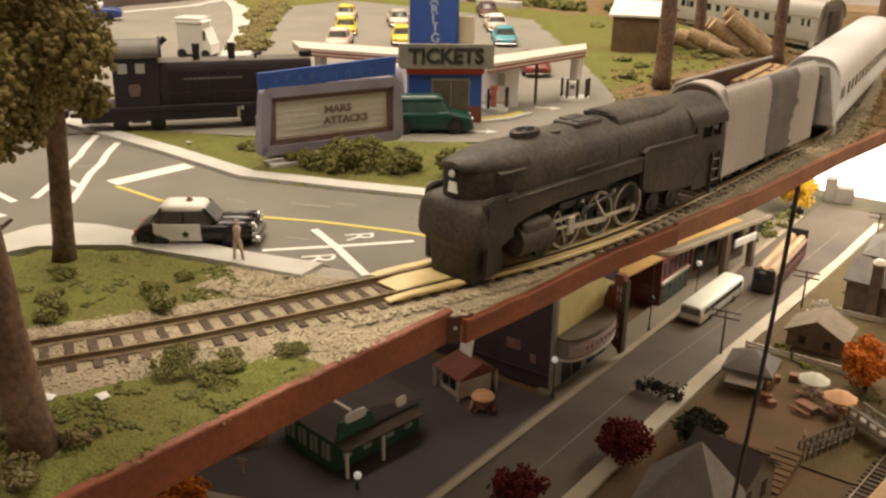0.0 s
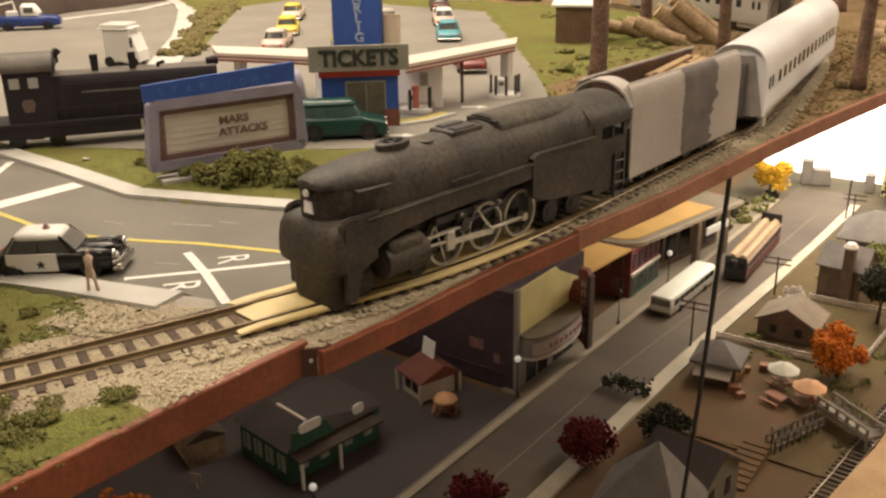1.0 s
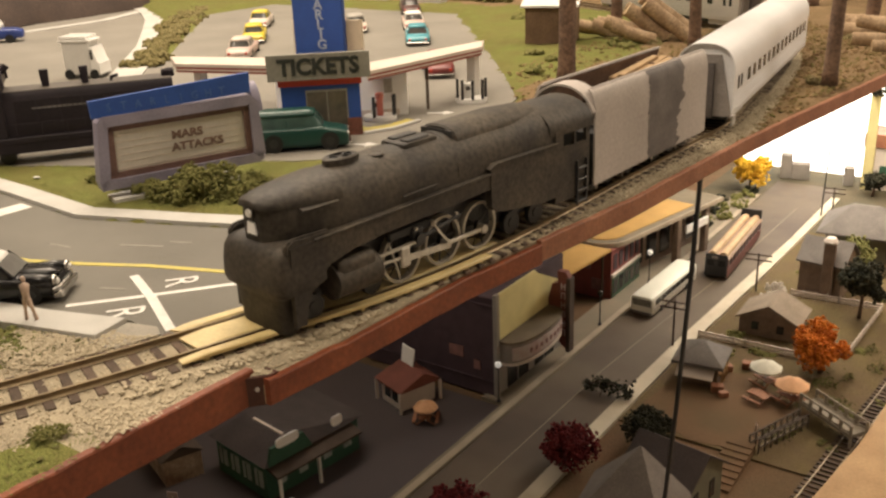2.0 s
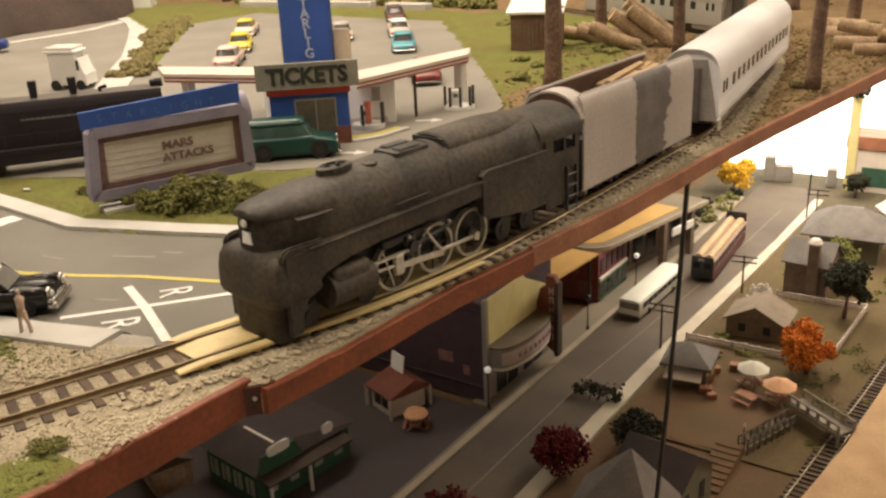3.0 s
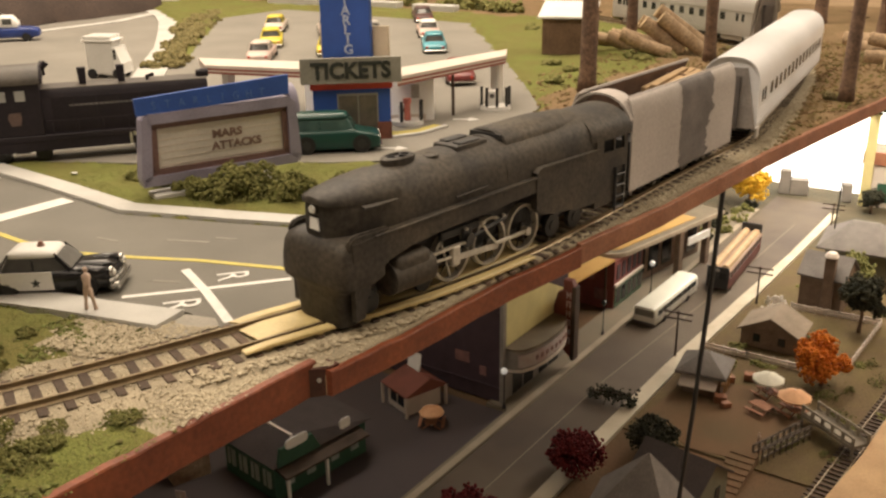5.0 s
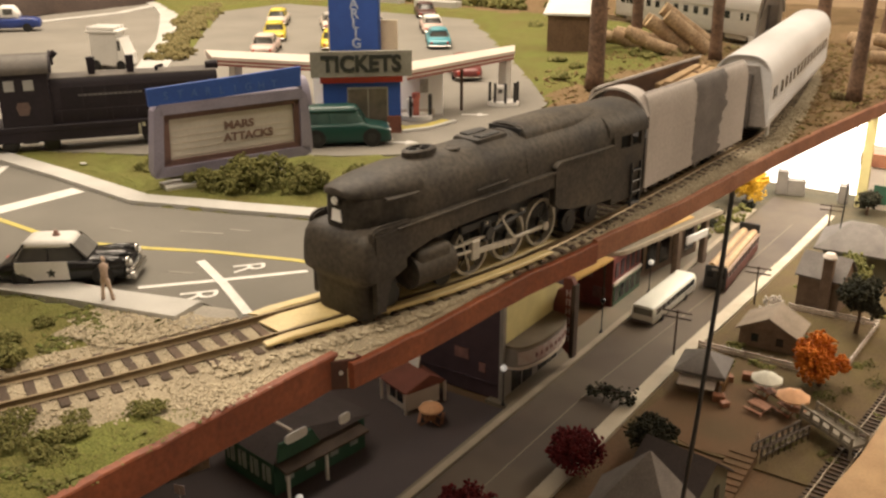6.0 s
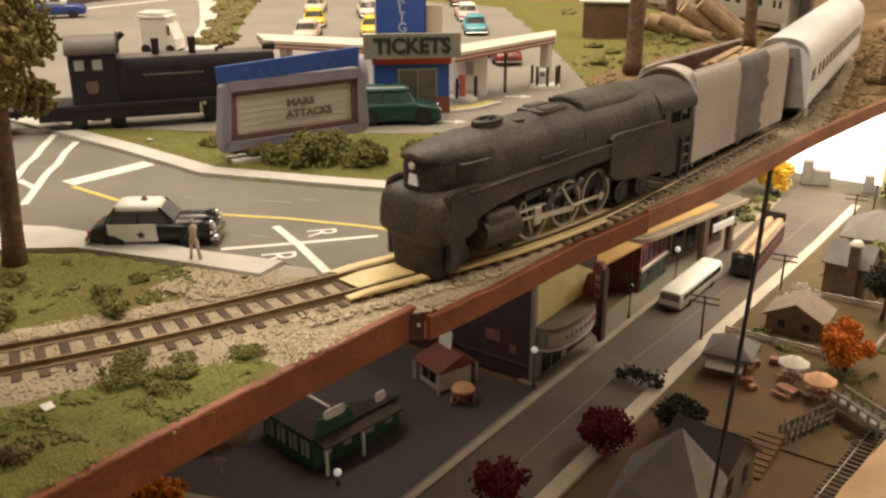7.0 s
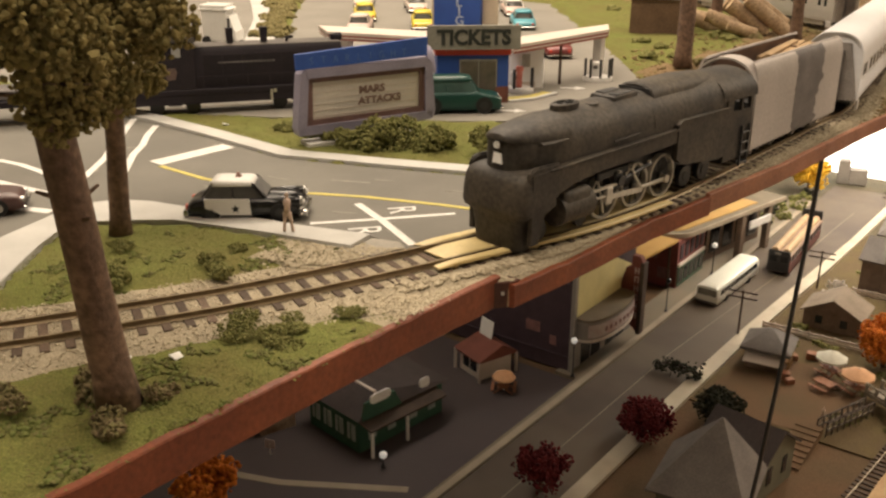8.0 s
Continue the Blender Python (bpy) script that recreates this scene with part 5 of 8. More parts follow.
# ---- ticket booth with sign tower and gas-station canopy ----
def ticket_booth():
    t = thing("ticket_booth", -38.95, 52.9, 0.0, 41.8, "blue ticket booth with red band and grey ticket sign", "booth")
    # local x along the front, -y towards the road
    bm = bmesh.new()
    box(bm, -2.6, 2.6, 0.0, 3.0, 0.0, 3.55)
    wall = part("wall", bm, BLUE, t)
    bm = bmesh.new()
    box(bm, -2.75, 2.75, -0.15, 3.1, 3.5, 3.98, 0.03)
    part("red_band", bm, RED, t)
    bm = bmesh.new()
    box(bm, -1.0, 1.75, -0.05, 0.1, 0.6, 3.2)
    part("window_frame", bm, SIGN_GREY, wall)
    for x0, x1 in ((-0.9, 0.35), (0.45, 1.65)):
        bm = bmesh.new()
        box(bm, x0, x1, -0.09, 0.0, 0.75, 3.05)
        part("window", bm, BOOTH_GLASS, wall)
    bm = bmesh.new()
    box(bm, 1.6, 2.62, -0.06, 0.0, 0.0, 1.2)
    part("plinth", bm, BRICK_DADO, wall, "brick-red lower panel")
    bm = bmesh.new()
    box(bm, -2.62, -1.6, -0.06, 0.0, 0.0, 1.2)
    part("plinth", bm, BRICK_DADO, wall, "brick-red lower panel")
    bm = bmesh.new()
    box(bm, -3.35, 3.35, -0.5, -0.25, 3.95, 5.65, 0.02)
    sign = part("sign_board", bm, SIGN_GREY, t, "weathered grey sign board lettered TICKETS")
    words("lettering", "TICKETS", 1.45, 0.08, SIGN_DARK, sign, pose(0, -0.0052, 0.0478, 90, 0, 0), "dark bold letters", squeeze=0.96, bold=0.06)
    return t


BOOTH_GLASS = material("booth_window", (0.07, 0.065, 0.055), 0.2, grain=300, var=0.15, coarse=80, tint=(0.15, 0.13, 0.10), bump=0)
BRICK_DADO = material("brick_dado", (0.20, 0.075, 0.05), 0.8, grain=600, var=0.2, coarse=120, var2=0.2, bump=0.3)
TAN_CARD = material("beige_card", (0.58, 0.49, 0.36), 0.8, grain=600, var=0.06, coarse=40, var2=0.1, bump=0.05)
PALE_BLUE = material("pale_letters", (0.42, 0.50, 0.66), 0.6, bump=0)
ticket_booth()


def sign_tower():
    t = thing("sign_tower", -47.55, 62.7, 0.0, 20, "tall flat blue sign tower with pale upright letters", "sign")
    bm = bmesh.new()
    box(bm, -2.05, 2.05, -0.35, 0.35, 0.0, 12.5, 0.04)
    tower = part("tower", bm, BLUE, t)
    bm = bmesh.new()
    box(bm, -2.45, 3.35, 0.4, 0.62, 0.0, 6.1, 0.03)
    part("backing_board", bm, TAN_CARD, t, "plain beige board behind the tower")
    for i, ch in enumerate("STARLIG"):
        words("letter", ch, 1.05, 0.06, PALE_BLUE, tower, pose(0.0005 + 0.0003 * i, -0.0037, 0.0885 - i * 0.0076, 90, 0, 0), squeeze=1.05, bold=0.02)


sign_tower()


def canopy():
    t = thing("station_canopy", 0, 0, 0, 0, "gas-station canopy with cream top, red edge and white columns", "canopy")
    for pts in ([(-57, 55.5), (-53.8, 53.3), (-46.5, 55.5), (-43, 57.3), (-45, 60), (-48.5, 58.3)], [(-37.9, 56.5), (-36.4, 68.7), (-38.0, 71.5), (-40.2, 59.4)]):
        bm = bmesh.new()
        prism(bm, pts, 3.62, 3.85)
        top = part("roof", bm, CREAM, t)
        bm = bmesh.new()
        prism(bm, [(x, y) for x, y in pts], 3.2, 3.61)
        cx, cy = sum(p[0] for p in pts) / len(pts), sum(p[1] for p in pts) / len(pts)
        for v in bm.verts:
            v.co.x, v.co.y = cx + (v.co.x - cx) * 0.985, cy + (v.co.y - cy) * 0.985
        part("edge_band", bm, RED_EDGE, top, "dull red edge band")
        bm = bmesh.new()
        prism(bm, [(x, y) for x, y in pts], 3.36, 3.46)
        part("edge_trim", bm, CREAM, top)
    for x, y, r in ((-37.2, 68.6, 0.38), (-53.6, 55.4, 0.38)):
        bm = bmesh.new()
        box(bm, x - r, x + r, y - r, y + r, 0, 3.3, 0.05)
        part("column", bm, WHITE, t)
    for x, y in ((-37.6, 63.0),):
        bm = bmesh.new()
        rod(bm, (x, y, 0), (x, y, 3.3), 0.12, n=8)
        part("post", bm, DARK_WOOD, t)


RED_EDGE = material("dull_red_edge", (0.28, 0.075, 0.055), 0.6, grain=800, var=0.1, coarse=60, var2=0.1, bump=0.05)
canopy()


BRIGHT_WHITE = material("bright_white_paint", (0.86, 0.86, 0.85), 0.4, grain=800, var=0.03, coarse=50, var2=0.04, bump=0.04)


def station_building():
    t = thing("gas_station", -42.6, 59.6, 0.0, 41.8, "white gas-station office under the canopy", "building")
    bm = bmesh.new()
    box(bm, -5.0, 4.4, -2.2, 2.0, 0, 3.18, 0.04)
    b = part("wall", bm, BRIGHT_WHITE, t)
    bm = bmesh.new()
    box(bm, 2.7, 3.3, -2.26, -2.15, 1.7, 2.7)
    part("window", bm, PALE_GLASS, b)
    bm = bmesh.new()
    box(bm, -5.05, 3.75, -2.24, -2.18, 0, 0.5)
    part("plinth", bm, CREAM, b)


station_building()


def pump_island(x, y, rz, label, skip=(4,)):
    t = thing("pump_island", x, y, 0.0, rz, label, "pump island", "gas pump islands")
    bm = bmesh.new()
    pts = [(1.2 * math.cos(a), 0.95 * math.sin(a)) for a in [2 * math.pi * i / 20 for i in range(20)]]
    prism(bm, pts, 0, 0.35, 0.06)
    part("base", bm, WHITE, t)
    bm = bmesh.new()
    box(bm, -0.6, 0.1, -0.25, 0.45, 0.3, 1.5, 0.08)
    part("pump", bm, WHITE, t)
    bm = bmesh.new()
    box(bm, -0.45, -0.1, -0.27, -0.2, 0.95, 1.25)
    part("dial", bm, DARK_PATCH, t)
    for i in range(9):
        a = math.pi * (1.02 + 1.0 * i / 8)
        if i in skip:
            continue
        bm = bmesh.new()
        rod(bm, (1.08 * math.cos(a), 0.85 * math.sin(a), 0.3), (1.08 * math.cos(a), 0.85 * math.sin(a), 1.8), 0.11, n=8)
        part("bollard", bm, BLACK2, t)
    return t


pump_island(-36.0, 66.5, 35, "white gas pump island ringed with black bollards", (1, 3, 5, 7))
pump_island(-38.75, 58.7, 35, "white gas pump island with a red pump and black bollards", (0, 1, 2, 4, 5, 6))
PUMP_PINK = material("faded_red_plastic", (0.62, 0.20, 0.16), 0.5, grain=700, var=0.1, coarse=120, var2=0.15, bump=0.05)
t = thing("gas_pump", -38.55, 58.5, 0.35, 35, "small red gas pump on the island", "gas pump")
bm = bmesh.new()
box(bm, -0.22, 0.22, -0.18, 0.18, 0, 1.25, 0.06)
part("body", bm, PUMP_PINK, t)
bm = bmesh.new()
rod(bm, (0, 0, 1.25), (0, 0, 1.6), 0.3, n=12)
part("globe", bm, PUMP_PINK, t)
bm = bmesh.new()
strip(bm, [(-40.2, 55.5), (-37.5, 55.6), (-36.4, 57.3), (-36.3, 59.4)], 1.2, 0.0, 0.1)
tagged(part("kerb_island", bm, YELLOW_PAINT), "yellow painted island edge by the booth", "kerb", kind="structure")
bm = bmesh.new()
strip(bm, [(-36.9, 54.6), (-35.9, 56.6), (-35.7, 59.3)], 0.35, 0.0, 0.2)
tagged(part("kerb_island", bm, CONCRETE), "pale kerb of the pump forecourt", "kerb", kind="structure")
# painted arrows on the lot
for ax, ay, rz in ((-35.2, 52.4, -60), (-35.9, 62.2, -60)):
    bm = bmesh.new()
    prism(bm, [(-0.15, -1.0), (0.15, -1.0), (0.15, 0.2), (0.6, 0.2), (0.0, 1.0), (-0.6, 0.2), (-0.15, 0.2)], 0.0, 0.03)
    o = part("road_marking", bm, WHITE_PAINT, drive)
    o.matrix_basis = pose(ax * CM, ay * CM, 0.0002, 0, 0, rz)


# ---- vehicles ----
def car(name, x, y, rz, paint_mat, roof_mat, label, L=5.4, W=2.0, H=1.55, z=0.02, group="parked model cars", cat="car", boxy=False, police=False, hub=None):
    t = thing(name, x, y, z, rz, label, cat, group)
    hw, hl = W / 2, L / 2
    wr = 0.36 * H / 1.55
    belt = 0.60 * H
    # lower body, y forward: rounded fenders and boot
    bm = bmesh.new()
    if boxy:
        prof = [(-1.0, 0.26, 0.92, 0.93), (-0.97, 0.2, 0.99, 0.99), (-0.5, 0.2, 1.0, 1.0), (0.45, 0.2, 1.0, 1.0), (0.6, 0.2, 0.9, 1.0), (0.85, 0.2, 0.82, 0.98), (0.97, 0.22, 0.74, 0.93), (1.0, 0.28, 0.62, 0.85)]
    else:
        prof = [(-1.0, 0.32, 0.60, 0.72), (-0.96, 0.25, 0.74, 0.86), (-0.86, 0.22, 0.88, 0.95), (-0.7, 0.2, 0.96, 1.0), (-0.4, 0.2, 1.0, 1.0), (0.2, 0.2, 1.0, 1.0), (0.5, 0.2, 0.99, 1.0), (0.75, 0.2, 0.94, 0.98), (0.9, 0.22, 0.86, 0.93), (0.97, 0.26, 0.76, 0.86), (1.0, 0.32, 0.62, 0.74)]
    rings = []
    for k, b, top, w in prof:
        h, ww = belt * top, hw * w
        mid, hh = (b + h) / 2, (h - b) / 2
        e = 0.3 if boxy else 0.45
        rings.append([(ww * math.copysign(abs(math.cos(a)) ** e, math.cos(a)), hl * k, mid + hh * math.copysign(abs(math.sin(a)) ** e, math.sin(a))) for a in [2 * math.pi * (i + 0.5) / 20 for i in range(20)]])
    loft(bm, rings)
    body = part("body", bm, paint_mat, t, smooth=True)
    # glasshouse
    y0, y1, r0, r1 = (-hl * 0.62, hl * 0.36, -hl * 0.48, hl * 0.10) if not boxy else (-hl * 0.99, hl * 0.5, -hl * 0.95, hl * 0.3)
    if police:
        y0, y1, r0, r1 = -hl * 0.72, hl * 0.36, -hl * 0.54, hl * 0.14
    bm = bmesh.new()
    quad = lambda w, a, b, z, n=5: [(w * math.copysign(abs(math.cos(q)) ** 0.35, math.cos(q)), (a + b) / 2 + (b - a) / 2 * math.copysign(abs(math.sin(q)) ** 0.35, math.sin(q)), z) for q in [2 * math.pi * (i + 0.5) / 20 for i in range(20)]]
    loft(bm, [quad(hw * 0.84, y0, y1, belt * 0.95), quad(hw * 0.70, r0, r1, H * 0.93)])
    part("glasshouse", bm, VAN_GLASS if boxy else CAR_GLASS, body)
    bm = bmesh.new()
    loft(bm, [quad(hw * 0.75, r0 - 0.16, r1 + 0.1, H * 0.86), quad(hw * 0.74, r0 - 0.14, r1 + 0.08, H * 0.91), quad(hw * 0.64, r0 - 0.02, r1 - 0.02, H * 0.97), quad(hw * 0.4, r0 + 0.3, r1 - 0.3, H)])
    part("roof", bm, roof_mat, body, smooth=True)
    bm = bmesh.new()
    for s in (1, -1):
        for ya, yb in (((y0, belt * 0.96), (r0, H * 0.93)), ((y1, belt * 0.96), (r1, H * 0.93)), (((y0 + y1) / 2, belt * 0.96), ((r0 + r1) / 2, H * 0.93))):
            rod(bm, (hw * 0.83 * s, ya[0], ya[1]), (hw * 0.66 * s, yb[0], yb[1]), 0.05, n=5)
    part("pillar", bm, paint_mat if police else roof_mat, body)
    for s in (1, -1):
        for yy in (-hl * 0.58, hl * 0.6):
            bm = bmesh.new()
            rod(bm, (s * (hw - 0.26), yy, wr), (s * (hw + 0.01), yy, wr), wr, n=16)
            w = part("wheel", bm, RUBBER, t)
            bm = bmesh.new()
            rod(bm, (s * (hw - 0.02), yy, wr), (s * (hw + 0.03), yy, wr), wr * 0.5, n=12)
            part("hub_cap", bm, hub or CHROME, w)
        bm = bmesh.new()
        rod(bm, (s * hw * 0.66, hl - 0.14, belt * 0.62), (s * hw * 0.66, hl + 0.03, belt * 0.62), 0.17, n=10)
        part("headlight", bm, CHROME, body)
        bm = bmesh.new()
        box(bm, s * hw * 0.66 - 0.12, s * hw * 0.66 + 0.12, -hl - 0.03, -hl + 0.1, belt * 0.5, belt * 0.68)
        part("tail_light", bm, RED, body)
    for yy in (hl + 0.05, -hl - 0.05):
        bm = bmesh.new()
        box(bm, -hw * 0.92, hw * 0.92, yy - 0.09, yy + (0.16 if police else 0.09), 0.24 if police else 0.28, 0.56 if police else 0.46, 0.05)
        part("bumper", bm, CHROME, body)
    bm = bmesh.new()
    for i in range(4):
        box(bm, -hw * 0.42, hw * 0.42, hl - 0.06, hl + 0.03, 0.48 + i * 0.07, 0.51 + i * 0.07)
    part("grille", bm, CHROME, body)
    if police:
        for s in (1, -1):
            bm = bmesh.new()
            side_plate(bm, s, hw + 0.03, hw * 0.97, [(-hl * 0.66, belt * 0.62), (-hl * 0.66, belt * 0.985), (hl * 0.10, belt * 0.985), (hl * 0.12, 0.36), (-hl * 0.40, 0.36), (-hl * 0.46, 0.5), (-hl * 0.60, 0.6)])
            part("door_panel", bm, WHITE, body, "white door with a dark star badge")
            bm = bmesh.new()
            lathe(bm, [(0.2, 0.0), (0.26, 0.06), (0.24, 0.14), (0.16, 0.18)], 14)
            for v in bm.verts:
                v.co = Vector((s * hw * 0.72 + v.co.x, hl * 0.93 + v.co.z, belt * 0.80 + v.co.y))
            part("headlight_bezel", bm, CHROME, body)
            bm = bmesh.new()
            ball(bm, (s * hw * 0.72, hl * 0.93 + 0.13, belt * 0.80), 0.15, 2, 1.0)
            part("headlight_lens", bm, WHITE, body, smooth=True)
            bm = bmesh.new()
            ring = lambda k, r, h: [(s * hw * 0.74 + r * math.cos(q), hl * k, belt * 0.78 + h * math.sin(q)) for q in [2 * math.pi * i / 12 for i in range(12)]]
            loft(bm, [ring(0.25, 0.05, 0.05), ring(0.4, 0.2, 0.22), ring(0.7, 0.27, 0.3), ring(0.93, 0.27, 0.28)])
            part("front_wing", bm, paint_mat, body, smooth=True)
            bm = bmesh.new()
            st = [(0.22 * (1 if i % 2 == 0 else 0.45) * math.cos(math.pi / 2 + math.pi * i / 5), 0.22 * (1 if i % 2 == 0 else 0.45) * math.sin(math.pi / 2 + math.pi * i / 5)) for i in range(10)]
            prism(bm, st, 0, 0.02)
            for v in bm.verts:
                v.co = Vector((s * (hw + 0.025 + v.co.z), -hl * 0.14 + v.co.x, 0.66 + v.co.y))
            part("star_badge", bm, SIGN_DARK, body)
        bm = bmesh.new()
        front = [(hw * 0.74 * k, y1 * 0.985 + 0.03, belt * 1.0) for k in (-1, 1)] + [(hw * 0.62 * k, r1 + 0.05, H * 0.88) for k in (1, -1)]
        loft(bm, [front, [(x, y + 0.05, z + 0.04) for x, y, z in front]])
        part("windscreen", bm, WINDSCREEN, body)
        for zb in (0.36, 0.62):
            bm = bmesh.new()
            tube(bm, [(hw * 0.98 * k, hl * (1.04 - 0.09 * k * k), zb) for k in (-1, -0.7, -0.3, 0, 0.3, 0.7, 1)], 0.11, 7)
            part("bumper_bar", bm, CHROME, body, smooth=True)
        bm = bmesh.new()
        loft(bm, [[(hw * 0.4 * math.copysign(abs(math.cos(q)) ** 0.6, math.cos(q)) * kw, hl * k, belt * 0.9 + 0.2 * kw * math.sin(q)) for q in [2 * math.pi * i / 14 for i in range(14)]] for k, kw in ((0.3, 0.6), (0.45, 0.95), (0.8, 0.9), (0.97, 0.45))])
        part("bonnet", bm, paint_mat, body, smooth=True)
        bm = bmesh.new()
        lathe(bm, [(0.16, 0), (0.16, 0.08), (0.1, 0.1), (0.1, 0.2), (0.04, 0.24)], 12, (0, (r0 + r1) / 2 + 0.2, H - 0.02))
        part("beacon", bm, BEACON, body)
    return t


# teal base colour carries the light reflected in the van's windows
VAN_GLASS = material("van_glass_sheen", (0.06, 0.115, 0.105), 0.14, bump=0, grain=100, coarse=60)
# pale grey base colour stands in for the reflection on the windscreen
WINDSCREEN = material("windscreen_sheen", (0.22, 0.215, 0.205), 0.1, bump=0, grain=100, coarse=60, spec=0.8)
CAR_GLASS = material("car_glass", (0.09, 0.09, 0.085), 0.12, bump=0, grain=100, coarse=60)
BEACON = material("beacon_dome", (0.30, 0.16, 0.12), 0.3, bump=0)
CAR_BLACK = material("black_car_paint", (0.012, 0.012, 0.014), 0.22, bump=0.02, grain=600)
CAR_YELLOW = material("yellow_car_paint", (0.76, 0.62, 0.06), 0.3, bump=0.02)
CAR_CREAM = material("cream_car_paint", (0.70, 0.60, 0.52), 0.35, bump=0.02)
CAR_PINK = material("pale_pink_car_paint", (0.66, 0.50, 0.44), 0.35, bump=0.02)
CAR_TEAL = material("teal_car_paint", (0.10, 0.38, 0.46), 0.3, bump=0.02)
CAR_DARK = material("maroon_car_paint", (0.10, 0.05, 0.045), 0.35, bump=0.02)
CAR_RED = material("red_car_paint", (0.20, 0.04, 0.038), 0.35, bump=0.02)
CAR_BLUE = material("blue_car_paint", (0.03, 0.06, 0.26), 0.3, bump=0.02)
CAR_GREY = material("grey_car_paint", (0.42, 0.40, 0.36), 0.4, bump=0.02)

car("police_car", -32.75, 25.85, -51, CAR_BLACK, WHITE, "black and white model police car with a star on its door", L=5.45, W=2.2, H=1.92, police=True, group="", z=0.0, hub=BLACK2)
car("van", -38.3, 50.1, -48.2, GREEN_VAN, GREEN_VAN, "dark green boxy model van beside the ticket booth", L=6.0, W=2.3, H=2.55, boxy=True, group="", cat="van", hub=BLACK2)
# rows in the lot, nose to tail
for x, y, a, b, lb in ((-70.7, 75.9, CAR_PINK, CAR_CREAM, "pale pink model car parked in the lot"), (-77.6, 84.3, CAR_YELLOW, CAR_YELLOW, "yellow model car parked in the lot"), (-86.7, 94.4, CAR_CREAM, CAR_YELLOW, "cream model car with a yellow roof in the lot"),
                       (-67.4, 82.8, CAR_YELLOW, CAR_YELLOW, "yellow model car behind the sign tower"), (-78.1, 94.8, CAR_CREAM, CAR_GREY, "cream model car behind the sign tower"), (-71.6, 95.2, CAR_CREAM, CAR_GREY, "cream and grey model saloon parked in the lot"),
                       (-58.7, 90.3, CAR_TEAL, CAR_TEAL, "teal blue model car parked in the lot"), (-66.1, 99.5, CAR_PINK, WHITE, "pinkish model car with a white roof in the lot"), (-76.0, 112.0, CAR_DARK, CAR_DARK, "dark maroon model car parked in the lot")):
    car("car", x, y, 40 + rng.uniform(-4, 4), a, b, lb, L=7.8, W=2.6, H=2.0)


car("car", -45.6, 75.6, 40, CAR_RED, CAR_RED, "dark red model car beyond the canopy", L=6.4, W=2.6, H=2.1)


def box_truck(x, y, rz):
    t = thing("box_truck", x, y, 0.02, rz, "white model box truck with a flat cab and roof rack", "truck")
    bm = bmesh.new()
    box(bm, -0.98, 0.98, -1.4, 1.2, 0.4, 3.4, 0.06)
    part("cargo_box", bm, GREY_WHITE, t)
    bm = bmesh.new()
    box(bm, -1.15, 1.15, -1.65, 1.5, 3.4, 3.6, 0.05)
    for x0 in (-1.1, -0.4, 0.3, 0.9):
        box(bm, x0, x0 + 0.16, -1.5, 1.2, 3.6, 3.95, 0.06)
    part("roof_rack", bm, WHITE, t)
    bm = bmesh.new()
    loft(bm, [[(-1.1, y0, z), (1.1, y0, z), (1.1, y1, z), (-1.1, y1, z)] for z, y0, y1 in ((0.4, 1.27, 2.1), (1.4, 1.27, 2.1), (1.6, 1.27, 1.95), (2.9, 1.27, 1.55))])
    part("cab", bm, WHITE, t)
    bm = bmesh.new()
    box(bm, -1.13, 1.13, 1.32, 1.6, 1.8, 2.7)
    part("window", bm, CAR_GLASS, t)
    for yy in (-1.0, 1.5):
        for s in (1, -1):
            bm = bmesh.new()
            rod(bm, (s * 0.75, yy, 0.45), (s * 1.12, yy, 0.45), 0.45, n=16)
            part("wheel", bm, RUBBER, t)


def wrecker(x, y, rz):
    t = thing("tow_truck", x, y, 0.02, rz, "blue model tow truck with white cab and white crane", "truck")
    bm = bmesh.new()
    ring = lambda yy, w, b, h: [(w * math.copysign(abs(math.cos(a)) ** 0.4, math.cos(a)), yy, (b + h) / 2 + (h - b) / 2 * math.copysign(abs(math.sin(a)) ** 0.4, math.sin(a))) for a in [2 * math.pi * (i + 0.5) / 16 for i in range(16)]]
    loft(bm, [ring(-3.8, 1.15, 0.5, 1.5), ring(-3.6, 1.3, 0.4, 1.7), ring(0.8, 1.3, 0.4, 1.7), ring(2.8, 1.2, 0.4, 1.65), ring(3.6, 1.05, 0.45, 1.45), ring(3.8, 0.85, 0.55, 1.2)])
    part("body", bm, CAR_BLUE, t, smooth=True)
    bm = bmesh.new()
    loft(bm, [ring(-0.6, 1.1, 1.6, 2.9), ring(-0.4, 1.15, 1.55, 3.1), ring(0.9, 1.15, 1.55, 3.05), ring(1.5, 1.1, 1.55, 2.2)])
    cab = part("cab", bm, WHITE, t, smooth=True)
    for s in (1, -1):
        bm = bmesh.new()
        box(bm, *sorted((1.1 * s, 1.18 * s)), -0.2, 0.9, 2.05, 2.75, 0.05)
        part("window", bm, CAR_GLASS, cab)
        for yy in (-2.4, 2.3):
            bm = bmesh.new()
            rod(bm, (s * 0.95, yy, 0.5), (s * 1.3, yy, 0.5), 0.5, n=16)
            part("wheel", bm, RUBBER, t)
    bm = bmesh.new()
    box(bm, -0.6, 0.6, -2.4, -1.2, 1.65, 2.3, 0.06)
    part("winch", bm, WHITE, t)
    bm = bmesh.new()
    tube(bm, [(0, -1.2, 1.7), (0, -1.5, 3.4), (0, -3.9, 2.9)], 0.14, 6)
    part("crane_arm", bm, WHITE, t)


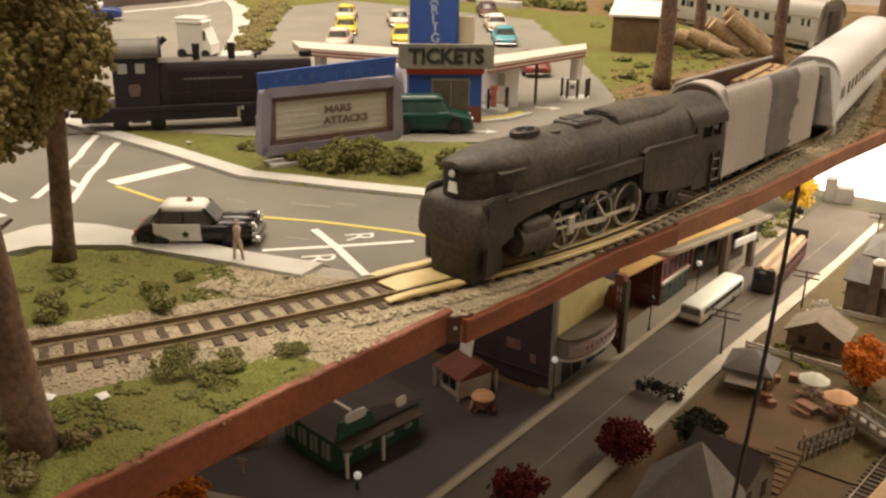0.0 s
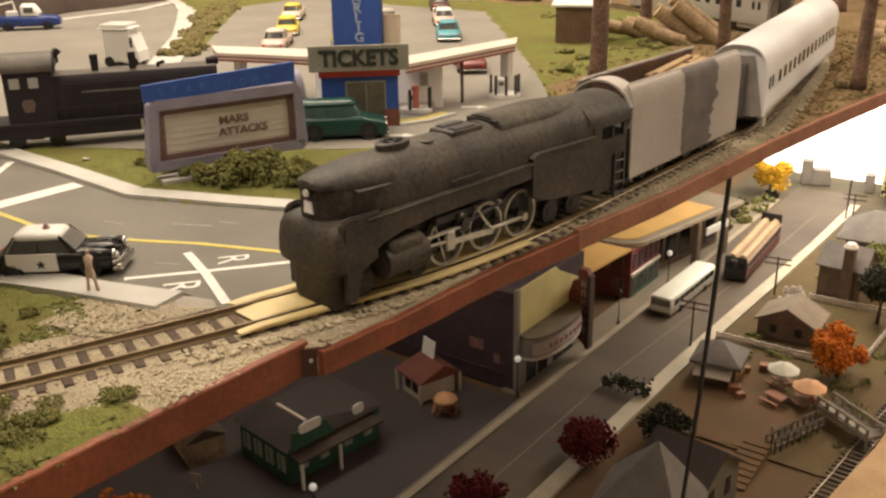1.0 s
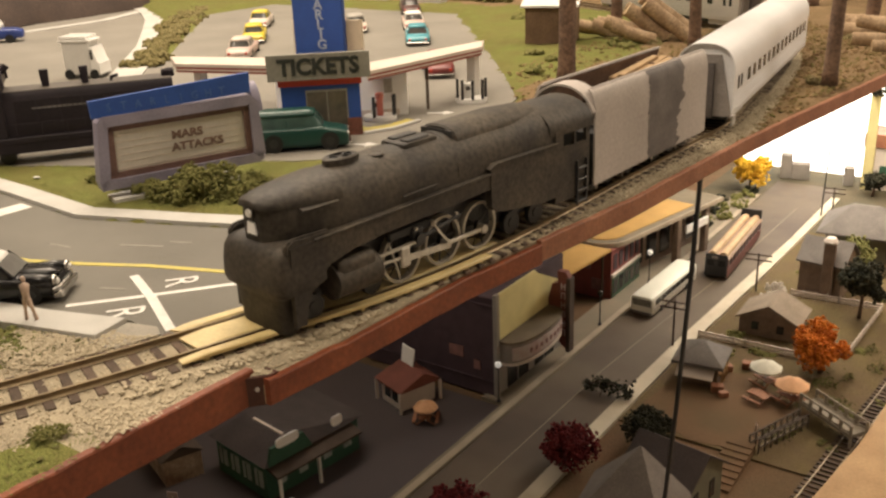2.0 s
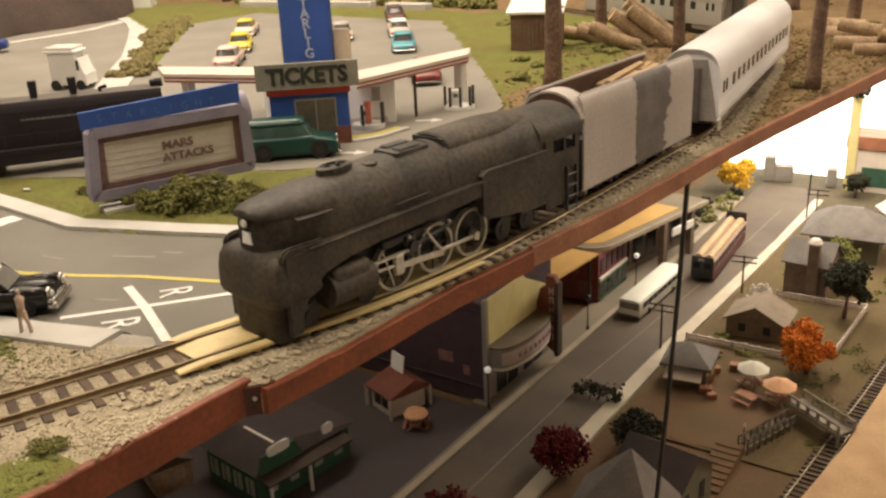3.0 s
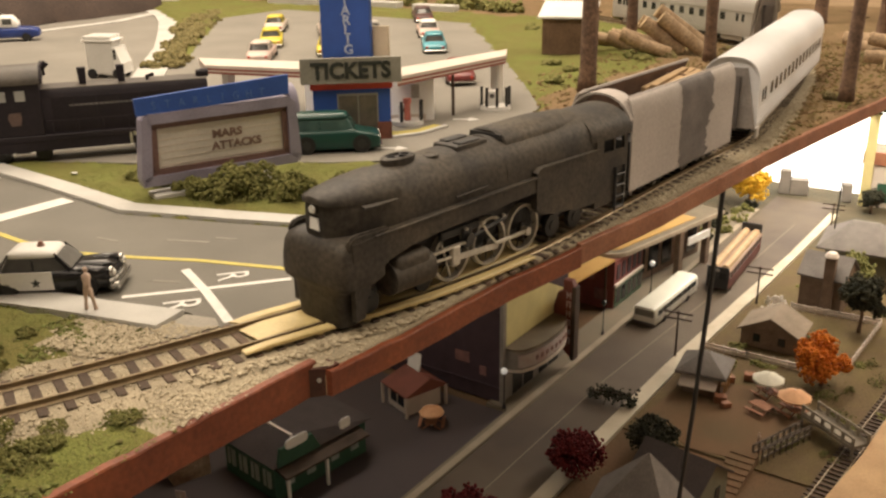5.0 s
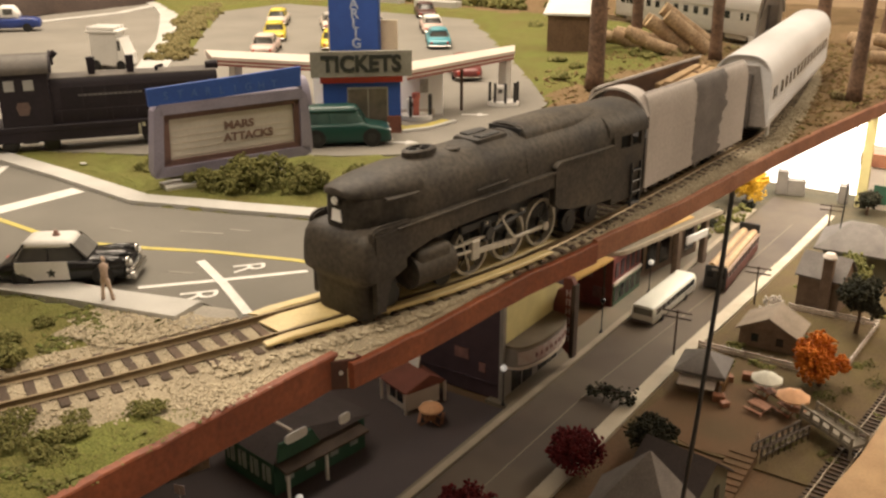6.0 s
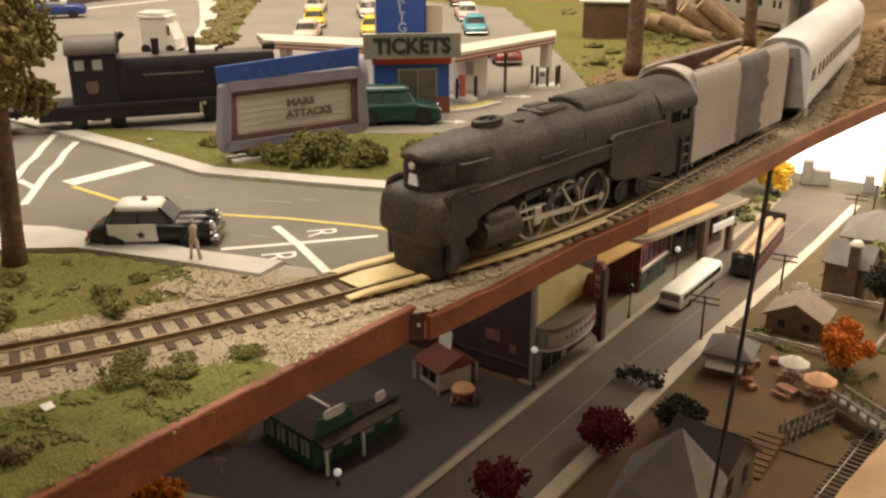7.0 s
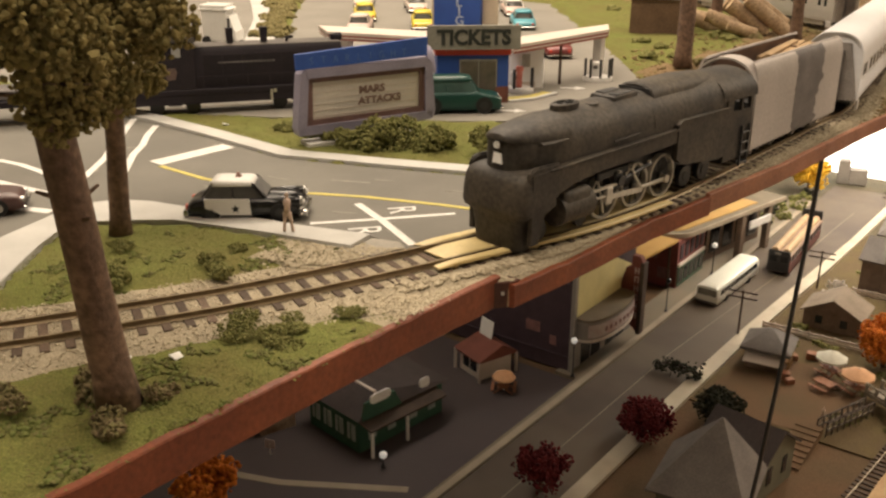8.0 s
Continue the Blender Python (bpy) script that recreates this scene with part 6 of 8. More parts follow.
GREY_WHITE = material("dull_white_panel", (0.66, 0.65, 0.62), 0.5, grain=500, var=0.05, coarse=30, var2=0.08, bump=0.05)
box_truck(-75.6, 60.2, -62)
wrecker(-108.6, 70.2, -41)
car("car", -43.6, 17.6, -35, CAR_DARK, CAR_DARK, "dark model car waiting at the crossing", L=5.6, W=2.2, H=1.9, z=0.0)


def figurine(x, y, z, h, rz, label):
    """A plain standing figurine in one mesh."""
    bm = bmesh.new()
    tube(bm, [(-0.14, 0.0, 0), (-0.12, 0.0, 0.22), (-0.08, 0, 0.45), (0, 0, 0.5)], [0.06, 0.05, 0.08, 0.1], 7)
    tube(bm, [(0.16, 0.05, 0), (0.13, 0.02, 0.22), (0.08, 0, 0.45), (0, 0, 0.5)], [0.06, 0.05, 0.08, 0.1], 7)
    tube(bm, [(0, 0, 0.46), (0, 0, 0.62), (0, 0.02, 0.8), (0, 0.02, 0.86)], [0.11, 0.1, 0.14, 0.05], 8)
    ball(bm, (0, 0.02, 0.94), 0.075, 1)
    bmesh.ops.scale(bm, vec=(h * 0.74, h * 0.74, h), verts=bm.verts)
    ob = part("figurine", bm, FIGURE, smooth=True)
    ob.matrix_basis = pose(x * CM, y * CM, z * CM, 0, 0, rz)
    return tagged(ob, label, "figurine")


FIGURE = material("plain_tan_plastic", (0.64, 0.48, 0.38), 0.6, grain=900, var=0.15, coarse=250, var2=0.2, bump=0.05)
figurine(-29.1, 24.95, 0.22, 1.8, 20, "small plain tan figurine standing on the pavement")

LEAF_LITTER = island_material("brown_litter", [(0.13, 0.095, 0.055), (0.20, 0.15, 0.085), (0.18, 0.165, 0.07)], 0.95)

# ---- trees, bushes, logs and the shed on the upper level ----
tall_tree(-22.3, 11.5, 0.0, 22, 0.59, 8.3, 4.6, 12, 30000, 11, "tall model tree with bare reddish trunk and olive foam crown", lean=(-2.0, -1.2), size=0.095)
tall_tree(-35.3, 20.5, 0.0, 22, 0.45, 6.2, 4.2, 13, 30000, 12, "tall model tree with bare reddish trunk and olive foam crown", lean=(2.1, 0.1), size=0.1)
for i, (x, y, r) in enumerate(((-32.6, 75.3, 0.72), (-39.0, 98.5, 0.6), (-29.0, 94.6, 0.6), (-13.6, 82.0, 0.55), (-27.0, 128, 0.8), (-17.0, 112, 0.7), (-38.0, 132, 0.8), (-92, 128, 0.7), (-118, 121, 0.7), (-11.0, 118, 0.7))):
    tall_tree(x, y, 0.3, 24, r, 15.5, 4.0, 9, 500, 20 + i, "tall model tree with a bare straight brown trunk", lean=(rng.uniform(-0.5, 0.5), rng.uniform(-0.4, 0.4)), size=0.6)

b = "clump of olive green foam shrubs on the grass"
for i, (x, y, r, h, n, s) in enumerate(((-40.6, 38.6, 1.3, 0.9, 330, 0.115), (-38.6, 38.4, 1.2, 1.0, 330, 0.115), (-36.6, 38.9, 1.7, 1.6, 620, 0.125), (-34.8, 39.9, 1.8, 1.75, 680, 0.125), (-33.2, 40.6, 1.3, 1.3, 420, 0.12), (-29.6, 41.6, 1.5, 1.4, 520, 0.12), (-28.0, 42.6, 1.2, 1.3, 380, 0.12), (-43.5, 38.6, 0.9, 0.45, 170, 0.1),
                                            (-27.7, 19.9, 0.8, 0.55, 260, 0.085), (-29.2, 20.6, 0.6, 0.4, 150, 0.08), (-30.4, 16.8, 0.8, 0.5, 220, 0.085), (-31.9, 17.8, 0.7, 0.4, 170, 0.085), (-29.6, 22.4, 0.45, 0.3, 90, 0.075), (-33.6, 19.4, 0.7, 0.4, 150, 0.08),
                                            (-23.2, 17.2, 1.1, 0.3, 400, 0.06), (-21.7, 17.3, 0.95, 0.26, 340, 0.06), (-22.5, 18.6, 1.0, 0.2, 300, 0.055), (-21.2, 20.7, 0.8, 0.16, 220, 0.05), (-23.3, 11.4, 1.0, 0.7, 320, 0.085), (-21.3, 10.6, 0.9, 0.55, 280, 0.085), (-21.6, 12.6, 0.6, 0.4, 170, 0.08), (-24.5, 12.2, 0.8, 0.5, 220, 0.085), (-25.0, 9.0, 1.0, 0.6, 260, 0.09))):
    bush(x, y, 0.02, r, h, LEAF_LITTER if y < 13 else LEAF_BUSH, "clump of grey brown foam undergrowth by the trunk" if y < 13 else b, int(n * 2.2), 40 + i, s * 0.68)
LEAF_HEDGE = island_material("brown_green_foam", [(0.12, 0.105, 0.045), (0.18, 0.155, 0.065), (0.22, 0.185, 0.085)], 0.95)
# hedge between yard and lot
for i in range(16):
    k = i / 15
    bush(-75.5 - 33 * k + rng.uniform(-0.4, 0.4), 66.6 + 36 * k + rng.uniform(-0.4, 0.4), 0.05, 1.9 + 0.7 * k, 0.55, LEAF_HEDGE, "low foam hedge between the yard and the lot", 340, 70 + i, 0.19)
for i in range(14):
    bush(-112 + 4.6 * i + rng.uniform(-1, 1), 121 + rng.uniform(-2, 2) + 0.25 * i, 0.3, 2.2, 1.6, LEAF_BUSH, "low foam shrubs along the back of the lot", 100, 90 + i, 0.36)
for i in range(60):
    x, y = rng.uniform(-58, -12), rng.uniform(70, 120)
    if inside(x, y, DRIVE) or dist_line(x, y, TRACK) < 3.2 or x > -16 + 0.1 * (y - 70) or (abs(x + 42) < 4 and abs(y - 92) < 5):
        continue
    brown = x > -34
    bush(x, y, 0.35, rng.uniform(0.6, 1.3), rng.uniform(0.25, 0.6), LEAF_LITTER if brown else LEAF_BUSH, "low tuft of brown foam litter" if brown else "low tuft of green foam", 46, 120 + i, 0.22)


def log(x, y, z, rz, length, r, ry=0.0, group="cut logs"):
    bm = bmesh.new()
    n = 12
    rings = []
    for i in range(6):
        k = i / 5
        rings.append([(r * (1 + 0.07 * noise.noise((j, k * 3, x + y))) * math.cos(2 * math.pi * j / n), length * (k - 0.5), r * (1 + 0.07 * noise.noise((j, k * 3, x))) * math.sin(2 * math.pi * j / n)) for j in range(n)])
    loft(bm, rings, caps=False)
    t = thing("log", x, y, z, rz, "peeled pale brown log lying on the forest floor", "log", group)
    if ry:
        t.matrix_basis = pose(x * CM, y * CM, z * CM, ry, 0, rz)
    part("bark", bm, LOG_BARK, t, smooth=True)
    for s in (-1, 1):
        bm = bmesh.new()
        rod(bm, (0, s * length / 2 * 0.97, 0), (0, s * length / 2, 0), r * 0.98, n=12)
        part("cut_end", bm, LOG_END, t)
    return t


LOG_BARK = material("log_bark", (0.46, 0.34, 0.22), 0.9, grain=400, var=0.35, coarse=90, tint=(0.27, 0.185, 0.11), bump=0.6)
LOG_END = material("log_end", (0.62, 0.46, 0.27), 0.8, grain=300, var=0.12, coarse=120, var2=0.15, bump=0.2)
for x, y, z, rz, l, r, tilt in ((-32.9, 97.0, 2.5, -66, 5.4, 0.72, -38), (-34.8, 96.6, 2.2, -62, 4.8, 0.72, -36), (-36.4, 95.6, 1.4, -70, 3.4, 0.66, -22), (-33.9, 98.8, 3.0, -60, 5.6, 0.75, -36), (-37.6, 97.6, 1.5, -72, 4.2, 0.7, -18), (-38.6, 99.6, 1.2, -80, 3.6, 0.75, -14), (-35.6, 98.6, 1.1, -110, 5.0, 0.8, 0), (-40.6, 101.0, 1.1, -74, 3.4, 0.8, -10), (-39.6, 97.4, 1.2, -66, 3.2, 0.72, -20), (-37.0, 100.2, 2.3, -64, 3.8, 0.78, -28), (-34.6, 94.6, 1.2, -68, 3.0, 0.62, -16), (-42.4, 99.2, 1.1, -82, 3.0, 0.7, -6),
                                 (-16.6, 105.4, 1.1, -100, 4.5, 0.75, 0), (-14.4, 100.6, 1.0, -84, 3.6, 0.7, 0), (-12.6, 104.5, 1.1, -60, 4.0, 0.75, -12), (-15.6, 108.0, 1.2, -112, 5.0, 0.8, 0), (-12.4, 98.0, 0.9, -70, 3.2, 0.6, 0), (-17.8, 110.5, 1.2, -96, 5.0, 0.8, 0), (-14.6, 103.2, 2.1, -98, 3.8, 0.65, -8)):
    log(x, y, z, rz, l, r, tilt)


def shed(x, y, rz):
    t = thing("shed", x, y, 0.2, rz, "small brown plank shed with a pale slanting roof", "shed")
    bm = bmesh.new()
    a, h0, h1 = 2.5, 3.9, 4.9
    loft(bm, [[(-a, -1.9, 0), (a, -1.9, 0), (a, 1.9, 0), (-a, 1.9, 0)], [(-a, -1.9, h0), (a, -1.9, h0), (a, 1.9, h1), (-a, 1.9, h1)]])
    wall = part("wall", bm, SHED_WOOD, t)
    for i in range(12):
        bm = bmesh.new()
        box(bm, -a + i * 0.417, -a + i * 0.417 + 0.36, -1.97, -1.9, 0, h0 - 0.05)
        part("plank", bm, SHED_WOOD, wall)
    bm = bmesh.new()
    loft(bm, [[(-a - 0.4, -2.4, z0), (a + 0.4, -2.4, z0), (a + 0.4, 2.3, z1), (-a - 0.4, 2.3, z1)] for z0, z1 in ((h0 - 0.1, h1 + 0.05), (h0 + 0.1, h1 + 0.25))])
    part("roof", bm, WHITE, t)
    bm = bmesh.new()
    box(bm, -a - 0.05, -a + 0.02, -1.4, 0.6, 0.1, 3.2)
    part("door", bm, DARK_WOOD, t)


SHED_WOOD = material("shed_planks", (0.20, 0.125, 0.08), 0.85, grain=500, var=0.2, coarse=60, var2=0.15, bump=0.3)
shed(-43.8, 93.6, 20)

# benches and low white walls behind the lot
for x, y, l in ((-104, 116.3, 10), (-89.5, 118.5, 9), (-78, 118, 7)):
    bm = bmesh.new()
    box(bm, -l / 2, l / 2, -0.9, 0.9, 0, 1.1, 0.1)
    o = part("planter_wall", bm, CONCRETE)
    o.matrix_basis = pose(x * CM, y * CM, 0.004, 0, 0, 4)
    tagged(o, "low pale concrete planter wall behind the lot", "planter", "planter walls")

# dark hill beyond the yard and a white tank
bm = bmesh.new()
rows = []
for j in range(9):
    k = j / 8
    rows.append([(-112 - 6 * k - 34 * k * k + 1.2 * noise.noise((i * 0.5, j * 0.7, 1)) - 0.0 * i, 40 + i * 3.4 + 1.0 * noise.noise((i, j, 4)) + (8 * k), 0.0 + 18 * k + 0.8 * noise.noise((i * 0.6, j * 0.8, 9))) for i in range(20)])
vs = [[bm.verts.new(((-4.5 - 0.25 * i) + x, y, z)) for i, (x, y, z) in enumerate(r)] for r in rows]
for a, c in zip(vs, vs[1:]):
    for i in range(19):
        bm.faces.new((a[i], a[i + 1], c[i + 1], c[i]))
DARK_HILL = material("dark_brown_hill", (0.055, 0.036, 0.028), 0.9, grain=300, var=0.2, coarse=20, var2=0.2, bump=0.5)
tagged(part("backdrop_hill", bm, DARK_HILL, smooth=True), "dark brown hillside beyond the yard", "hill", kind="structure")
bm = bmesh.new()
box(bm, -5, 5, -2, 2, 0, 5, 0.2)
o = part("storage_tank", bm, WHITE)
o.matrix_basis = pose(-1.31, 1.10, 0.002, 0, 0, 35)
tagged(o, "white box-shaped building beyond the yard", "building")

# loose ballast along the track
rs = np.random.RandomState(5)
cs, ss = [], []
fine = smooth_line(TRACK, 0.25)
for i in range(len(fine)):
    p = fine[i]
    if p.y < 2 or p.y > 100:
        continue
    d = (fine[min(i + 1, len(fine) - 1)] - fine[max(i - 1, 0)]).normalized()
    nrm = Vector((-d.y, d.x))
    on_tie = abs((i * 0.25 + 0.4) % 0.8 - 0.4) < 0.2
    wide = 6.0 if 20.5 < p.y < 30 else 4.6 if p.y < 40 and p.y > 20.5 else 3.4
    for _ in range(60 if p.y < 60 else 22):
        u = rs.uniform(-wide, 3.4)
        if on_tie and abs(u) < 1.55:
            continue
        q = p + nrm * u + d * rs.uniform(-0.15, 0.15)
        if q.x > edge_x(q.y) - 0.05 or inside(q.x, q.y, ROAD) or inside(q.x, q.y, WALK):
            continue
        if abs(u) < 0.98 and abs(u) > 0.72:
            continue
        if 25.8 < p.y < 40.8 and abs(u) < 1.75:
            continue
        edge = min(1.0, ((wide if u < 0 else 3.4) + 0.5 * noise.noise((q.x * 0.5, q.y * 0.5, 7)) - abs(u)) / 1.1)
        if rs.uniform() > edge:
            continue
        z = 0.0 if abs(u) < 1.9 else -0.12 * (abs(u) - 1.9)
        cs.append((q.x, q.y, z + 0.02))
        ss.append(rs.uniform(0.03, 0.068))
# coarser lumps that half bury the sleeper ends on the outer side
for i in range(len(fine)):
    p = fine[i]
    if p.y < 24 or p.y > 78:
        continue
    d = (fine[min(i + 1, len(fine) - 1)] - fine[max(i - 1, 0)]).normalized()
    nrm = Vector((-d.y, d.x))
    near = 1.85 if 25.5 < p.y < 41 else 1.2
    for _ in range(9):
        q = p + nrm * -rs.uniform(near, 2.5) + d * rs.uniform(-0.15, 0.15)
        if q.x > edge_x(q.y) - 0.1:
            continue
        cs.append((q.x, q.y, 0.04))
        ss.append(rs.uniform(0.05, 0.1))
n = 0
while n < 24000:
    x, y = rs.uniform(-25, -17), rs.uniform(19, 44)
    n += 1
    if x > edge_x(y) + 0.16 * noise.noise((y * 1.7, 0, 4)) or dist_line(x, y, TRACK) < 1.9 or x < -23 + 0.4 * (y - 21) or y < 20.6 + noise.noise((x, y * 0.5, 3)) or inside(x, y, ROAD) or inside(x, y, WALK):
        continue
    drop = 0.35 * max(0.0, 1 - (edge_x(y) - x) / 1.0) if y > 27 else 0.0
    cs.append((x, y, (0.03 + ground_z(x, y) if y < 27 else -0.03) - drop))
    ss.append(rs.uniform(0.03, 0.066))
tagged(crumbs("ballast_stones", cs, ss, STONES, None, 0.3, 6, squash=0.6), "loose pale grey ballast stones along the track", "gravel", kind="stuff")
# pale stones by the pavement's end
cs, ss = [], []
for i in range(9000):
    x, y = rs.uniform(-32, -23), rs.uniform(21, 27)
    if x < -28.3 + 0.8 * noise.noise((x * 0.8, y * 0.8, 5)) or inside(x, y, WALK) or inside(x, y, ROAD) or dist_line(x, y, TRACK) < 1.6 or dist_line(x, y, [(-31, 23.6), (-26, 24.6), (-24, 25.2)]) > 1.6 + 0.8 * noise.noise((x, y, 0)):
        continue
    cs.append((x, y, 0.06)), ss.append(rs.uniform(0.03, 0.065))
tagged(crumbs("gravel", cs, ss, STONES, None, 0.3, 8, squash=0.55), "pale gravel beside the pavement", "gravel", kind="stuff")

# ground foam over the turf
TUFT = island_material("turf_foam", [(0.115, 0.125, 0.034), (0.14, 0.158, 0.042), (0.165, 0.178, 0.055), (0.15, 0.13, 0.05)], 0.95)
cs, ss = [], []
n = 0
while n < 42000:
    x, y = rs.uniform(-48, -18.6), rs.uniform(6, 48)
    n += 1
    lim = edge_x(y) + 0.08 + 0.25 * noise.noise((y * 1.3, 1, 2))
    if x > lim or inside(x, y, ROAD) or inside(x, y, DRIVE) or inside(x, y, WALK) or dist_line(x, y, KERB) < 0.7:
        continue
    if dist_line(x, y, TRACK) < 2.9 + 0.7 * noise.noise((x * 0.6, y * 0.6, 0)) or (y > 20.8 + noise.noise((x, y * 0.5, 3)) and x > -23 + 0.4 * (y - 21) and y < 40):
        continue
    cs.append((x, y, ground_z(x, y) + 0.02))
    ss.append(rs.uniform(0.02, 0.05))
tagged(crumbs("turf_foam", cs, ss, TUFT, None, 0.4, 9, squash=0.3), "crumbly green ground foam", "grass", kind="stuff")
# mossy clumps that gather in patches
cs, ss = [], []
for n in range(26000):
    x, y = rs.uniform(-34, -18), rs.uniform(6, 27)
    if x > edge_x(y) - 0.15 or inside(x, y, ROAD) or inside(x, y, WALK) or dist_line(x, y, KERB) < 0.7:
        continue
    if noise.noise((x * 0.7, y * 0.7, 4)) + 0.5 * noise.noise((x * 1.9, y * 1.9, 8)) < 0.27 or dist_line(x, y, TRACK) < 2.7 or (y > 20.6 and x > -23.4):
        continue
    cs.append((x, y, ground_z(x, y) + 0.03)), ss.append(rs.uniform(0.04, 0.1))
MOSS = island_material("moss_foam", [(0.08, 0.08, 0.028), (0.115, 0.135, 0.038), (0.15, 0.14, 0.055), (0.15, 0.17, 0.05)], 0.95)
tagged(crumbs("moss_foam", cs, ss, MOSS, None, 0.4, 14, squash=0.6), "dark mossy foam clumps in the turf", "moss", kind="stuff")
LITTER = island_material("forest_litter", [(0.10, 0.06, 0.03), (0.20, 0.13, 0.065), (0.28, 0.19, 0.10), (0.13, 0.12, 0.04)], 0.95)
cs, ss = [], []
for n in range(9000):
    x, y = rs.uniform(-40, -10), rs.uniform(60, 112)
    lim = edge_x(y) - 0.1
    if x > lim or dist_line(x, y, TRACK) < 2.4:
        continue
    if x < -30 and rs.uniform() < 0.7:
        continue
    cs.append((x, y, ground_z(x, y) + 0.02)), ss.append(rs.uniform(0.07, 0.2))
tagged(crumbs("forest_litter", cs, ss, LITTER, None, 0.4, 10, squash=0.6), "brown crumbled forest litter", "litter", kind="stuff")
# scraps on the grass
for i, (x, y) in enumerate(((-23.4, 14.4), (-24.9, 13.4), (-26.9, 19.2), (-28.4, 16.9), (-47.8, 37.2), (-33.0, 44.6))):
    bm = bmesh.new()
    prism(bm, [(-0.22, -0.15), (0.2, -0.18), (0.25, 0.12), (-0.1, 0.2)], 0, 0.05, 0.015)
    o = part("paper_scrap", bm, WHITE)
    o.matrix_basis = pose(x * CM, y * CM, (ground_z(x, y) + 0.08) * CM, 8, 5, 40 * i)
    tagged(o, "tiny torn white paper scrap on the grass", "scrap", "paper scraps")

# ---- shop side of the lower street ----
POSTER = material("faded_poster", (0.24, 0.12, 0.11), 0.7, grain=300, var=0.2, coarse=150, var2=0.2, bump=0)
BLADE_RED = material("dark_red_sign", (0.20, 0.055, 0.04), 0.6, grain=500, var=0.1, coarse=50, var2=0.15, bump=0.08)
BAND = material("sign_band", (0.46, 0.42, 0.40), 0.6, grain=300, var=0.08, coarse=60, tint=(0.40, 0.28, 0.26), bump=0.03)
GREY_TRIM = material("grey_trim", (0.26, 0.235, 0.21), 0.7, grain=500, var=0.1, coarse=40, var2=0.12, bump=0.1)
DUN_TOP = material("dun_canopy_top", (0.184, 0.15, 0.102), 0.8, grain=500, var=0.1, coarse=40, var2=0.12, bump=0.1)
SHOP_GREEN = material("green_shopfront", (0.07, 0.13, 0.075), 0.6, grain=500, var=0.1, coarse=60, var2=0.12, bump=0.08)
OPAL = glow("opal_globe", (0.85, 0.82, 0.76), 0.25)


def wall_with(bm, x0, x1, pts):
    """A wall in the y-z plane between x0 and x1."""
    a = [bm.verts.new((x1, y, z)) for y, z in pts]
    b = [bm.verts.new((x0, y, z)) for y, z in pts]
    bm.faces.new(a), bm.faces.new(b[::-1])
    for i in range(len(a)):
        bm.faces.new((a[i], a[(i + 1) % len(a)], b[(i + 1) % len(a)], b[i]))


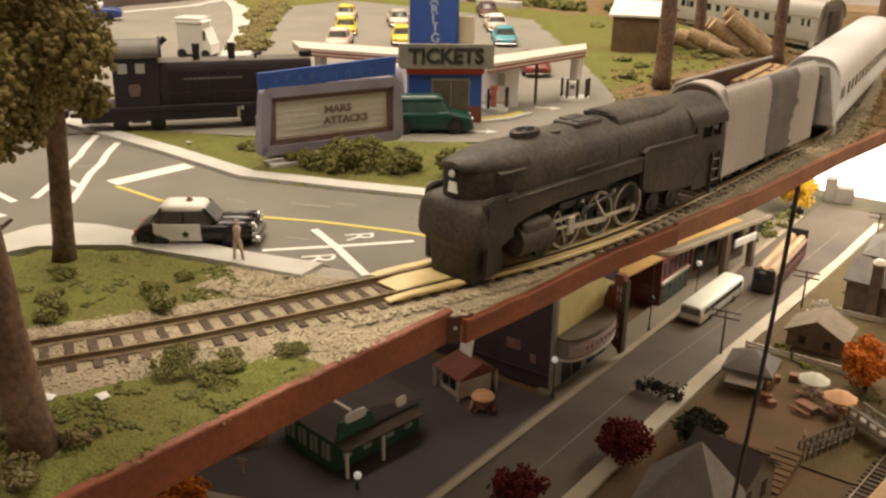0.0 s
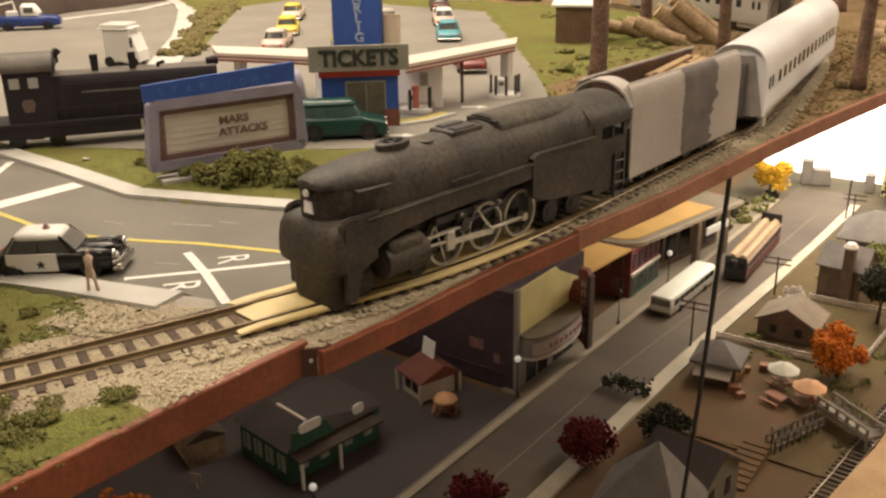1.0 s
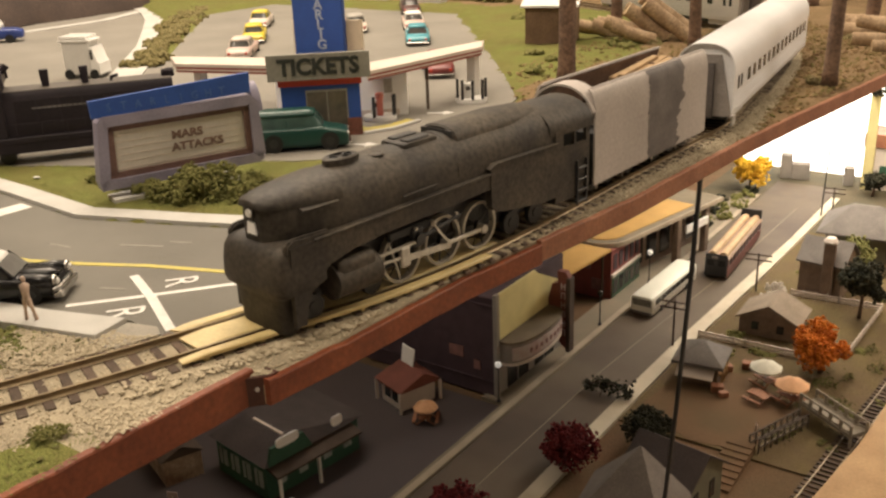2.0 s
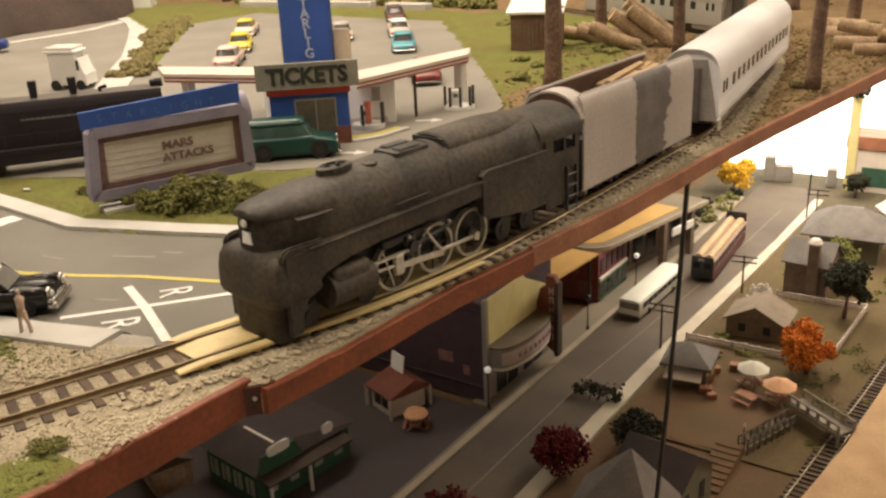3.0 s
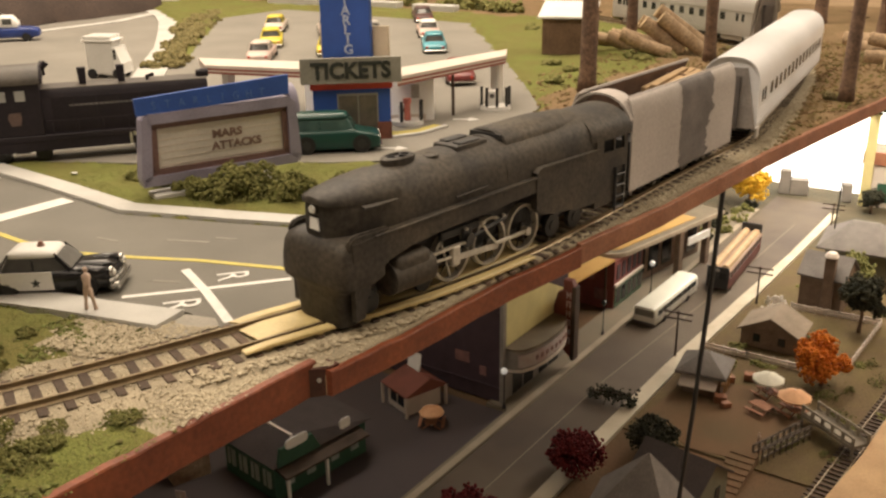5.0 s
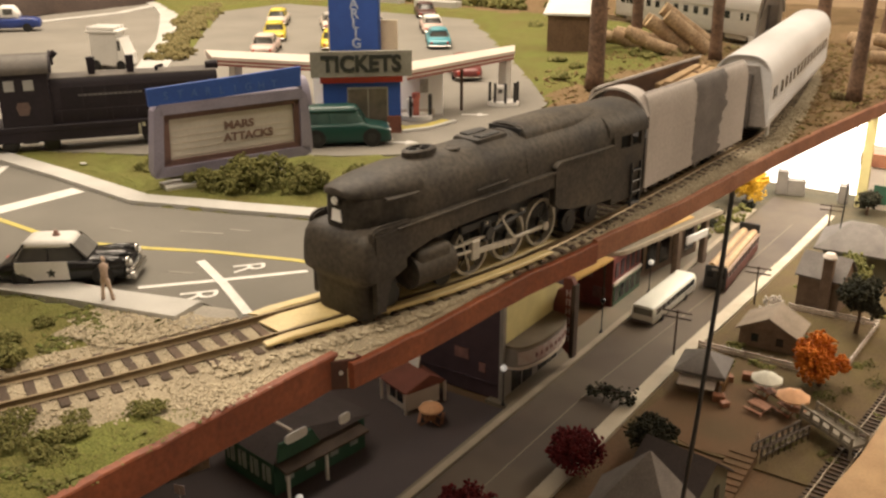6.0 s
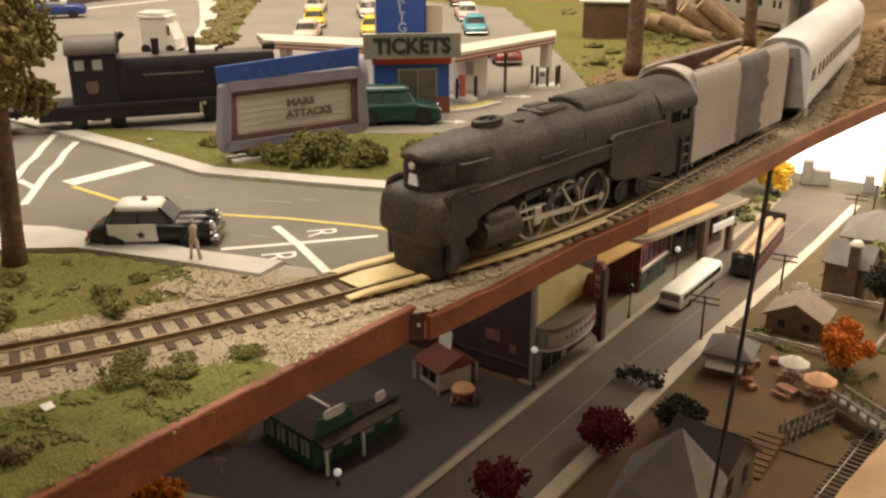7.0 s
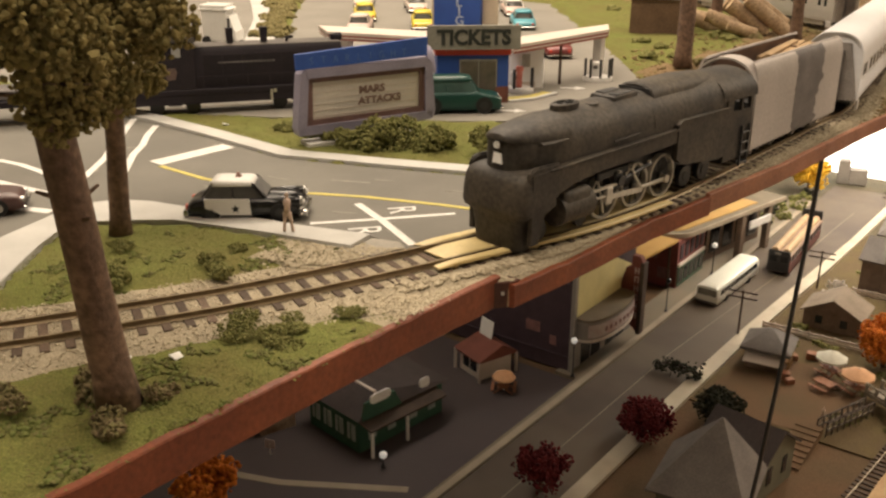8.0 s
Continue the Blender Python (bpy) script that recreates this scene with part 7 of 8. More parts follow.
def theatre():
    t = thing("cinema_building", -53.2, 96.6, LOW, 0, "model cinema with yellow stucco front, brick flank darkened for shade and rounded marquee", "building")
    bm = bmesh.new()
    box(bm, -22, -0.25, 0.0, 18, 0.0, 13.9)
    w = part("brick_wall", bm, BRICK_DARK, t)
    for x, z, a, b in ((-6.2, 4.6, 2.2, 1.5), (-3.0, 3.4, 1.0, 1.3)):
        bm = bmesh.new()
        box(bm, x - a / 2, x + a / 2, -0.1, 0.0, z, z + b)
        part("poster", bm, POSTER, w, "faded reddish poster on the brick flank")
    bm = bmesh.new()
    for z in (2.0, 12.6, 13.6):
        box(bm, -22, -0.2, -0.16, 0.05, z, z + 0.25, 0.03)
    part("string_course", bm, BRICK_DARK, w)
    bm = bmesh.new()
    wall_with(bm, -0.25, 0.0, [(-0.1, 7.0), (17.8, 7.0), (17.8, 10.2), (16.5, 10.6), (10.6, 13.6), (9.8, 14.3), (-0.1, 14.3)])
    f = part("stucco_front", bm, YELLOW_WALL, t, "yellow stucco upper front")
    bm = bmesh.new()
    wall_with(bm, -0.25, -0.02, [(-0.1, 0.0), (17.8, 0.0), (17.8, 7.0), (-0.1, 7.0)])
    g = part("lower_front", bm, GREY_TRIM, t)
    for y0, y1 in ((2.5, 5.0), (5.4, 7.9), (9.6, 12.1), (12.5, 15)):
        bm = bmesh.new()
        box(bm, -0.1, 0.06, y0, y1, 0.3, 4.2, 0.03)
        part("glass_door", bm, DARK_GLASS, g)
    bm = bmesh.new()
    wall_with(bm, -0.3, 0.25, [(-0.35, 0.0), (0.35, 0.0), (0.35, 14.5), (-0.35, 14.5)])
    part("corner_pilaster", bm, GREY_TRIM, t)
    # rounded marquee
    n = 18
    arc = [(0.0, 0.4)] + [(3.3 * math.sin(math.pi * i / n) ** 0.6, 0.4 + 13.6 * (0.5 - 0.5 * math.cos(math.pi * i / n))) for i in range(1, n)] + [(0.0, 14.0)]
    bm = bmesh.new()
    prism(bm, arc, 5.0, 7.6)
    m = part("marquee", bm, GREY_TRIM, t)
    bm = bmesh.new()
    prism(bm, [(x * 1.04 + 0.0, y) for x, y in arc], 7.6, 7.95)
    part("marquee_top", bm, DUN_TOP, m)
    bm = bmesh.new()
    prism(bm, [(x * 1.05, 0.4 + (y - 0.4) * 1.0) for x, y in arc], 4.7, 5.05)
    part("marquee_rim", bm, CREAM, m)
    bm = bmesh.new()
    wide = [(x * 1.035, y) for x, y in arc]
    for i in range(2, n - 1):
        (xa, ya), (xb, yb) = wide[i], wide[i + 1]
        vs = [bm.verts.new(p) for p in ((xa, ya, 5.4), (xb, yb, 5.4), (xb, yb, 7.2), (xa, ya, 7.2))]
        bm.faces.new(vs)
    bmesh.ops.remove_doubles(bm, verts=bm.verts, dist=0.001)
    bmesh.ops.solidify(bm, geom=bm.faces[:], thickness=-0.08)
    bd = part("letter_band", bm, BAND, m, "pale sign band with faint reddish lettering")
    bm = bmesh.new()
    for i in range(5, 13):
        (xa, ya), (xb, yb) = wide[i], wide[i + 1]
        cx, cy = (xa + xb) / 2 + 0.1, (ya + yb) / 2
        box(bm, cx, cx + 0.05, cy - 0.3, cy + 0.3, 6.0, 6.6)
    part("lettering", bm, POSTER, bd)
    # upright blade sign
    bm = bmesh.new()
    pts = [(0.0, 4.2), (0.6, 3.6), (3.0, 1.6), (3.2, 1.6), (3.2, 12.2), (2.6, 13.2), (1.4, 13.2), (1.4, 11.5), (0.6, 11.2), (0.0, 9.0)]
    lo = [bm.verts.new((x, 13.4, z)) for x, z in pts]
    hi = [bm.verts.new((x, 14.4, z)) for x, z in pts]
    bm.faces.new(lo), bm.faces.new(hi[::-1])
    for i in range(len(pts)):
        bm.faces.new((lo[i], lo[(i + 1) % len(pts)], hi[(i + 1) % len(pts)], hi[i]))
    s = part("blade_sign", bm, BLADE_RED, t, "upright dark red blade sign with illegible pale letters")
    bm = bmesh.new()
    box(bm, 2.75, 3.35, 13.25, 14.55, 1.5, 12.4, 0.05)
    part("sign_edge", bm, DARK_WOOD, s)
    bm = bmesh.new()
    for i in range(6):
        z = 10.6 - i * 1.35
        box(bm, 1.95, 2.1, 13.3, 13.42, z, z + 0.95)
        box(bm, 2.45, 2.6, 13.3, 13.42, z, z + 0.95)
        box(bm, 1.95, 2.6, 13.3, 13.42, z + (0.8 if i % 2 else 0.4), z + (0.95 if i % 2 else 0.55))
    part("lettering", bm, BAND, s)


theatre()


def shop_row():
    t = thing("shop_building", -54.0, 131.6, LOW, 0, "dark red brick shop with green front under a rounded tan roof", "building")
    bm = bmesh.new()
    box(bm, -14, 0, 0, 11, 0, 8.2)
    w = part("brick_wall", bm, BRICK_RED, t)
    bm = bmesh.new()
    box(bm, -0.05, 0.15, 0.3, 10.8, 0.3, 3.8)
    g = part("shopfront", bm, SHOP_GREEN, w)
    for i in range(5):
        bm = bmesh.new()
        box(bm, 0.1, 0.2, 0.7 + i * 2.05, 2.3 + i * 2.05, 0.9, 3.3)
        part("window", bm, DARK_GLASS, g)
        bm = bmesh.new()
        box(bm, -0.05, 0.12, 0.8 + i * 2.05, 2.0 + i * 2.05, 4.9, 7.4)
        part("window", bm, BRICK_DARK, w)
    bm = bmesh.new()
    box(bm, -0.05, 0.35, 0.1, 10.9, 3.8, 4.3, 0.04)
    part("cornice", bm, CREAM, w)
    for x, z in ((-4.6, 4.6), (-2.2, 1.4)):
        bm = bmesh.new()
        box(bm, x - 1.1, x + 1.1, -0.12, 0.0, z, z + 1.9)
        part("poster", bm, POSTER, w)


shop_row()


def rounded_roof():
    t = thing("terminal_building", -53.9, 131.5, LOW, -10.0, "streamlined terminal with tan roof, pale rounded edge and posts", "building")
    out = [(-12, -0.4)] + [(-1.6 - 3.0 + 4.6 * math.sin(a), 4.2 - 4.6 * math.cos(a)) for a in [math.pi / 2 * i / 10 for i in range(11)]] + [(0.6, 33), (-12, 33)]
    bm = bmesh.new()
    prism(bm, out, 8.3, 9.0, 0.12)
    part("roof_edge", bm, TOWN_WALK, t, "pale rounded roof edge")
    bm = bmesh.new()
    prism(bm, [(x - 0.35 if x > -10 else x, y + (0.35 if y < 10 else -0.4)) for x, y in out], 9.0, 9.06)
    part("roof_border", bm, DUN_TOP, t, "dun border round the tan roof")
    bm = bmesh.new()
    prism(bm, [(x - 1.5 if x > -10 else x, y * 0.74 + 1.0) for x, y in out], 9.06, 9.2, 0.04)
    part("roof", bm, TAN_ROOF, t)
    bm = bmesh.new()
    box(bm, -12, -3.6, 10, 32, 0, 8.3)
    b = part("wall", bm, STONE_WALL, t)
    for i in range(5):
        bm = bmesh.new()
        box(bm, -3.65, -3.5, 11 + i * 4.2, 14 + i * 4.2, 1.4, 6.2)
        part("window", bm, DARK_GLASS, b)
    for y in (19.5, 28.5):
        bm = bmesh.new()
        box(bm, -0.9, 0.2, y - 0.6, y + 0.6, 0, 8.3, 0.06)
        part("post", bm, STONE_WALL, t)
    bm = bmesh.new()
    box(bm, 0.6, 0.9, 20.5, 27.5, 5.6, 7.0, 0.05)
    part("sign", bm, WHITE, t)


rounded_roof()
t = thing("flat_canopy", -59.2, 126, LOW, 0, "flat tan canopy roof between cinema and shop", "canopy")
bm = bmesh.new()
prism(bm, [(-6, -7.5), (4.1, -7.5), (5.2, 5.5), (-6, 5.5)], 8.3, 8.7, 0.04)
part("roof", bm, TAN_ROOF, t)
for x, y in ((-3, -6.5), (4.0, 5.0)):
    bm = bmesh.new()
    rod(bm, (x, y, 0), (x, y, 8.3), 0.2, n=8)
    part("post", bm, DARK_WOOD, t)


def lamp_post(x, y, h, label="black street lamp with a white globe", globe=None):
    t = thing("street_lamp", x, y, LOW + 0.2, 0, label, "street lamp", "street lamps")
    bm = bmesh.new()
    lathe(bm, [(0.3, 0), (0.3, 0.15), (0.16, 0.4), (0.09, 0.8), (0.08, h - 0.7), (0.2, h - 0.6), (0.2, h - 0.5)], 8)
    part("post", bm, BLACK2, t)
    bm = bmesh.new()
    ball(bm, (0, 0, h), 0.46, 2)
    part("globe", bm, globe or OPAL, t, smooth=True)


lamp_post(-51.4, 140.6, 5.4)
lamp_post(-52.4, 95.6, 5.3)
lamp_post(-51.3, 122.3, 5.2, "black street lamp with a dark unlit globe", DARK_GLASS)
lamp_post(-58.7, 64.4, 1.6, "short lamp with a white globe by the depot porch")


def telegraph_pole(x, y, h, rz=8):
    t = thing("telegraph_pole", x, y, LOW + 0.2, rz, "thin wooden telegraph pole with two crossarms", "telegraph pole", "telegraph poles")
    bm = bmesh.new()
    rod(bm, (0, 0, 0), (0, 0, h), 0.17, 0.12, 7)
    part("pole", bm, DARK_WOOD, t)
    for z in (h - 0.3, h - 1.2):
        bm = bmesh.new()
        box(bm, -2.0, 2.0, -0.1, 0.1, z - 0.1, z + 0.1)
        part("crossarm", bm, DARK_WOOD, t)


for x, y, h in ((-39.6, 121.5, 7.0), (-35.6, 145.9, 6.5), (-33.9, 186, 6.5)):
    telegraph_pole(x, y, h)


# ---- vehicles of the lower street ----
def bus():
    t = thing("bus", -47.3, 137.2, LOW, -1, "white model bus with dark side windows", "bus")
    bm = bmesh.new()
    sec = [(-1.75, 0.5), (1.75, 0.5), (1.85, 0.9), (1.85, 2.7), (1.65, 3.15), (1.2, 3.35), (-1.2, 3.35), (-1.65, 3.15), (-1.85, 2.7), (-1.85, 0.9)]
    loft(bm, [[(x * k, y, 0.5 + (z - 0.5) * kz) for x, z in sec] for y, k, kz in ((-8.6, 0.93, 0.93), (-8.3, 1, 0.99), (8.3, 1, 0.99), (8.6, 0.92, 0.92))])
    b = part("body", bm, BUS_WHITE, t)
    for s in (1, -1):
        for i in range(8):
            bm = bmesh.new()
            box(bm, *sorted((1.83 * s, 1.90 * s)), -7.7 + i * 1.92, -6.0 + i * 1.92, 1.8, 2.75, 0.02)
            part("window", bm, DARK_GLASS, b)
        bm = bmesh.new()
        box(bm, *sorted((1.83 * s, 1.89 * s)), -8.2, 8.2, 1.25, 1.45)
        part("side_stripe", bm, SILVER_DULL, b)
        for y in (-5, 4.4):
            bm = bmesh.new()
            rod(bm, (1.5 * s, y, 0.55), (1.87 * s, y, 0.55), 0.55, n=14)
            part("wheel", bm, RUBBER, t)
    bm = bmesh.new()
    box(bm, -1.5, 1.5, -8.66, -8.5, 1.75, 2.8)
    part("windscreen", bm, BUS_GLASS, b)
    bm = bmesh.new()
    box(bm, -1.7, 1.7, -8.8, -8.5, 0.45, 0.8, 0.05)
    part("bumper", bm, DARK_PATCH, b)


BUS_WHITE = material("cream_white_paint", (0.74, 0.73, 0.64), 0.4, grain=300, var=0.03, coarse=30, var2=0.05, bump=0.02)
BUS_GLASS = material("bus_windscreen", (0.22, 0.21, 0.17), 0.2, bump=0)
bus()


def tram():
    t = thing("tram", -43.4, 157.4, LOW, 3.5, "dark red wooden tramcar with two tan roof rails and black ends", "tram")
    bm = bmesh.new()
    box(bm, -1.85, 1.85, -9.6, 12.0, 0.6, 2.2, 0.05)
    b = part("body", bm, TRAM_RED, t)
    bm = bmesh.new()
    loft(bm, [ring_yz(y, arch(1.95, 3.7, 3.8, 4.15, 8)) for y in (-9.7, 12.2)])
    part("roof", bm, TRAM_ROOF, t)
    for x in (-0.85, 0.95):
        bm = bmesh.new()
        loft(bm, [ring_yz(y, [(x + dx, z) for dx, z in arch(0.62, 4.0, 4.25, 4.75, 6)]) for y in (-9.2, 11.6)])
        part("roof_rail", bm, TRAM_TAN, t, "long tan rounded roof rail")
    for s in (1, -1):
        for i in range(11):
            bm = bmesh.new()
            y = -9.3 + i * 2.1
            box(bm, *sorted((1.7 * s, 1.85 * s)), y - 0.14, y + 0.14, 2.2, 3.75)
            part("pillar", bm, TRAM_RED, b)
        bm = bmesh.new()
        box(bm, *sorted((1.72 * s, 1.78 * s)), -9.4, 11.8, 2.3, 3.7)
        part("window", bm, DARK_GLASS, b)
        for y in (-7, -5, 7, 9):
            truck_wheel(t, 0.9 * s, y, 0.5, 0.5, BLACK2)
    for y, h in ((-9.75, 4.5), (12.1, 5.6)):
        bm = bmesh.new()
        box(bm, -1.8, 1.8, y - 0.12, y + 0.12, 0.7, h, 0.08)
        e = part("end_wall", bm, BLACK2, b)
        for x in (-0.9, 0.9):
            bm = bmesh.new()
            box(bm, x - 0.55, x + 0.55, y - 0.16, y + 0.16, 2.5, 3.5)
            part("end_window", bm, DARK_GLASS, e)
    bm = bmesh.new()
    box(bm, -0.7, 0.3, -9.95, -9.85, 3.75, 4.2)
    part("number_board", bm, PALE_GLASS, b)


TRAM_TAN = material("tan_roof_rail", (0.47, 0.34, 0.19), 0.7, grain=400, var=0.1, coarse=40, tint=(0.36, 0.24, 0.13), bump=0.08)
TRAM_RED = material("dark_red_wood", (0.17, 0.05, 0.04), 0.6, grain=400, var=0.15, coarse=50, var2=0.15, bump=0.1)
TRAM_ROOF = material("tan_tram_roof", (0.27, 0.17, 0.11), 0.7, grain=400, var=0.08, coarse=40, var2=0.1, bump=0.08)
tram()


# ---- yard under the board: depot, kiosk, shed ----
def depot():
    t = thing("depot_building", -66.1, 72.0, LOW, -8, "dark green model depot with black roof, porch and white signs", "building")
    bm = bmesh.new()
    box(bm, -5, 4.2, -6.5, 6.8, 0, 4.6)
    w = part("wall", bm, GREEN_WALL, t)
    bm = bmesh.new()
    loft(bm, [[(-5.6, -7.1, 4.6), (4.9, -7.1, 4.6), (4.9, 7.4, 4.6), (-5.6, 7.4, 4.6)], [(-3.6, -3.6, 6.5), (3.4, -3.6, 6.5), (3.4, -3.0, 6.5), (-3.6, -3.0, 6.5)]])
    part("roof", bm, DARK_ROOF, t)
    bm = bmesh.new()
    box(bm, -1.7, 3.5, -3.5, -3.15, 6.45, 6.68)
    part("ridge", bm, CREAM, t)
    bm = bmesh.new()
    loft(bm, [[(4.0, -6.4, z + 0.5), (6.3, -6.4, z), (6.3, 5.6, z), (4.0, 5.6, z + 0.5)] for z in (3.5, 3.75)])
    part("porch_roof", bm, DARK_WOOD, t)
    for y in (-6.0, -0.6):
        bm = bmesh.new()
        box(bm, 5.85, 6.15, y - 0.15, y + 0.15, 0, 3.6)
        part("porch_post", bm, WHITE, t)
    for i in range(4):
        bm = bmesh.new()
        box(bm, -4.4 + i * 2.2, -3.0 + i * 2.2, -6.62, -6.45, 1.3, 3.4, 0.03)
        win = part("window", bm, GREEN_GLASS, w)
        bm = bmesh.new()
        box(bm, -3.78 + i * 2.2, -3.62 + i * 2.2, -6.68, -6.6, 1.3, 3.4)
        part("glazing_bar", bm, GREEN_WALL, win)
    for y in (-4.5, -1.5, 2, 5):
        bm = bmesh.new()
        box(bm, 4.15, 4.3, y - 0.6, y + 0.6, 1.2, 3.2, 0.03)
        part("window", bm, GREEN_GLASS, w)
    for y, l, z in ((-3.9, 3.0, 6.3), (3.0, 1.5, 5.4)):
        bm = bmesh.new()
        wall_with(bm, 5.0, 5.2, [(y + l / 2 * math.copysign(abs(math.cos(k * math.pi / 12)) ** 0.5, math.cos(k * math.pi / 12)), z + 0.6 + 0.6 * math.copysign(abs(math.sin(k * math.pi / 12)) ** 0.5, math.sin(k * math.pi / 12))) for k in range(24)])
        part("sign", bm, WHITE, t, "small white sign board with no legible words")
    bm = bmesh.new()
    wall_with(bm, 4.6, 4.95, [(-6.5, 4.5), (-0.5, 4.5), (-1.6, 6.6), (-6.0, 6.6)])
    part("parapet", bm, GREEN_WALL, t)


GREEN_GLASS = material("greenish_window", (0.40, 0.45, 0.42), 0.3, grain=200, var=0.1, coarse=80, var2=0.2, bump=0)
depot()


def picnic_table(x, y, z, rz):
    t = thing("picnic_table", x, y, z, rz, "brown wooden picnic table with benches", "table", "picnic tables")
    for x0 in (-0.75, -0.25, 0.25):
        bm = bmesh.new()
        box(bm, x0, x0 + 0.45, -1.4, 1.4, 1.0, 1.12, 0.02)
        part("plank", bm, TABLE_WOOD, t)
    for x0 in (-1.6, 1.25):
        bm = bmesh.new()
        box(bm, x0, x0 + 0.4, -1.4, 1.4, 0.58, 0.68, 0.02)
        part("bench", bm, TABLE_WOOD, t)
    for y0 in (-0.9, 0.9):
        bm = bmesh.new()
        rod(bm, (-1.2, y0, 0), (0.2, y0, 1.05), 0.09, n=5)
        rod(bm, (1.2, y0, 0), (-0.2, y0, 1.05), 0.09, n=5)
        part("leg", bm, TABLE_WOOD, t)


TABLE_WOOD = material("table_wood", (0.34, 0.15, 0.08), 0.7, grain=400, var=0.15, coarse=60, var2=0.15, bump=0.1)
UMB_ORANGE = material("peach_canvas", (0.66, 0.37, 0.20), 0.8, grain=300, var=0.05, coarse=60, var2=0.1, bump=0.05)
UMB_WHITE = material("pale_canvas", (0.62, 0.60, 0.50), 0.8, grain=300, var=0.05, coarse=60, var2=0.08, bump=0.05)


def parasol(x, y, z, r, h, mat, label):
    t = thing("parasol", x, y, z, 10, label, "parasol", "garden parasols")
    bm = bmesh.new()
    rod(bm, (0, 0, 0), (0, 0, h + 0.1), 0.07, n=6)
    part("pole", bm, WHITE, t)
    bm = bmesh.new()
    n = 16
    rings = [[(rr * (1 + 0.07 * (i % 2)) * math.cos(2 * math.pi * i / n), rr * (1 + 0.07 * (i % 2)) * math.sin(2 * math.pi * i / n), h - zz + 0.07 * (i % 2)) for i in range(n)] for rr, zz in ((r * 0.97, 1.12), (r * 0.97, 0.9), (r * 0.6, 0.42), (0.06, 0.0))]
    loft(bm, rings)
    part("canopy", bm, mat, t)


picnic_table(-57.8, 87.2, LOW, 30)
parasol(-57.8, 87.2, LOW + 0.02, 1.5, 2.9, UMB_ORANGE, "peach parasol over the table by the kiosk")
t = thing("kiosk", -63.0, 90.6, LOW, -18, "white-walled kiosk with red-brown hip roof and tilted sign", "kiosk")
bm = bmesh.new()
box(bm, -2.2, 2.2, -2.6, 2.6, 0, 2.9)
w = part("wall", bm, CREAM, t)
bm = bmesh.new()
loft(bm, [[(-3.0, -3.2, 2.8), (2.8, -3.2, 2.8), (2.8, 3.2, 2.8), (-3.0, 3.2, 2.8)], [(-3.0, -3.2, 3.0), (2.8, -3.2, 3.0), (2.8, 3.2, 3.0), (-3.0, 3.2, 3.0)], [(-2.8, 0.6, 4.3), (2.6, 0.6, 4.3), (2.6, 1.0, 4.3), (-2.8, 1.0, 4.3)]])
part("roof", bm, RED_ROOF, t)
for x in (-1.5, 0.1):
    bm = bmesh.new()
    box(bm, x, x + 1.3, -2.68, -2.55, 0.9, 2.8)
    part("window", bm, DARK_GLASS, w)
for x, y in ((-2.7, -3.1), (2.7, -3.1), (2.7, 3.1)):
    bm = bmesh.new()
    box(bm, x - 0.15, x + 0.15, y - 0.15, y + 0.15, 0, 2.9)
    part("post", bm, CREAM, t)
bm = bmesh.new()
box(bm, -1.3, 1.3, -0.1, 0.1, 0, 2.5, 0.04)
for v in bm.verts:
    v.co = Vector((v.co.x - 1.2, v.co.y + 0.8 + v.co.z * 0.15, v.co.z + 4.1))
part("sign", bm, WHITE, t, "blank white sign board tilted on the roof")
t = thing("shed", -76.0, 63.5, LOW, -20, "small stained brown and cream shed under the board", "shed")
bm = bmesh.new()
box(bm, -3.4, 2.4, -2.2, 2.2, 0, 3.2)
part("wall", bm, material("stained_wall", (0.42, 0.33, 0.24), 0.8, grain=300, var=0.2, coarse=55, tint=(0.15, 0.085, 0.05), bump=0.2), t)
bm = bmesh.new()
loft(bm, [[(-3.6, -2.5, 3.2), (2.6, -2.5, 3.2), (2.6, 2.5, 3.2), (-3.6, 2.5, 3.2)], [(-3.6, -0.2, 4.4), (2.6, -0.2, 4.4), (2.6, 0.2, 4.4), (-3.6, 0.2, 4.4)]])
part("roof", bm, DARK_WOOD, t)
t = thing("sign_post", -70.8, 58.6, LOW, 20, "little white square sign on a post", "sign")
bm = bmesh.new()
rod(bm, (0, 0, 0), (0, 0, 1.6), 0.06, n=6)
part("post", bm, WHITE, t)
bm = bmesh.new()
box(bm, -0.6, 0.6, -0.05, 0.05, 0.9, 2.0)
part("board", bm, BAND, t)
bm = bmesh.new()
strip(bm, [(-75, 52), (-66, 55.5), (-58, 60.5), (-54, 63)], 1.0, LOW - 0.1, LOW + 0.03)
tagged(part("kerb_yard", bm, TOWN_WALK), "pale kerb across the yard", "kerb", kind="structure")


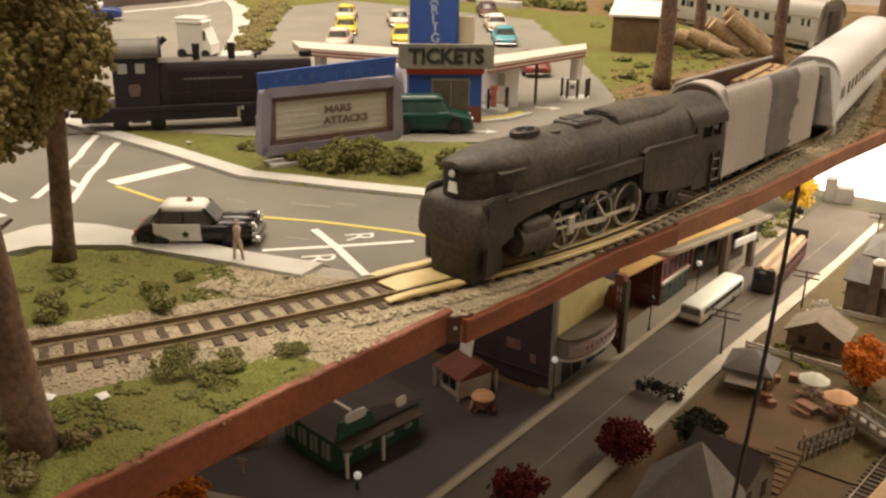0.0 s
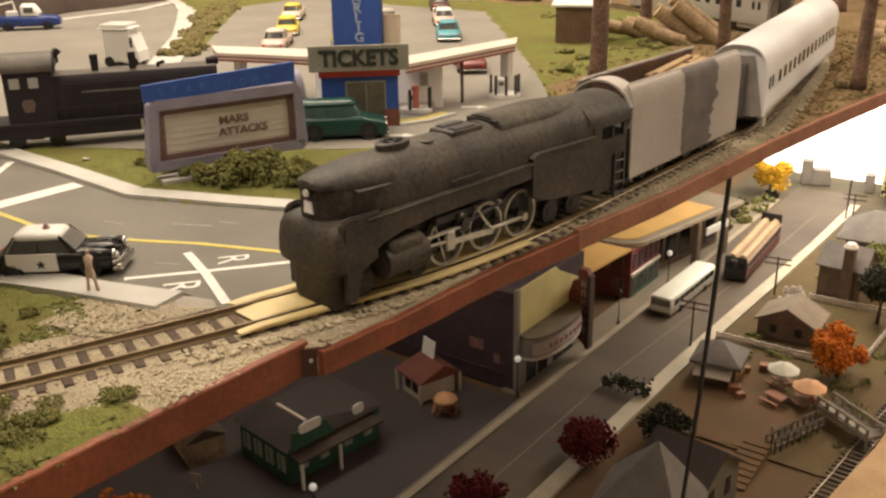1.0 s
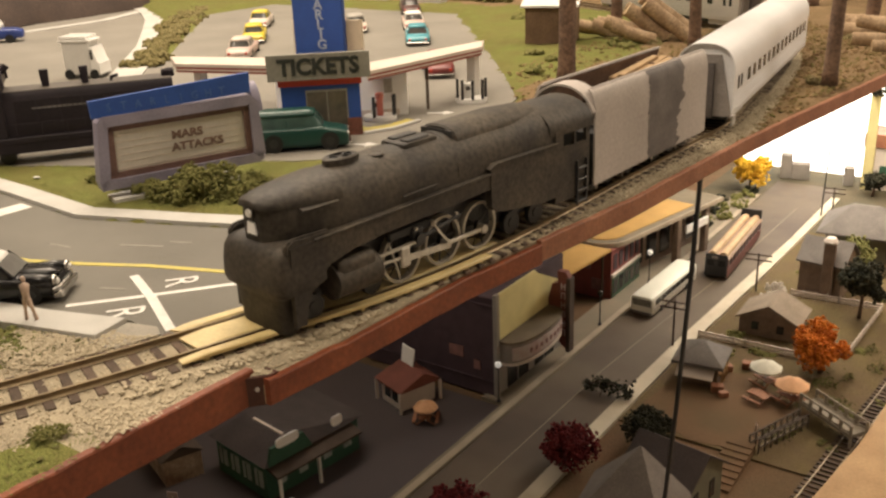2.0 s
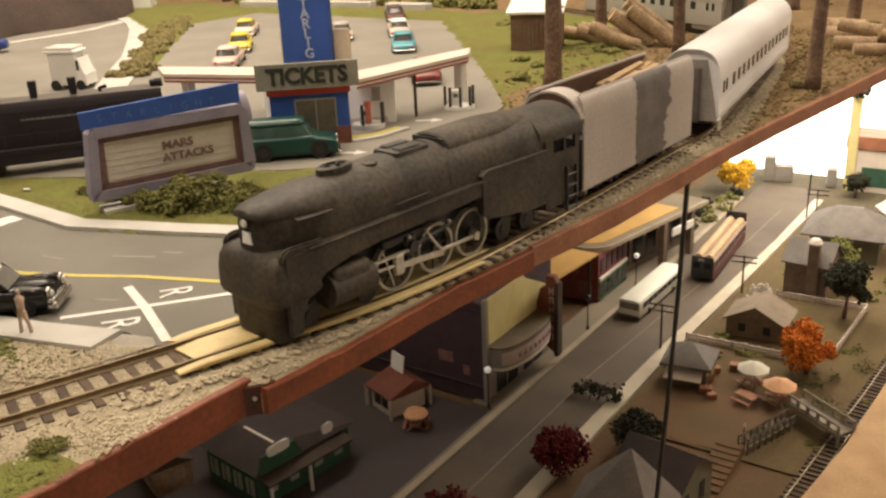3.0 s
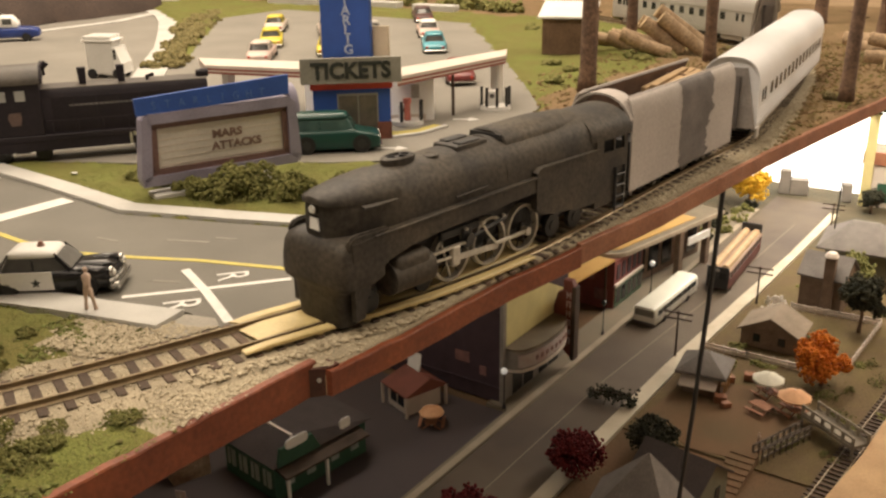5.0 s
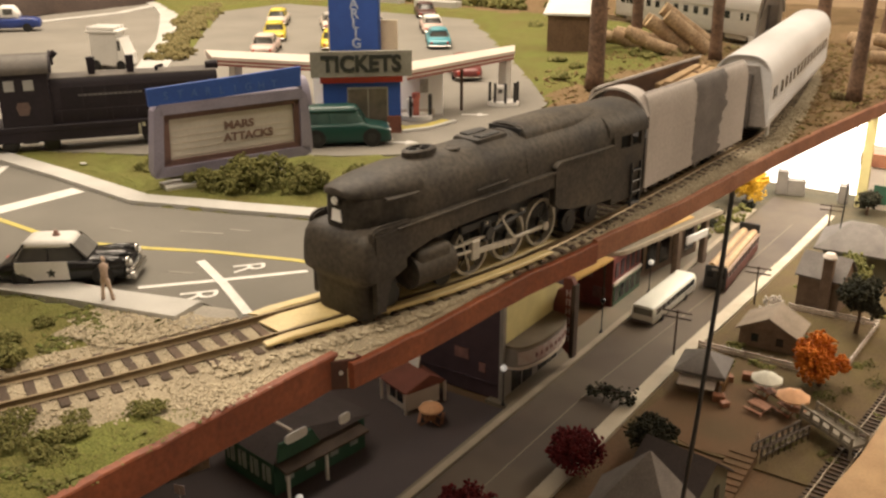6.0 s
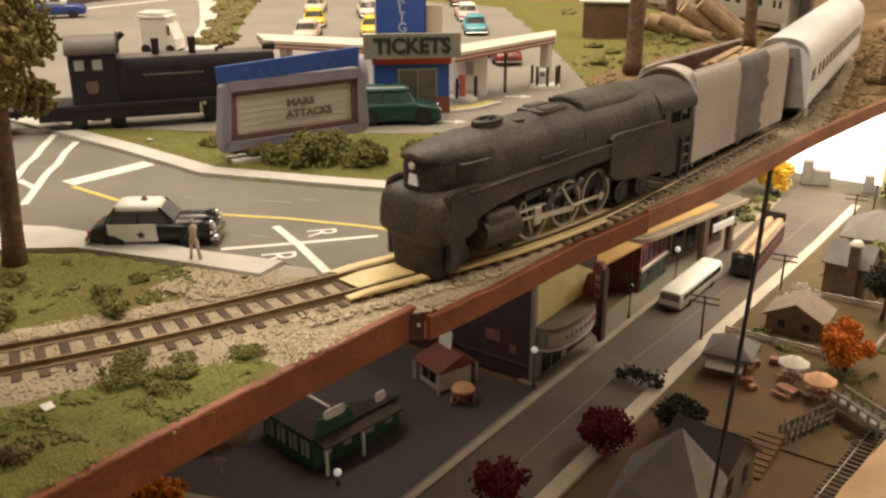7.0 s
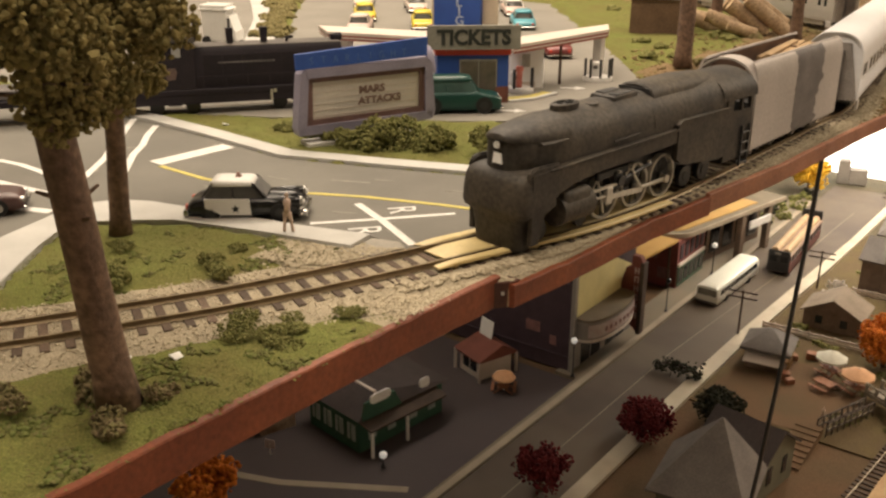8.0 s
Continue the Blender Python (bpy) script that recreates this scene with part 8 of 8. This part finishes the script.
# ---- garden side of the lower street ----
def round_tree(x, y, h, r, mat, label, seed, n=420, size=0.36, stem=0.35):
    t = thing("tree", x, y, LOW, 0, label, "tree", "")
    rs = np.random.RandomState(seed)
    bm = bmesh.new()
    tube(bm, [(0, 0, 0), (0.1, 0.05, h * 0.3), (0, 0, h * 0.75)], [0.35, 0.26, 0.1], 8)
    part("trunk", bm, BARK, t, smooth=True)
    for i in range(7):
        bm = bmesh.new()
        a = i * 0.9
        rod(bm, (0, 0, h * 0.35), (r * 0.6 * math.cos(a), r * 0.6 * math.sin(a), h * (0.55 + 0.04 * i)), 0.12, 0.05, 5)
        part("limb", bm, BARK, t)
    cl = [(rs.uniform(-1, 1) * r * 0.62, rs.uniform(-1, 1) * r * 0.62, h * rs.uniform(stem + 0.12, 0.86), r * rs.uniform(0.22, 0.48)) for _ in range(20)]
    c, s = [], []
    for i in range(n * 3):
        lx, ly, lz, lr = cl[i % 20]
        d = rs.normal(size=3)
        d *= rs.uniform(0.5, 1.2) / np.linalg.norm(d)
        c.append((lx + d[0] * lr, ly + d[1] * lr, max(h * 0.2, lz + d[2] * lr * 0.9)))
        s.append(size * rs.uniform(0.3, 0.85))
    crumbs("crown", c, s, mat, t, 0.4, seed)


round_tree(-20.3, 124.2, 6.2, 4.1, LEAF_ORANGE, "bright orange autumn foam tree", 31, 1100, 0.3)
round_tree(-38.5, 87.8, 5.0, 3.8, LEAF_RED, "dark red autumn foam tree by the street", 32, 1000, 0.27)
round_tree(-42.6, 71.6, 5.0, 3.0, LEAF_RED, "dark red autumn foam tree by the street", 33, 800, 0.27)
round_tree(-53.4, 198, 7.0, 4.2, LEAF_YELLOW, "golden yellow autumn foam tree at the street's end", 34, 420, 0.45)
round_tree(-32.6, 96.8, 3.6, 3.2, LEAF_DARK, "dark green foam tree behind the house", 35, 800, 0.28)
round_tree(-19.8, 144.2, 9.4, 4.0, LEAF_DARK, "dark green foam tree in the fenced garden", 36, 560)
round_tree(-68.0, 47.1, 6.0, 3.2, LEAF_ORANGE, "orange autumn foam tree under the board", 37, 380)
round_tree(-24.6, 160, 6.0, 3.6, LEAF_BUSH, "olive green foam tree beside the far house", 38, 380, 0.45)
round_tree(-30.5, 205, 5.0, 2.6, LEAF_DARK, "small dark tree against the bright panel", 39, 220, 0.4)
for i in range(10):
    bush(-53.5 + rng.uniform(-2.5, 2.5), 172 + i * 2.6, LOW, 1.5, 1.6, LEAF_BUSH if i % 3 else LEAF_DARK, "low foam shrubs along the far pavement", 60, 200 + i, 0.3)
# a dark branch with leaves lying across the kerb
t = thing("fallen_branch", -41.5, 104.7, LOW, 4, "dark leafy branch lying across the kerb", "branch")
bm = bmesh.new()
tube(bm, [(-3.4, 0.4, 0.5), (-1.6, 0.0, 1.5), (0.4, -0.2, 1.7), (2.0, 0.1, 1.2), (3.2, 0.2, 0.4)], [0.08, 0.13, 0.16, 0.13, 0.08], 6)
for x, y, z in ((-2.0, 0.9, 0.3), (-0.8, -1.0, 0.2), (0.6, 0.9, 0.2), (1.5, -0.9, 0.3)):
    rod(bm, (x * 0.8, 0, 1.3), (x, y, z - 0.3), 0.08, 0.05, 5)
part("stem", bm, DARK_WOOD, t)
rs = np.random.RandomState(61)
lv = [(rs.uniform(-3.3, 3.2), rs.normal() * 0.5, 1.0 + rs.normal() * 0.45) for _ in range(240)]
crumbs("leaves", [(x, y, max(0.1, z + 0.5 * (1 - abs(x) / 3.3))) for x, y, z in lv], rs.uniform(0.12, 0.28, 240), LEAF_DARK, t, 0.4, 62, squash=0.7)
# ragged weeds and moss over the garden slope
LEAF_WEED = island_material("weed_foam", [(0.055, 0.06, 0.022), (0.10, 0.10, 0.034), (0.16, 0.145, 0.055)], 0.95)
rs = np.random.RandomState(71)
cs, ss = [], []
for i in range(46):
    gx, gy, gr = rs.uniform(-23, -13.5), rs.uniform(105, 134), rs.uniform(0.3, 1.0)
    if noise.noise((gx * 0.3, gy * 0.2, 5)) < -0.05:
        continue
    for _ in range(int(70 * gr)):
        cs.append((gx + rs.normal() * gr * 0.6, gy + rs.normal() * gr, LOW + 0.12 + abs(rs.normal()) * gr * 0.22))
        ss.append(rs.uniform(0.07, 0.17))
tagged(crumbs("weeds", cs, ss, LEAF_WEED, None, 0.4, 72, squash=0.7), "patchy olive weeds on the garden slope", "weeds", kind="stuff")
LEAF_COTTON = island_material("pale_cotton", [(0.42, 0.38, 0.33), (0.55, 0.50, 0.44), (0.66, 0.61, 0.55)], 0.95)
for i, (x, y, r, h) in enumerate(((-33.6, 141.5, 1.7, 1.6), (-31.6, 143.0, 2.0, 2.2), (-29.6, 143.4, 1.8, 1.5), (-32.6, 145.6, 1.6, 2.4))):
    bush(x, y, LOW, r, h, LEAF_COTTON, "pale cottony tuft behind the cottage", 170, 230 + i, 0.2, "cotton tufts")
for i in range(26):
    x, y = rng.uniform(-34, -10), rng.uniform(118, 165)
    bush(x, y, LOW - 0.2, rng.uniform(0.9, 1.8), rng.uniform(0.3, 0.9), LEAF_BUSH, "low foam shrub in the gardens", 50, 240 + i, 0.26)

bm = bmesh.new()
prism(bm, [(-37.85, 100), (-37.65, 121), (-36.6, 148), (-36.0, 172), (-35.8, 178), (-10, 178), (-9, 122), (-13, 100)], LOW - 0.4, LOW - 0.05)
tagged(part("ground_garden", bm, TOWN_TURF), "brownish turf of the gardens", "ground", kind="structure")
bm = bmesh.new()
prism(bm, [(-37.0, 104), (-35.4, 117), (-27.5, 119), (-19.5, 113), (-22.5, 101), (-29, 100)], LOW - 0.3, LOW + 0.0)
tagged(part("pavement_terrace", bm, TOWN_DIRT), "brown terrace round the refreshment stand", "pavement", kind="structure")

def fence(pts, label, h=1.15):
    t = thing("fence", 0, 0, LOW, 0, label, "fence", "garden fences")
    for (xa, ya), (xb, yb) in zip(pts, pts[1:]):
        n = max(2, int(math.hypot(xb - xa, yb - ya) / 1.6))
        for i in range(n + 1):
            x, y = xa + (xb - xa) * i / n, ya + (yb - ya) * i / n
            bm = bmesh.new()
            box(bm, x - 0.12, x + 0.12, y - 0.12, y + 0.12, 0, h)
            part("post", bm, CREAM, t)
        for z in (0.15, 0.65):
            bm = bmesh.new()
            strip(bm, [(xa, ya), (xb, yb)], 0.16, z, z + 0.36)
            part("rail", bm, CREAM, t)


fence([(-37.6, 126.4), (-31, 126.6), (-23.7, 126.9)], "cream wooden fence across the garden")
fence([(-18.3, 131.1), (-17.5, 148.0)], "cream wooden fence beside the railway")
fence([(-17.6, 148.4), (-23.5, 147.9), (-30.5, 147.4)], "cream wooden fence before the far house")

# refreshment stand
t = thing("refreshment_stand", -33.2, 115.4, LOW, 8, "small stand with grey hip roof and pink awning", "kiosk")
bm = bmesh.new()
box(bm, -2.5, 2.5, -2.3, 2.5, 0, 3.0)
w = part("wall", bm, STONE_WALL, t)
bm = bmesh.new()
loft(bm, [[(-3.3, -3.2, 2.9), (3.3, -3.2, 2.9), (3.3, 3.2, 2.9), (-3.3, 3.2, 2.9)], [(-3.3, -3.2, 3.3), (3.3, -3.2, 3.3), (3.3, 3.2, 3.3), (-3.3, 3.2, 3.3)], [(-0.3, -0.3, 5.3), (0.3, -0.3, 5.3), (0.3, 0.3, 5.3), (-0.3, 0.3, 5.3)]])
part("roof", bm, GREY_ROOF, t)
bm = bmesh.new()
loft(bm, [[(-2.6, -2.3, z), (2.2, -2.3, z), (2.2, -4.0, z - 0.7), (-2.6, -4.0, z - 0.7)] for z in (2.3, 2.45)])
part("awning", bm, CREAM, t, "pale pink awning")
bm = bmesh.new()
box(bm, -2.2, 1.8, -2.42, -2.25, 0.9, 2.0)
part("counter_opening", bm, DARK_GLASS, w)
bm = bmesh.new()
for y in (-1.6, 0, 1.6):
    box(bm, 2.9, 3.1, y - 0.1, y + 0.1, 0, 2.4)
box(bm, 2.5, 3.1, -1.8, 1.8, 1.5, 1.7)
part("side_rack", bm, TAN_WOOD, t)
parasol(-25.4, 117.2, LOW + 0.02, 2.0, 3.5, UMB_WHITE, "pale parasol over a picnic table")
parasol(-21.3, 114.4, LOW + 0.02, 2.05, 3.5, UMB_ORANGE, "peach parasol over a picnic table")
picnic_table(-25.4, 117.2, LOW, 60)
picnic_table(-21.6, 114.4, LOW, 60)
picnic_table(-24.8, 112.9, LOW, 70)
figurine(-22.6, 104.6, LOW, 2.0, 0, "small plain tan figurine by the steps")

BRIDGE = material("stained_bridge_concrete", (0.34, 0.30, 0.235), 0.85, grain=500, var=0.15, coarse=40, tint=(0.22, 0.19, 0.15), bump=0.2)
# railings and steps to the footbridge
t = thing("railing", 0, 0, LOW, 0, "stained railing of the terrace steps with ring panels", "railing")
for (xa, ya), (xb, yb) in (((-22.4, 101.6), (-19.2, 110.2)), ((-21.2, 101.2), (-18.0, 109.6))):
    for i in range(9):
        k = i / 8
        bm = bmesh.new()
        x, y = xa + (xb - xa) * k, ya + (yb - ya) * k
        rod(bm, (x, y, 0), (x, y, 1.9), 0.08, n=5)
        part("baluster", bm, DARK_WOOD, t)
        if i < 8:
            bm = bmesh.new()
            xm, ym = xa + (xb - xa) * (k + 0.0625), ya + (yb - ya) * (k + 0.0625)
            tube(bm, [(xm + 0.15 * math.cos(a), ym + 0.4 * math.cos(a), 1.35 + 0.4 * math.sin(a)) for a in [2 * math.pi * j / 10 for j in range(11)]], 0.06, 4)
            part("ring_panel", bm, BRIDGE, t)
    for z in (0.8, 1.85):
        bm = bmesh.new()
        strip(bm, [(xa, ya), (xb, yb)], 0.16, z, z + 0.14)
        part("rail", bm, DARK_WOOD, t)
t = thing("footbridge", 0, 0, LOW, 0, "pale concrete footbridge with arched panels over the tracks", "bridge")
bm = bmesh.new()
strip(bm, [(-19.0, 113.2), (-12.2, 108.6)], 2.6, 1.4, 1.8)
part("deck", bm, BRIDGE, t)
for off in (-1.2, 1.2):
    for i in range(6):
        k = i / 5
        x, y = -19.0 + 6.8 * k + off * 0.55, 113.2 - 4.6 * k + off * 0.8
        bm = bmesh.new()
        box(bm, x - 0.14, x + 0.14, y - 0.14, y + 0.14, 0.0 if i in (0, 5) else 1.6, 3.0)
        part("post", bm, BRIDGE, t)
        if i < 5:
            bm = bmesh.new()
            xm, ym = x + 0.68, y - 0.46
            tube(bm, [(xm + 0.5 * math.copysign(abs(math.cos(a)) ** 0.6, math.cos(a)), ym - 0.34 * math.copysign(abs(math.cos(a)) ** 0.6, math.cos(a)), 2.4 + 0.36 * math.copysign(abs(math.sin(a)) ** 0.6, math.sin(a))) for a in [2 * math.pi * j / 14 for j in range(15)]], 0.07, 4)
            part("ring_panel", bm, BRIDGE, t)
    for z in (1.9, 2.8):
        bm = bmesh.new()
        strip(bm, [(-19.0 + off * 0.55, 113.2 + off * 0.8), (-12.2 + off * 0.55, 108.6 + off * 0.8)], 0.16, z, z + 0.18)
        part("rail", bm, BRIDGE, t)
bm = bmesh.new()
for i in range(8):
    box(bm, -24.6, -21.6, 92.6 + i * 1.1, 93.7 + i * 1.1, LOW - 0.2, LOW + 0.15 * i)
tagged(part("stairs_terrace", bm, TOWN_DIRT), "brown model steps up to the terrace", "stairs", kind="structure")


def low_track(line, label):
    t = thing("railway_track", 0, 0, LOW, 0, label, "railway track", "lower tracks", "structure")
    pts = smooth_line(line, 0.95)
    for side in (-0.83, 0.83):
        bm = bmesh.new()
        strip(bm, [(p.x, p.y) for p in offset_line(pts, side)], 0.15, 0.2, 0.42)
        part("rail", bm, RAIL, t)
    first = None
    for p, q in zip(pts, pts[1:]):
        d = q - p
        m = pose(p.x * CM, p.y * CM, 0.001, 0, 0, math.degrees(math.atan2(d.y, d.x)) - 90)
        if first is None:
            bm = bmesh.new()
            box(bm, -1.5, 1.5, -0.22, 0.22, -0.05, 0.12)
            first = part("sleeper", bm, TIE, t)
            first.matrix_basis = m
        else:
            share(first, "sleeper", t, m)


low_track([(-16.0, 80), (-14.3, 96), (-13.0, 110), (-11.6, 124), (-10.0, 145), (-8.5, 168)], "lower railway track along the gardens")

# houses
def gable_house(x, y, rz, w, l, h, ridge, wall_mat, roof_mat, label, trim=True):
    t = thing("house", x, y, LOW, rz, label, "house", "model houses")
    bm = bmesh.new()
    loft(bm, [[(xx, yy, z) for xx, z in ((-w / 2, 0), (w / 2, 0), (w / 2, h), (0, ridge), (-w / 2, h))] for yy in (-l / 2, l / 2)])
    wl = part("wall", bm, wall_mat, t)
    for s in (1, -1):
        bm = bmesh.new()
        e = 0.5
        zz = h - e * (ridge - h) / (w / 2)
        loft(bm, [[(0, yy, ridge + 0.02), (s * (w / 2 + e), yy, zz + 0.02), (s * (w / 2 + e), yy, zz + 0.27), (0, yy, ridge + 0.3)] for yy in (-l / 2 - 0.5, l / 2 + 0.5)])
        r = part("roof", bm, roof_mat, t)
        if trim and s < 0:
            bm = bmesh.new()
            box(bm, *sorted((s * (w / 2 + e), s * (w / 2 + e + 0.16))), -l / 2 - 0.5, l / 2 + 0.5, zz - 0.1, zz + 0.35)
            part("gutter", bm, WHITE, r)
    for yy, sg in ((-l / 2, -1), (l / 2, 1)):
        for xx in (-w * 0.22, w * 0.22):
            bm = bmesh.new()
            box(bm, xx - 0.5, xx + 0.5, *sorted((yy, yy + 0.1 * sg)), h * 0.35, h * 0.8)
            part("window", bm, DARK_GLASS, wl)
    return t


gable_house(-26.1, 87.5, 82, 7.8, 7.2, 4.6, 7.3, OLIVE_WALL, DARK_ROOF, "model house with dark roof and a white gutter")
t = thing("house", -26.8, 78.2, LOW, 8, "model house with a pale grey pyramid roof", "house", "model houses")
bm = bmesh.new()
box(bm, -4, 4, -4.5, 4.5, 0, 4.8)
part("wall", bm, OLIVE_WALL, t)
bm = bmesh.new()
loft(bm, [[(-5, -5.2, 4.6), (5, -5.2, 4.6), (5, 4.8, 4.6), (-5, 4.8, 4.6)], [(-5, -5.2, 4.8), (5, -5.2, 4.8), (5, 4.8, 4.8), (-5, 4.8, 4.8)], [(0.3, 1.7, 10.9), (0.5, 1.7, 10.9), (0.5, 1.9, 10.9), (0.3, 1.9, 10.9)]])
part("roof", bm, GREY_ROOF, t)
gable_house(-29.4, 134.0, 2, 8.0, 6.2, 2.7, 4.8, STONE_WALL, GARDEN_ROOF, "low brown model cottage with a faded brown roof", False)
h = gable_house(-26.8, 152.8, 86, 6.5, 6.5, 5.6, 8.2, STONE_WALL, GREY_ROOF, "brown stone model house with a tall chimney", False)
t = thing("chimney", -25.9, 149.3, LOW, 0, "tall stone chimney with a pale cap", "chimney")
bm = bmesh.new()
box(bm, -0.8, 0.8, -0.7, 0.7, 0, 9.0, 0.08)
part("chimney_shaft", bm, STONE_WALL, t)
bm = bmesh.new()
lathe(bm, [(0.9, 9.0), (1.1, 9.3), (0.7, 9.9), (0.4, 10.0)], 10)
part("cap", bm, CREAM, t)
t = thing("house", -26.0, 172, LOW, 5, "model house with a broad grey hip roof", "house", "model houses")
bm = bmesh.new()
box(bm, -5, 6, -4.5, 5, 0, 4.6)
part("wall", bm, OLIVE_WALL, t)
bm = bmesh.new()
loft(bm, [[(-6.4, -6, 4.4), (7.4, -6, 4.4), (7.4, 6.4, 4.4), (-6.4, 6.4, 4.4)], [(-6.4, -6, 4.7), (7.4, -6, 4.7), (7.4, 6.4, 4.7), (-6.4, 6.4, 4.7)], [(-1.6, -0.3, 8.4), (2.6, -0.3, 8.4), (2.6, 0.7, 8.4), (-1.6, 0.7, 8.4)]])
part("roof", bm, GREY_ROOF, t)
gable_house(-17, 185, 30, 9, 9, 4.6, 7.4, CREAM, CONCRETE, "pale model house near the bright panel", False)
t = thing("house", -27.5, 213, LOW, 0, "pale model house with yellow tower and green shop window", "house", "model houses")
bm = bmesh.new()
box(bm, -6.2, 20, -3, 5, 0, 11)
w = part("wall", bm, CREAM, t)
bm = bmesh.new()
box(bm, -6.7, 20.5, -3.5, 5, 9.0, 11.8, 0.1)
part("cornice", bm, FASCIA_FAR, t)
bm = bmesh.new()
box(bm, -3.2, 3.2, -3.15, -2.95, 1.2, 5.2)
part("shop_window", bm, GREEN_WALL, w)
bm = bmesh.new()
box(bm, -6.4, -4.4, -3.6, -2.9, 0, 20, 0.1)
part("tower", bm, YELLOW_WALL, t)
for x, y, w_, h_ in ((-49.5, 210.5, 2.4, 5.4), (-46.5, 211.0, 3.8, 3.6), (-36.6, 211, 2.0, 4.0)):
    bm = bmesh.new()
    box(bm, -w_ / 2, w_ / 2, -1.2, 1.2, 0, h_, 0.2)
    o = part("silhouette_house", bm, GREY_TRIM)
    o.matrix_basis = pose(x * CM, y * CM, LOW * CM, 0, 0, 15)
    tagged(o, "small grey model building before the bright panel", "building", "small far buildings")

# tan wooden edge of the lower level and the support rod
bm = bmesh.new()
prism(bm, [(-14.6, 70), (-13.4, 93), (-11.6, 106), (-10.5, 122), (-8.8, 150), (-6, 190), (14, 190), (14, 70)], LOW - 2.2, LOW + 2.0, 0.15)
tagged(part("board_edge", bm, TAN_WOOD), "tan wooden edge board of the lower level", "board", kind="structure")
t = thing("support_rod", -16.8, 64.0, -1.7, 0, "thin black hanging rod under the board", "rod")
bm = bmesh.new()
tube(bm, [(0, 0, 0), (-0.25, 0.0, -8), (-0.7, 0, -18), (-1.25, 0, -27), (-1.9, 0, -36), (-2.6, 0, -44.4)], 0.17, 8)
part("rod", bm, BLACK2, t)
bm = bmesh.new()
box(bm, -0.6, 0.6, -0.6, 0.6, -0.15, 0.05)
part("bracket", bm, BLACK2, t)
bm = bmesh.new()
tube(bm, [(0, 0, 0), (0.05, 0, -3.0), (-0.05, 0, -6.0), (-0.1, 0, -9.0)], 0.06, 6)
o = part("hanging_wire", bm, BLACK2)
o.matrix_basis = pose(-0.1285, 0.81, -0.008)
tagged(o, "thin dark wire hanging below the board", "wire")

# crates and sacks round the stand, a dark plant on the far tower
for x, y, s, rz in ((-30.0, 112.6, 0.8, 20), (-28.9, 111.7, 0.6, 50), (-36.3, 119.4, 1.1, 10), (-35.0, 120.3, 0.9, 5), (-30.8, 118.6, 0.7, 30), (-28.6, 120.6, 0.8, 15)):
    bm = bmesh.new()
    box(bm, -s, s, -s * 0.7, s * 0.7, 0, s * 1.2, 0.08)
    for k in (-0.6, 0.0, 0.6):
        box(bm, s * (k - 0.12), s * (k + 0.12), -s * 0.7 - 0.06, s * 0.7 + 0.06, 0.0, s * 1.24)
    o = part("crate", bm, TABLE_WOOD)
    o.matrix_basis = pose(x * CM, y * CM, LOW * CM, 0, 0, rz)
    tagged(o, "small brown wooden crate by the refreshment stand", "crate", "wooden crates")
bush(-32.9, 210.0, LOW + 20, 2.6, 2.2, LEAF_DARK, "dark foam plant on top of the yellow tower", 160, 300, 0.3)
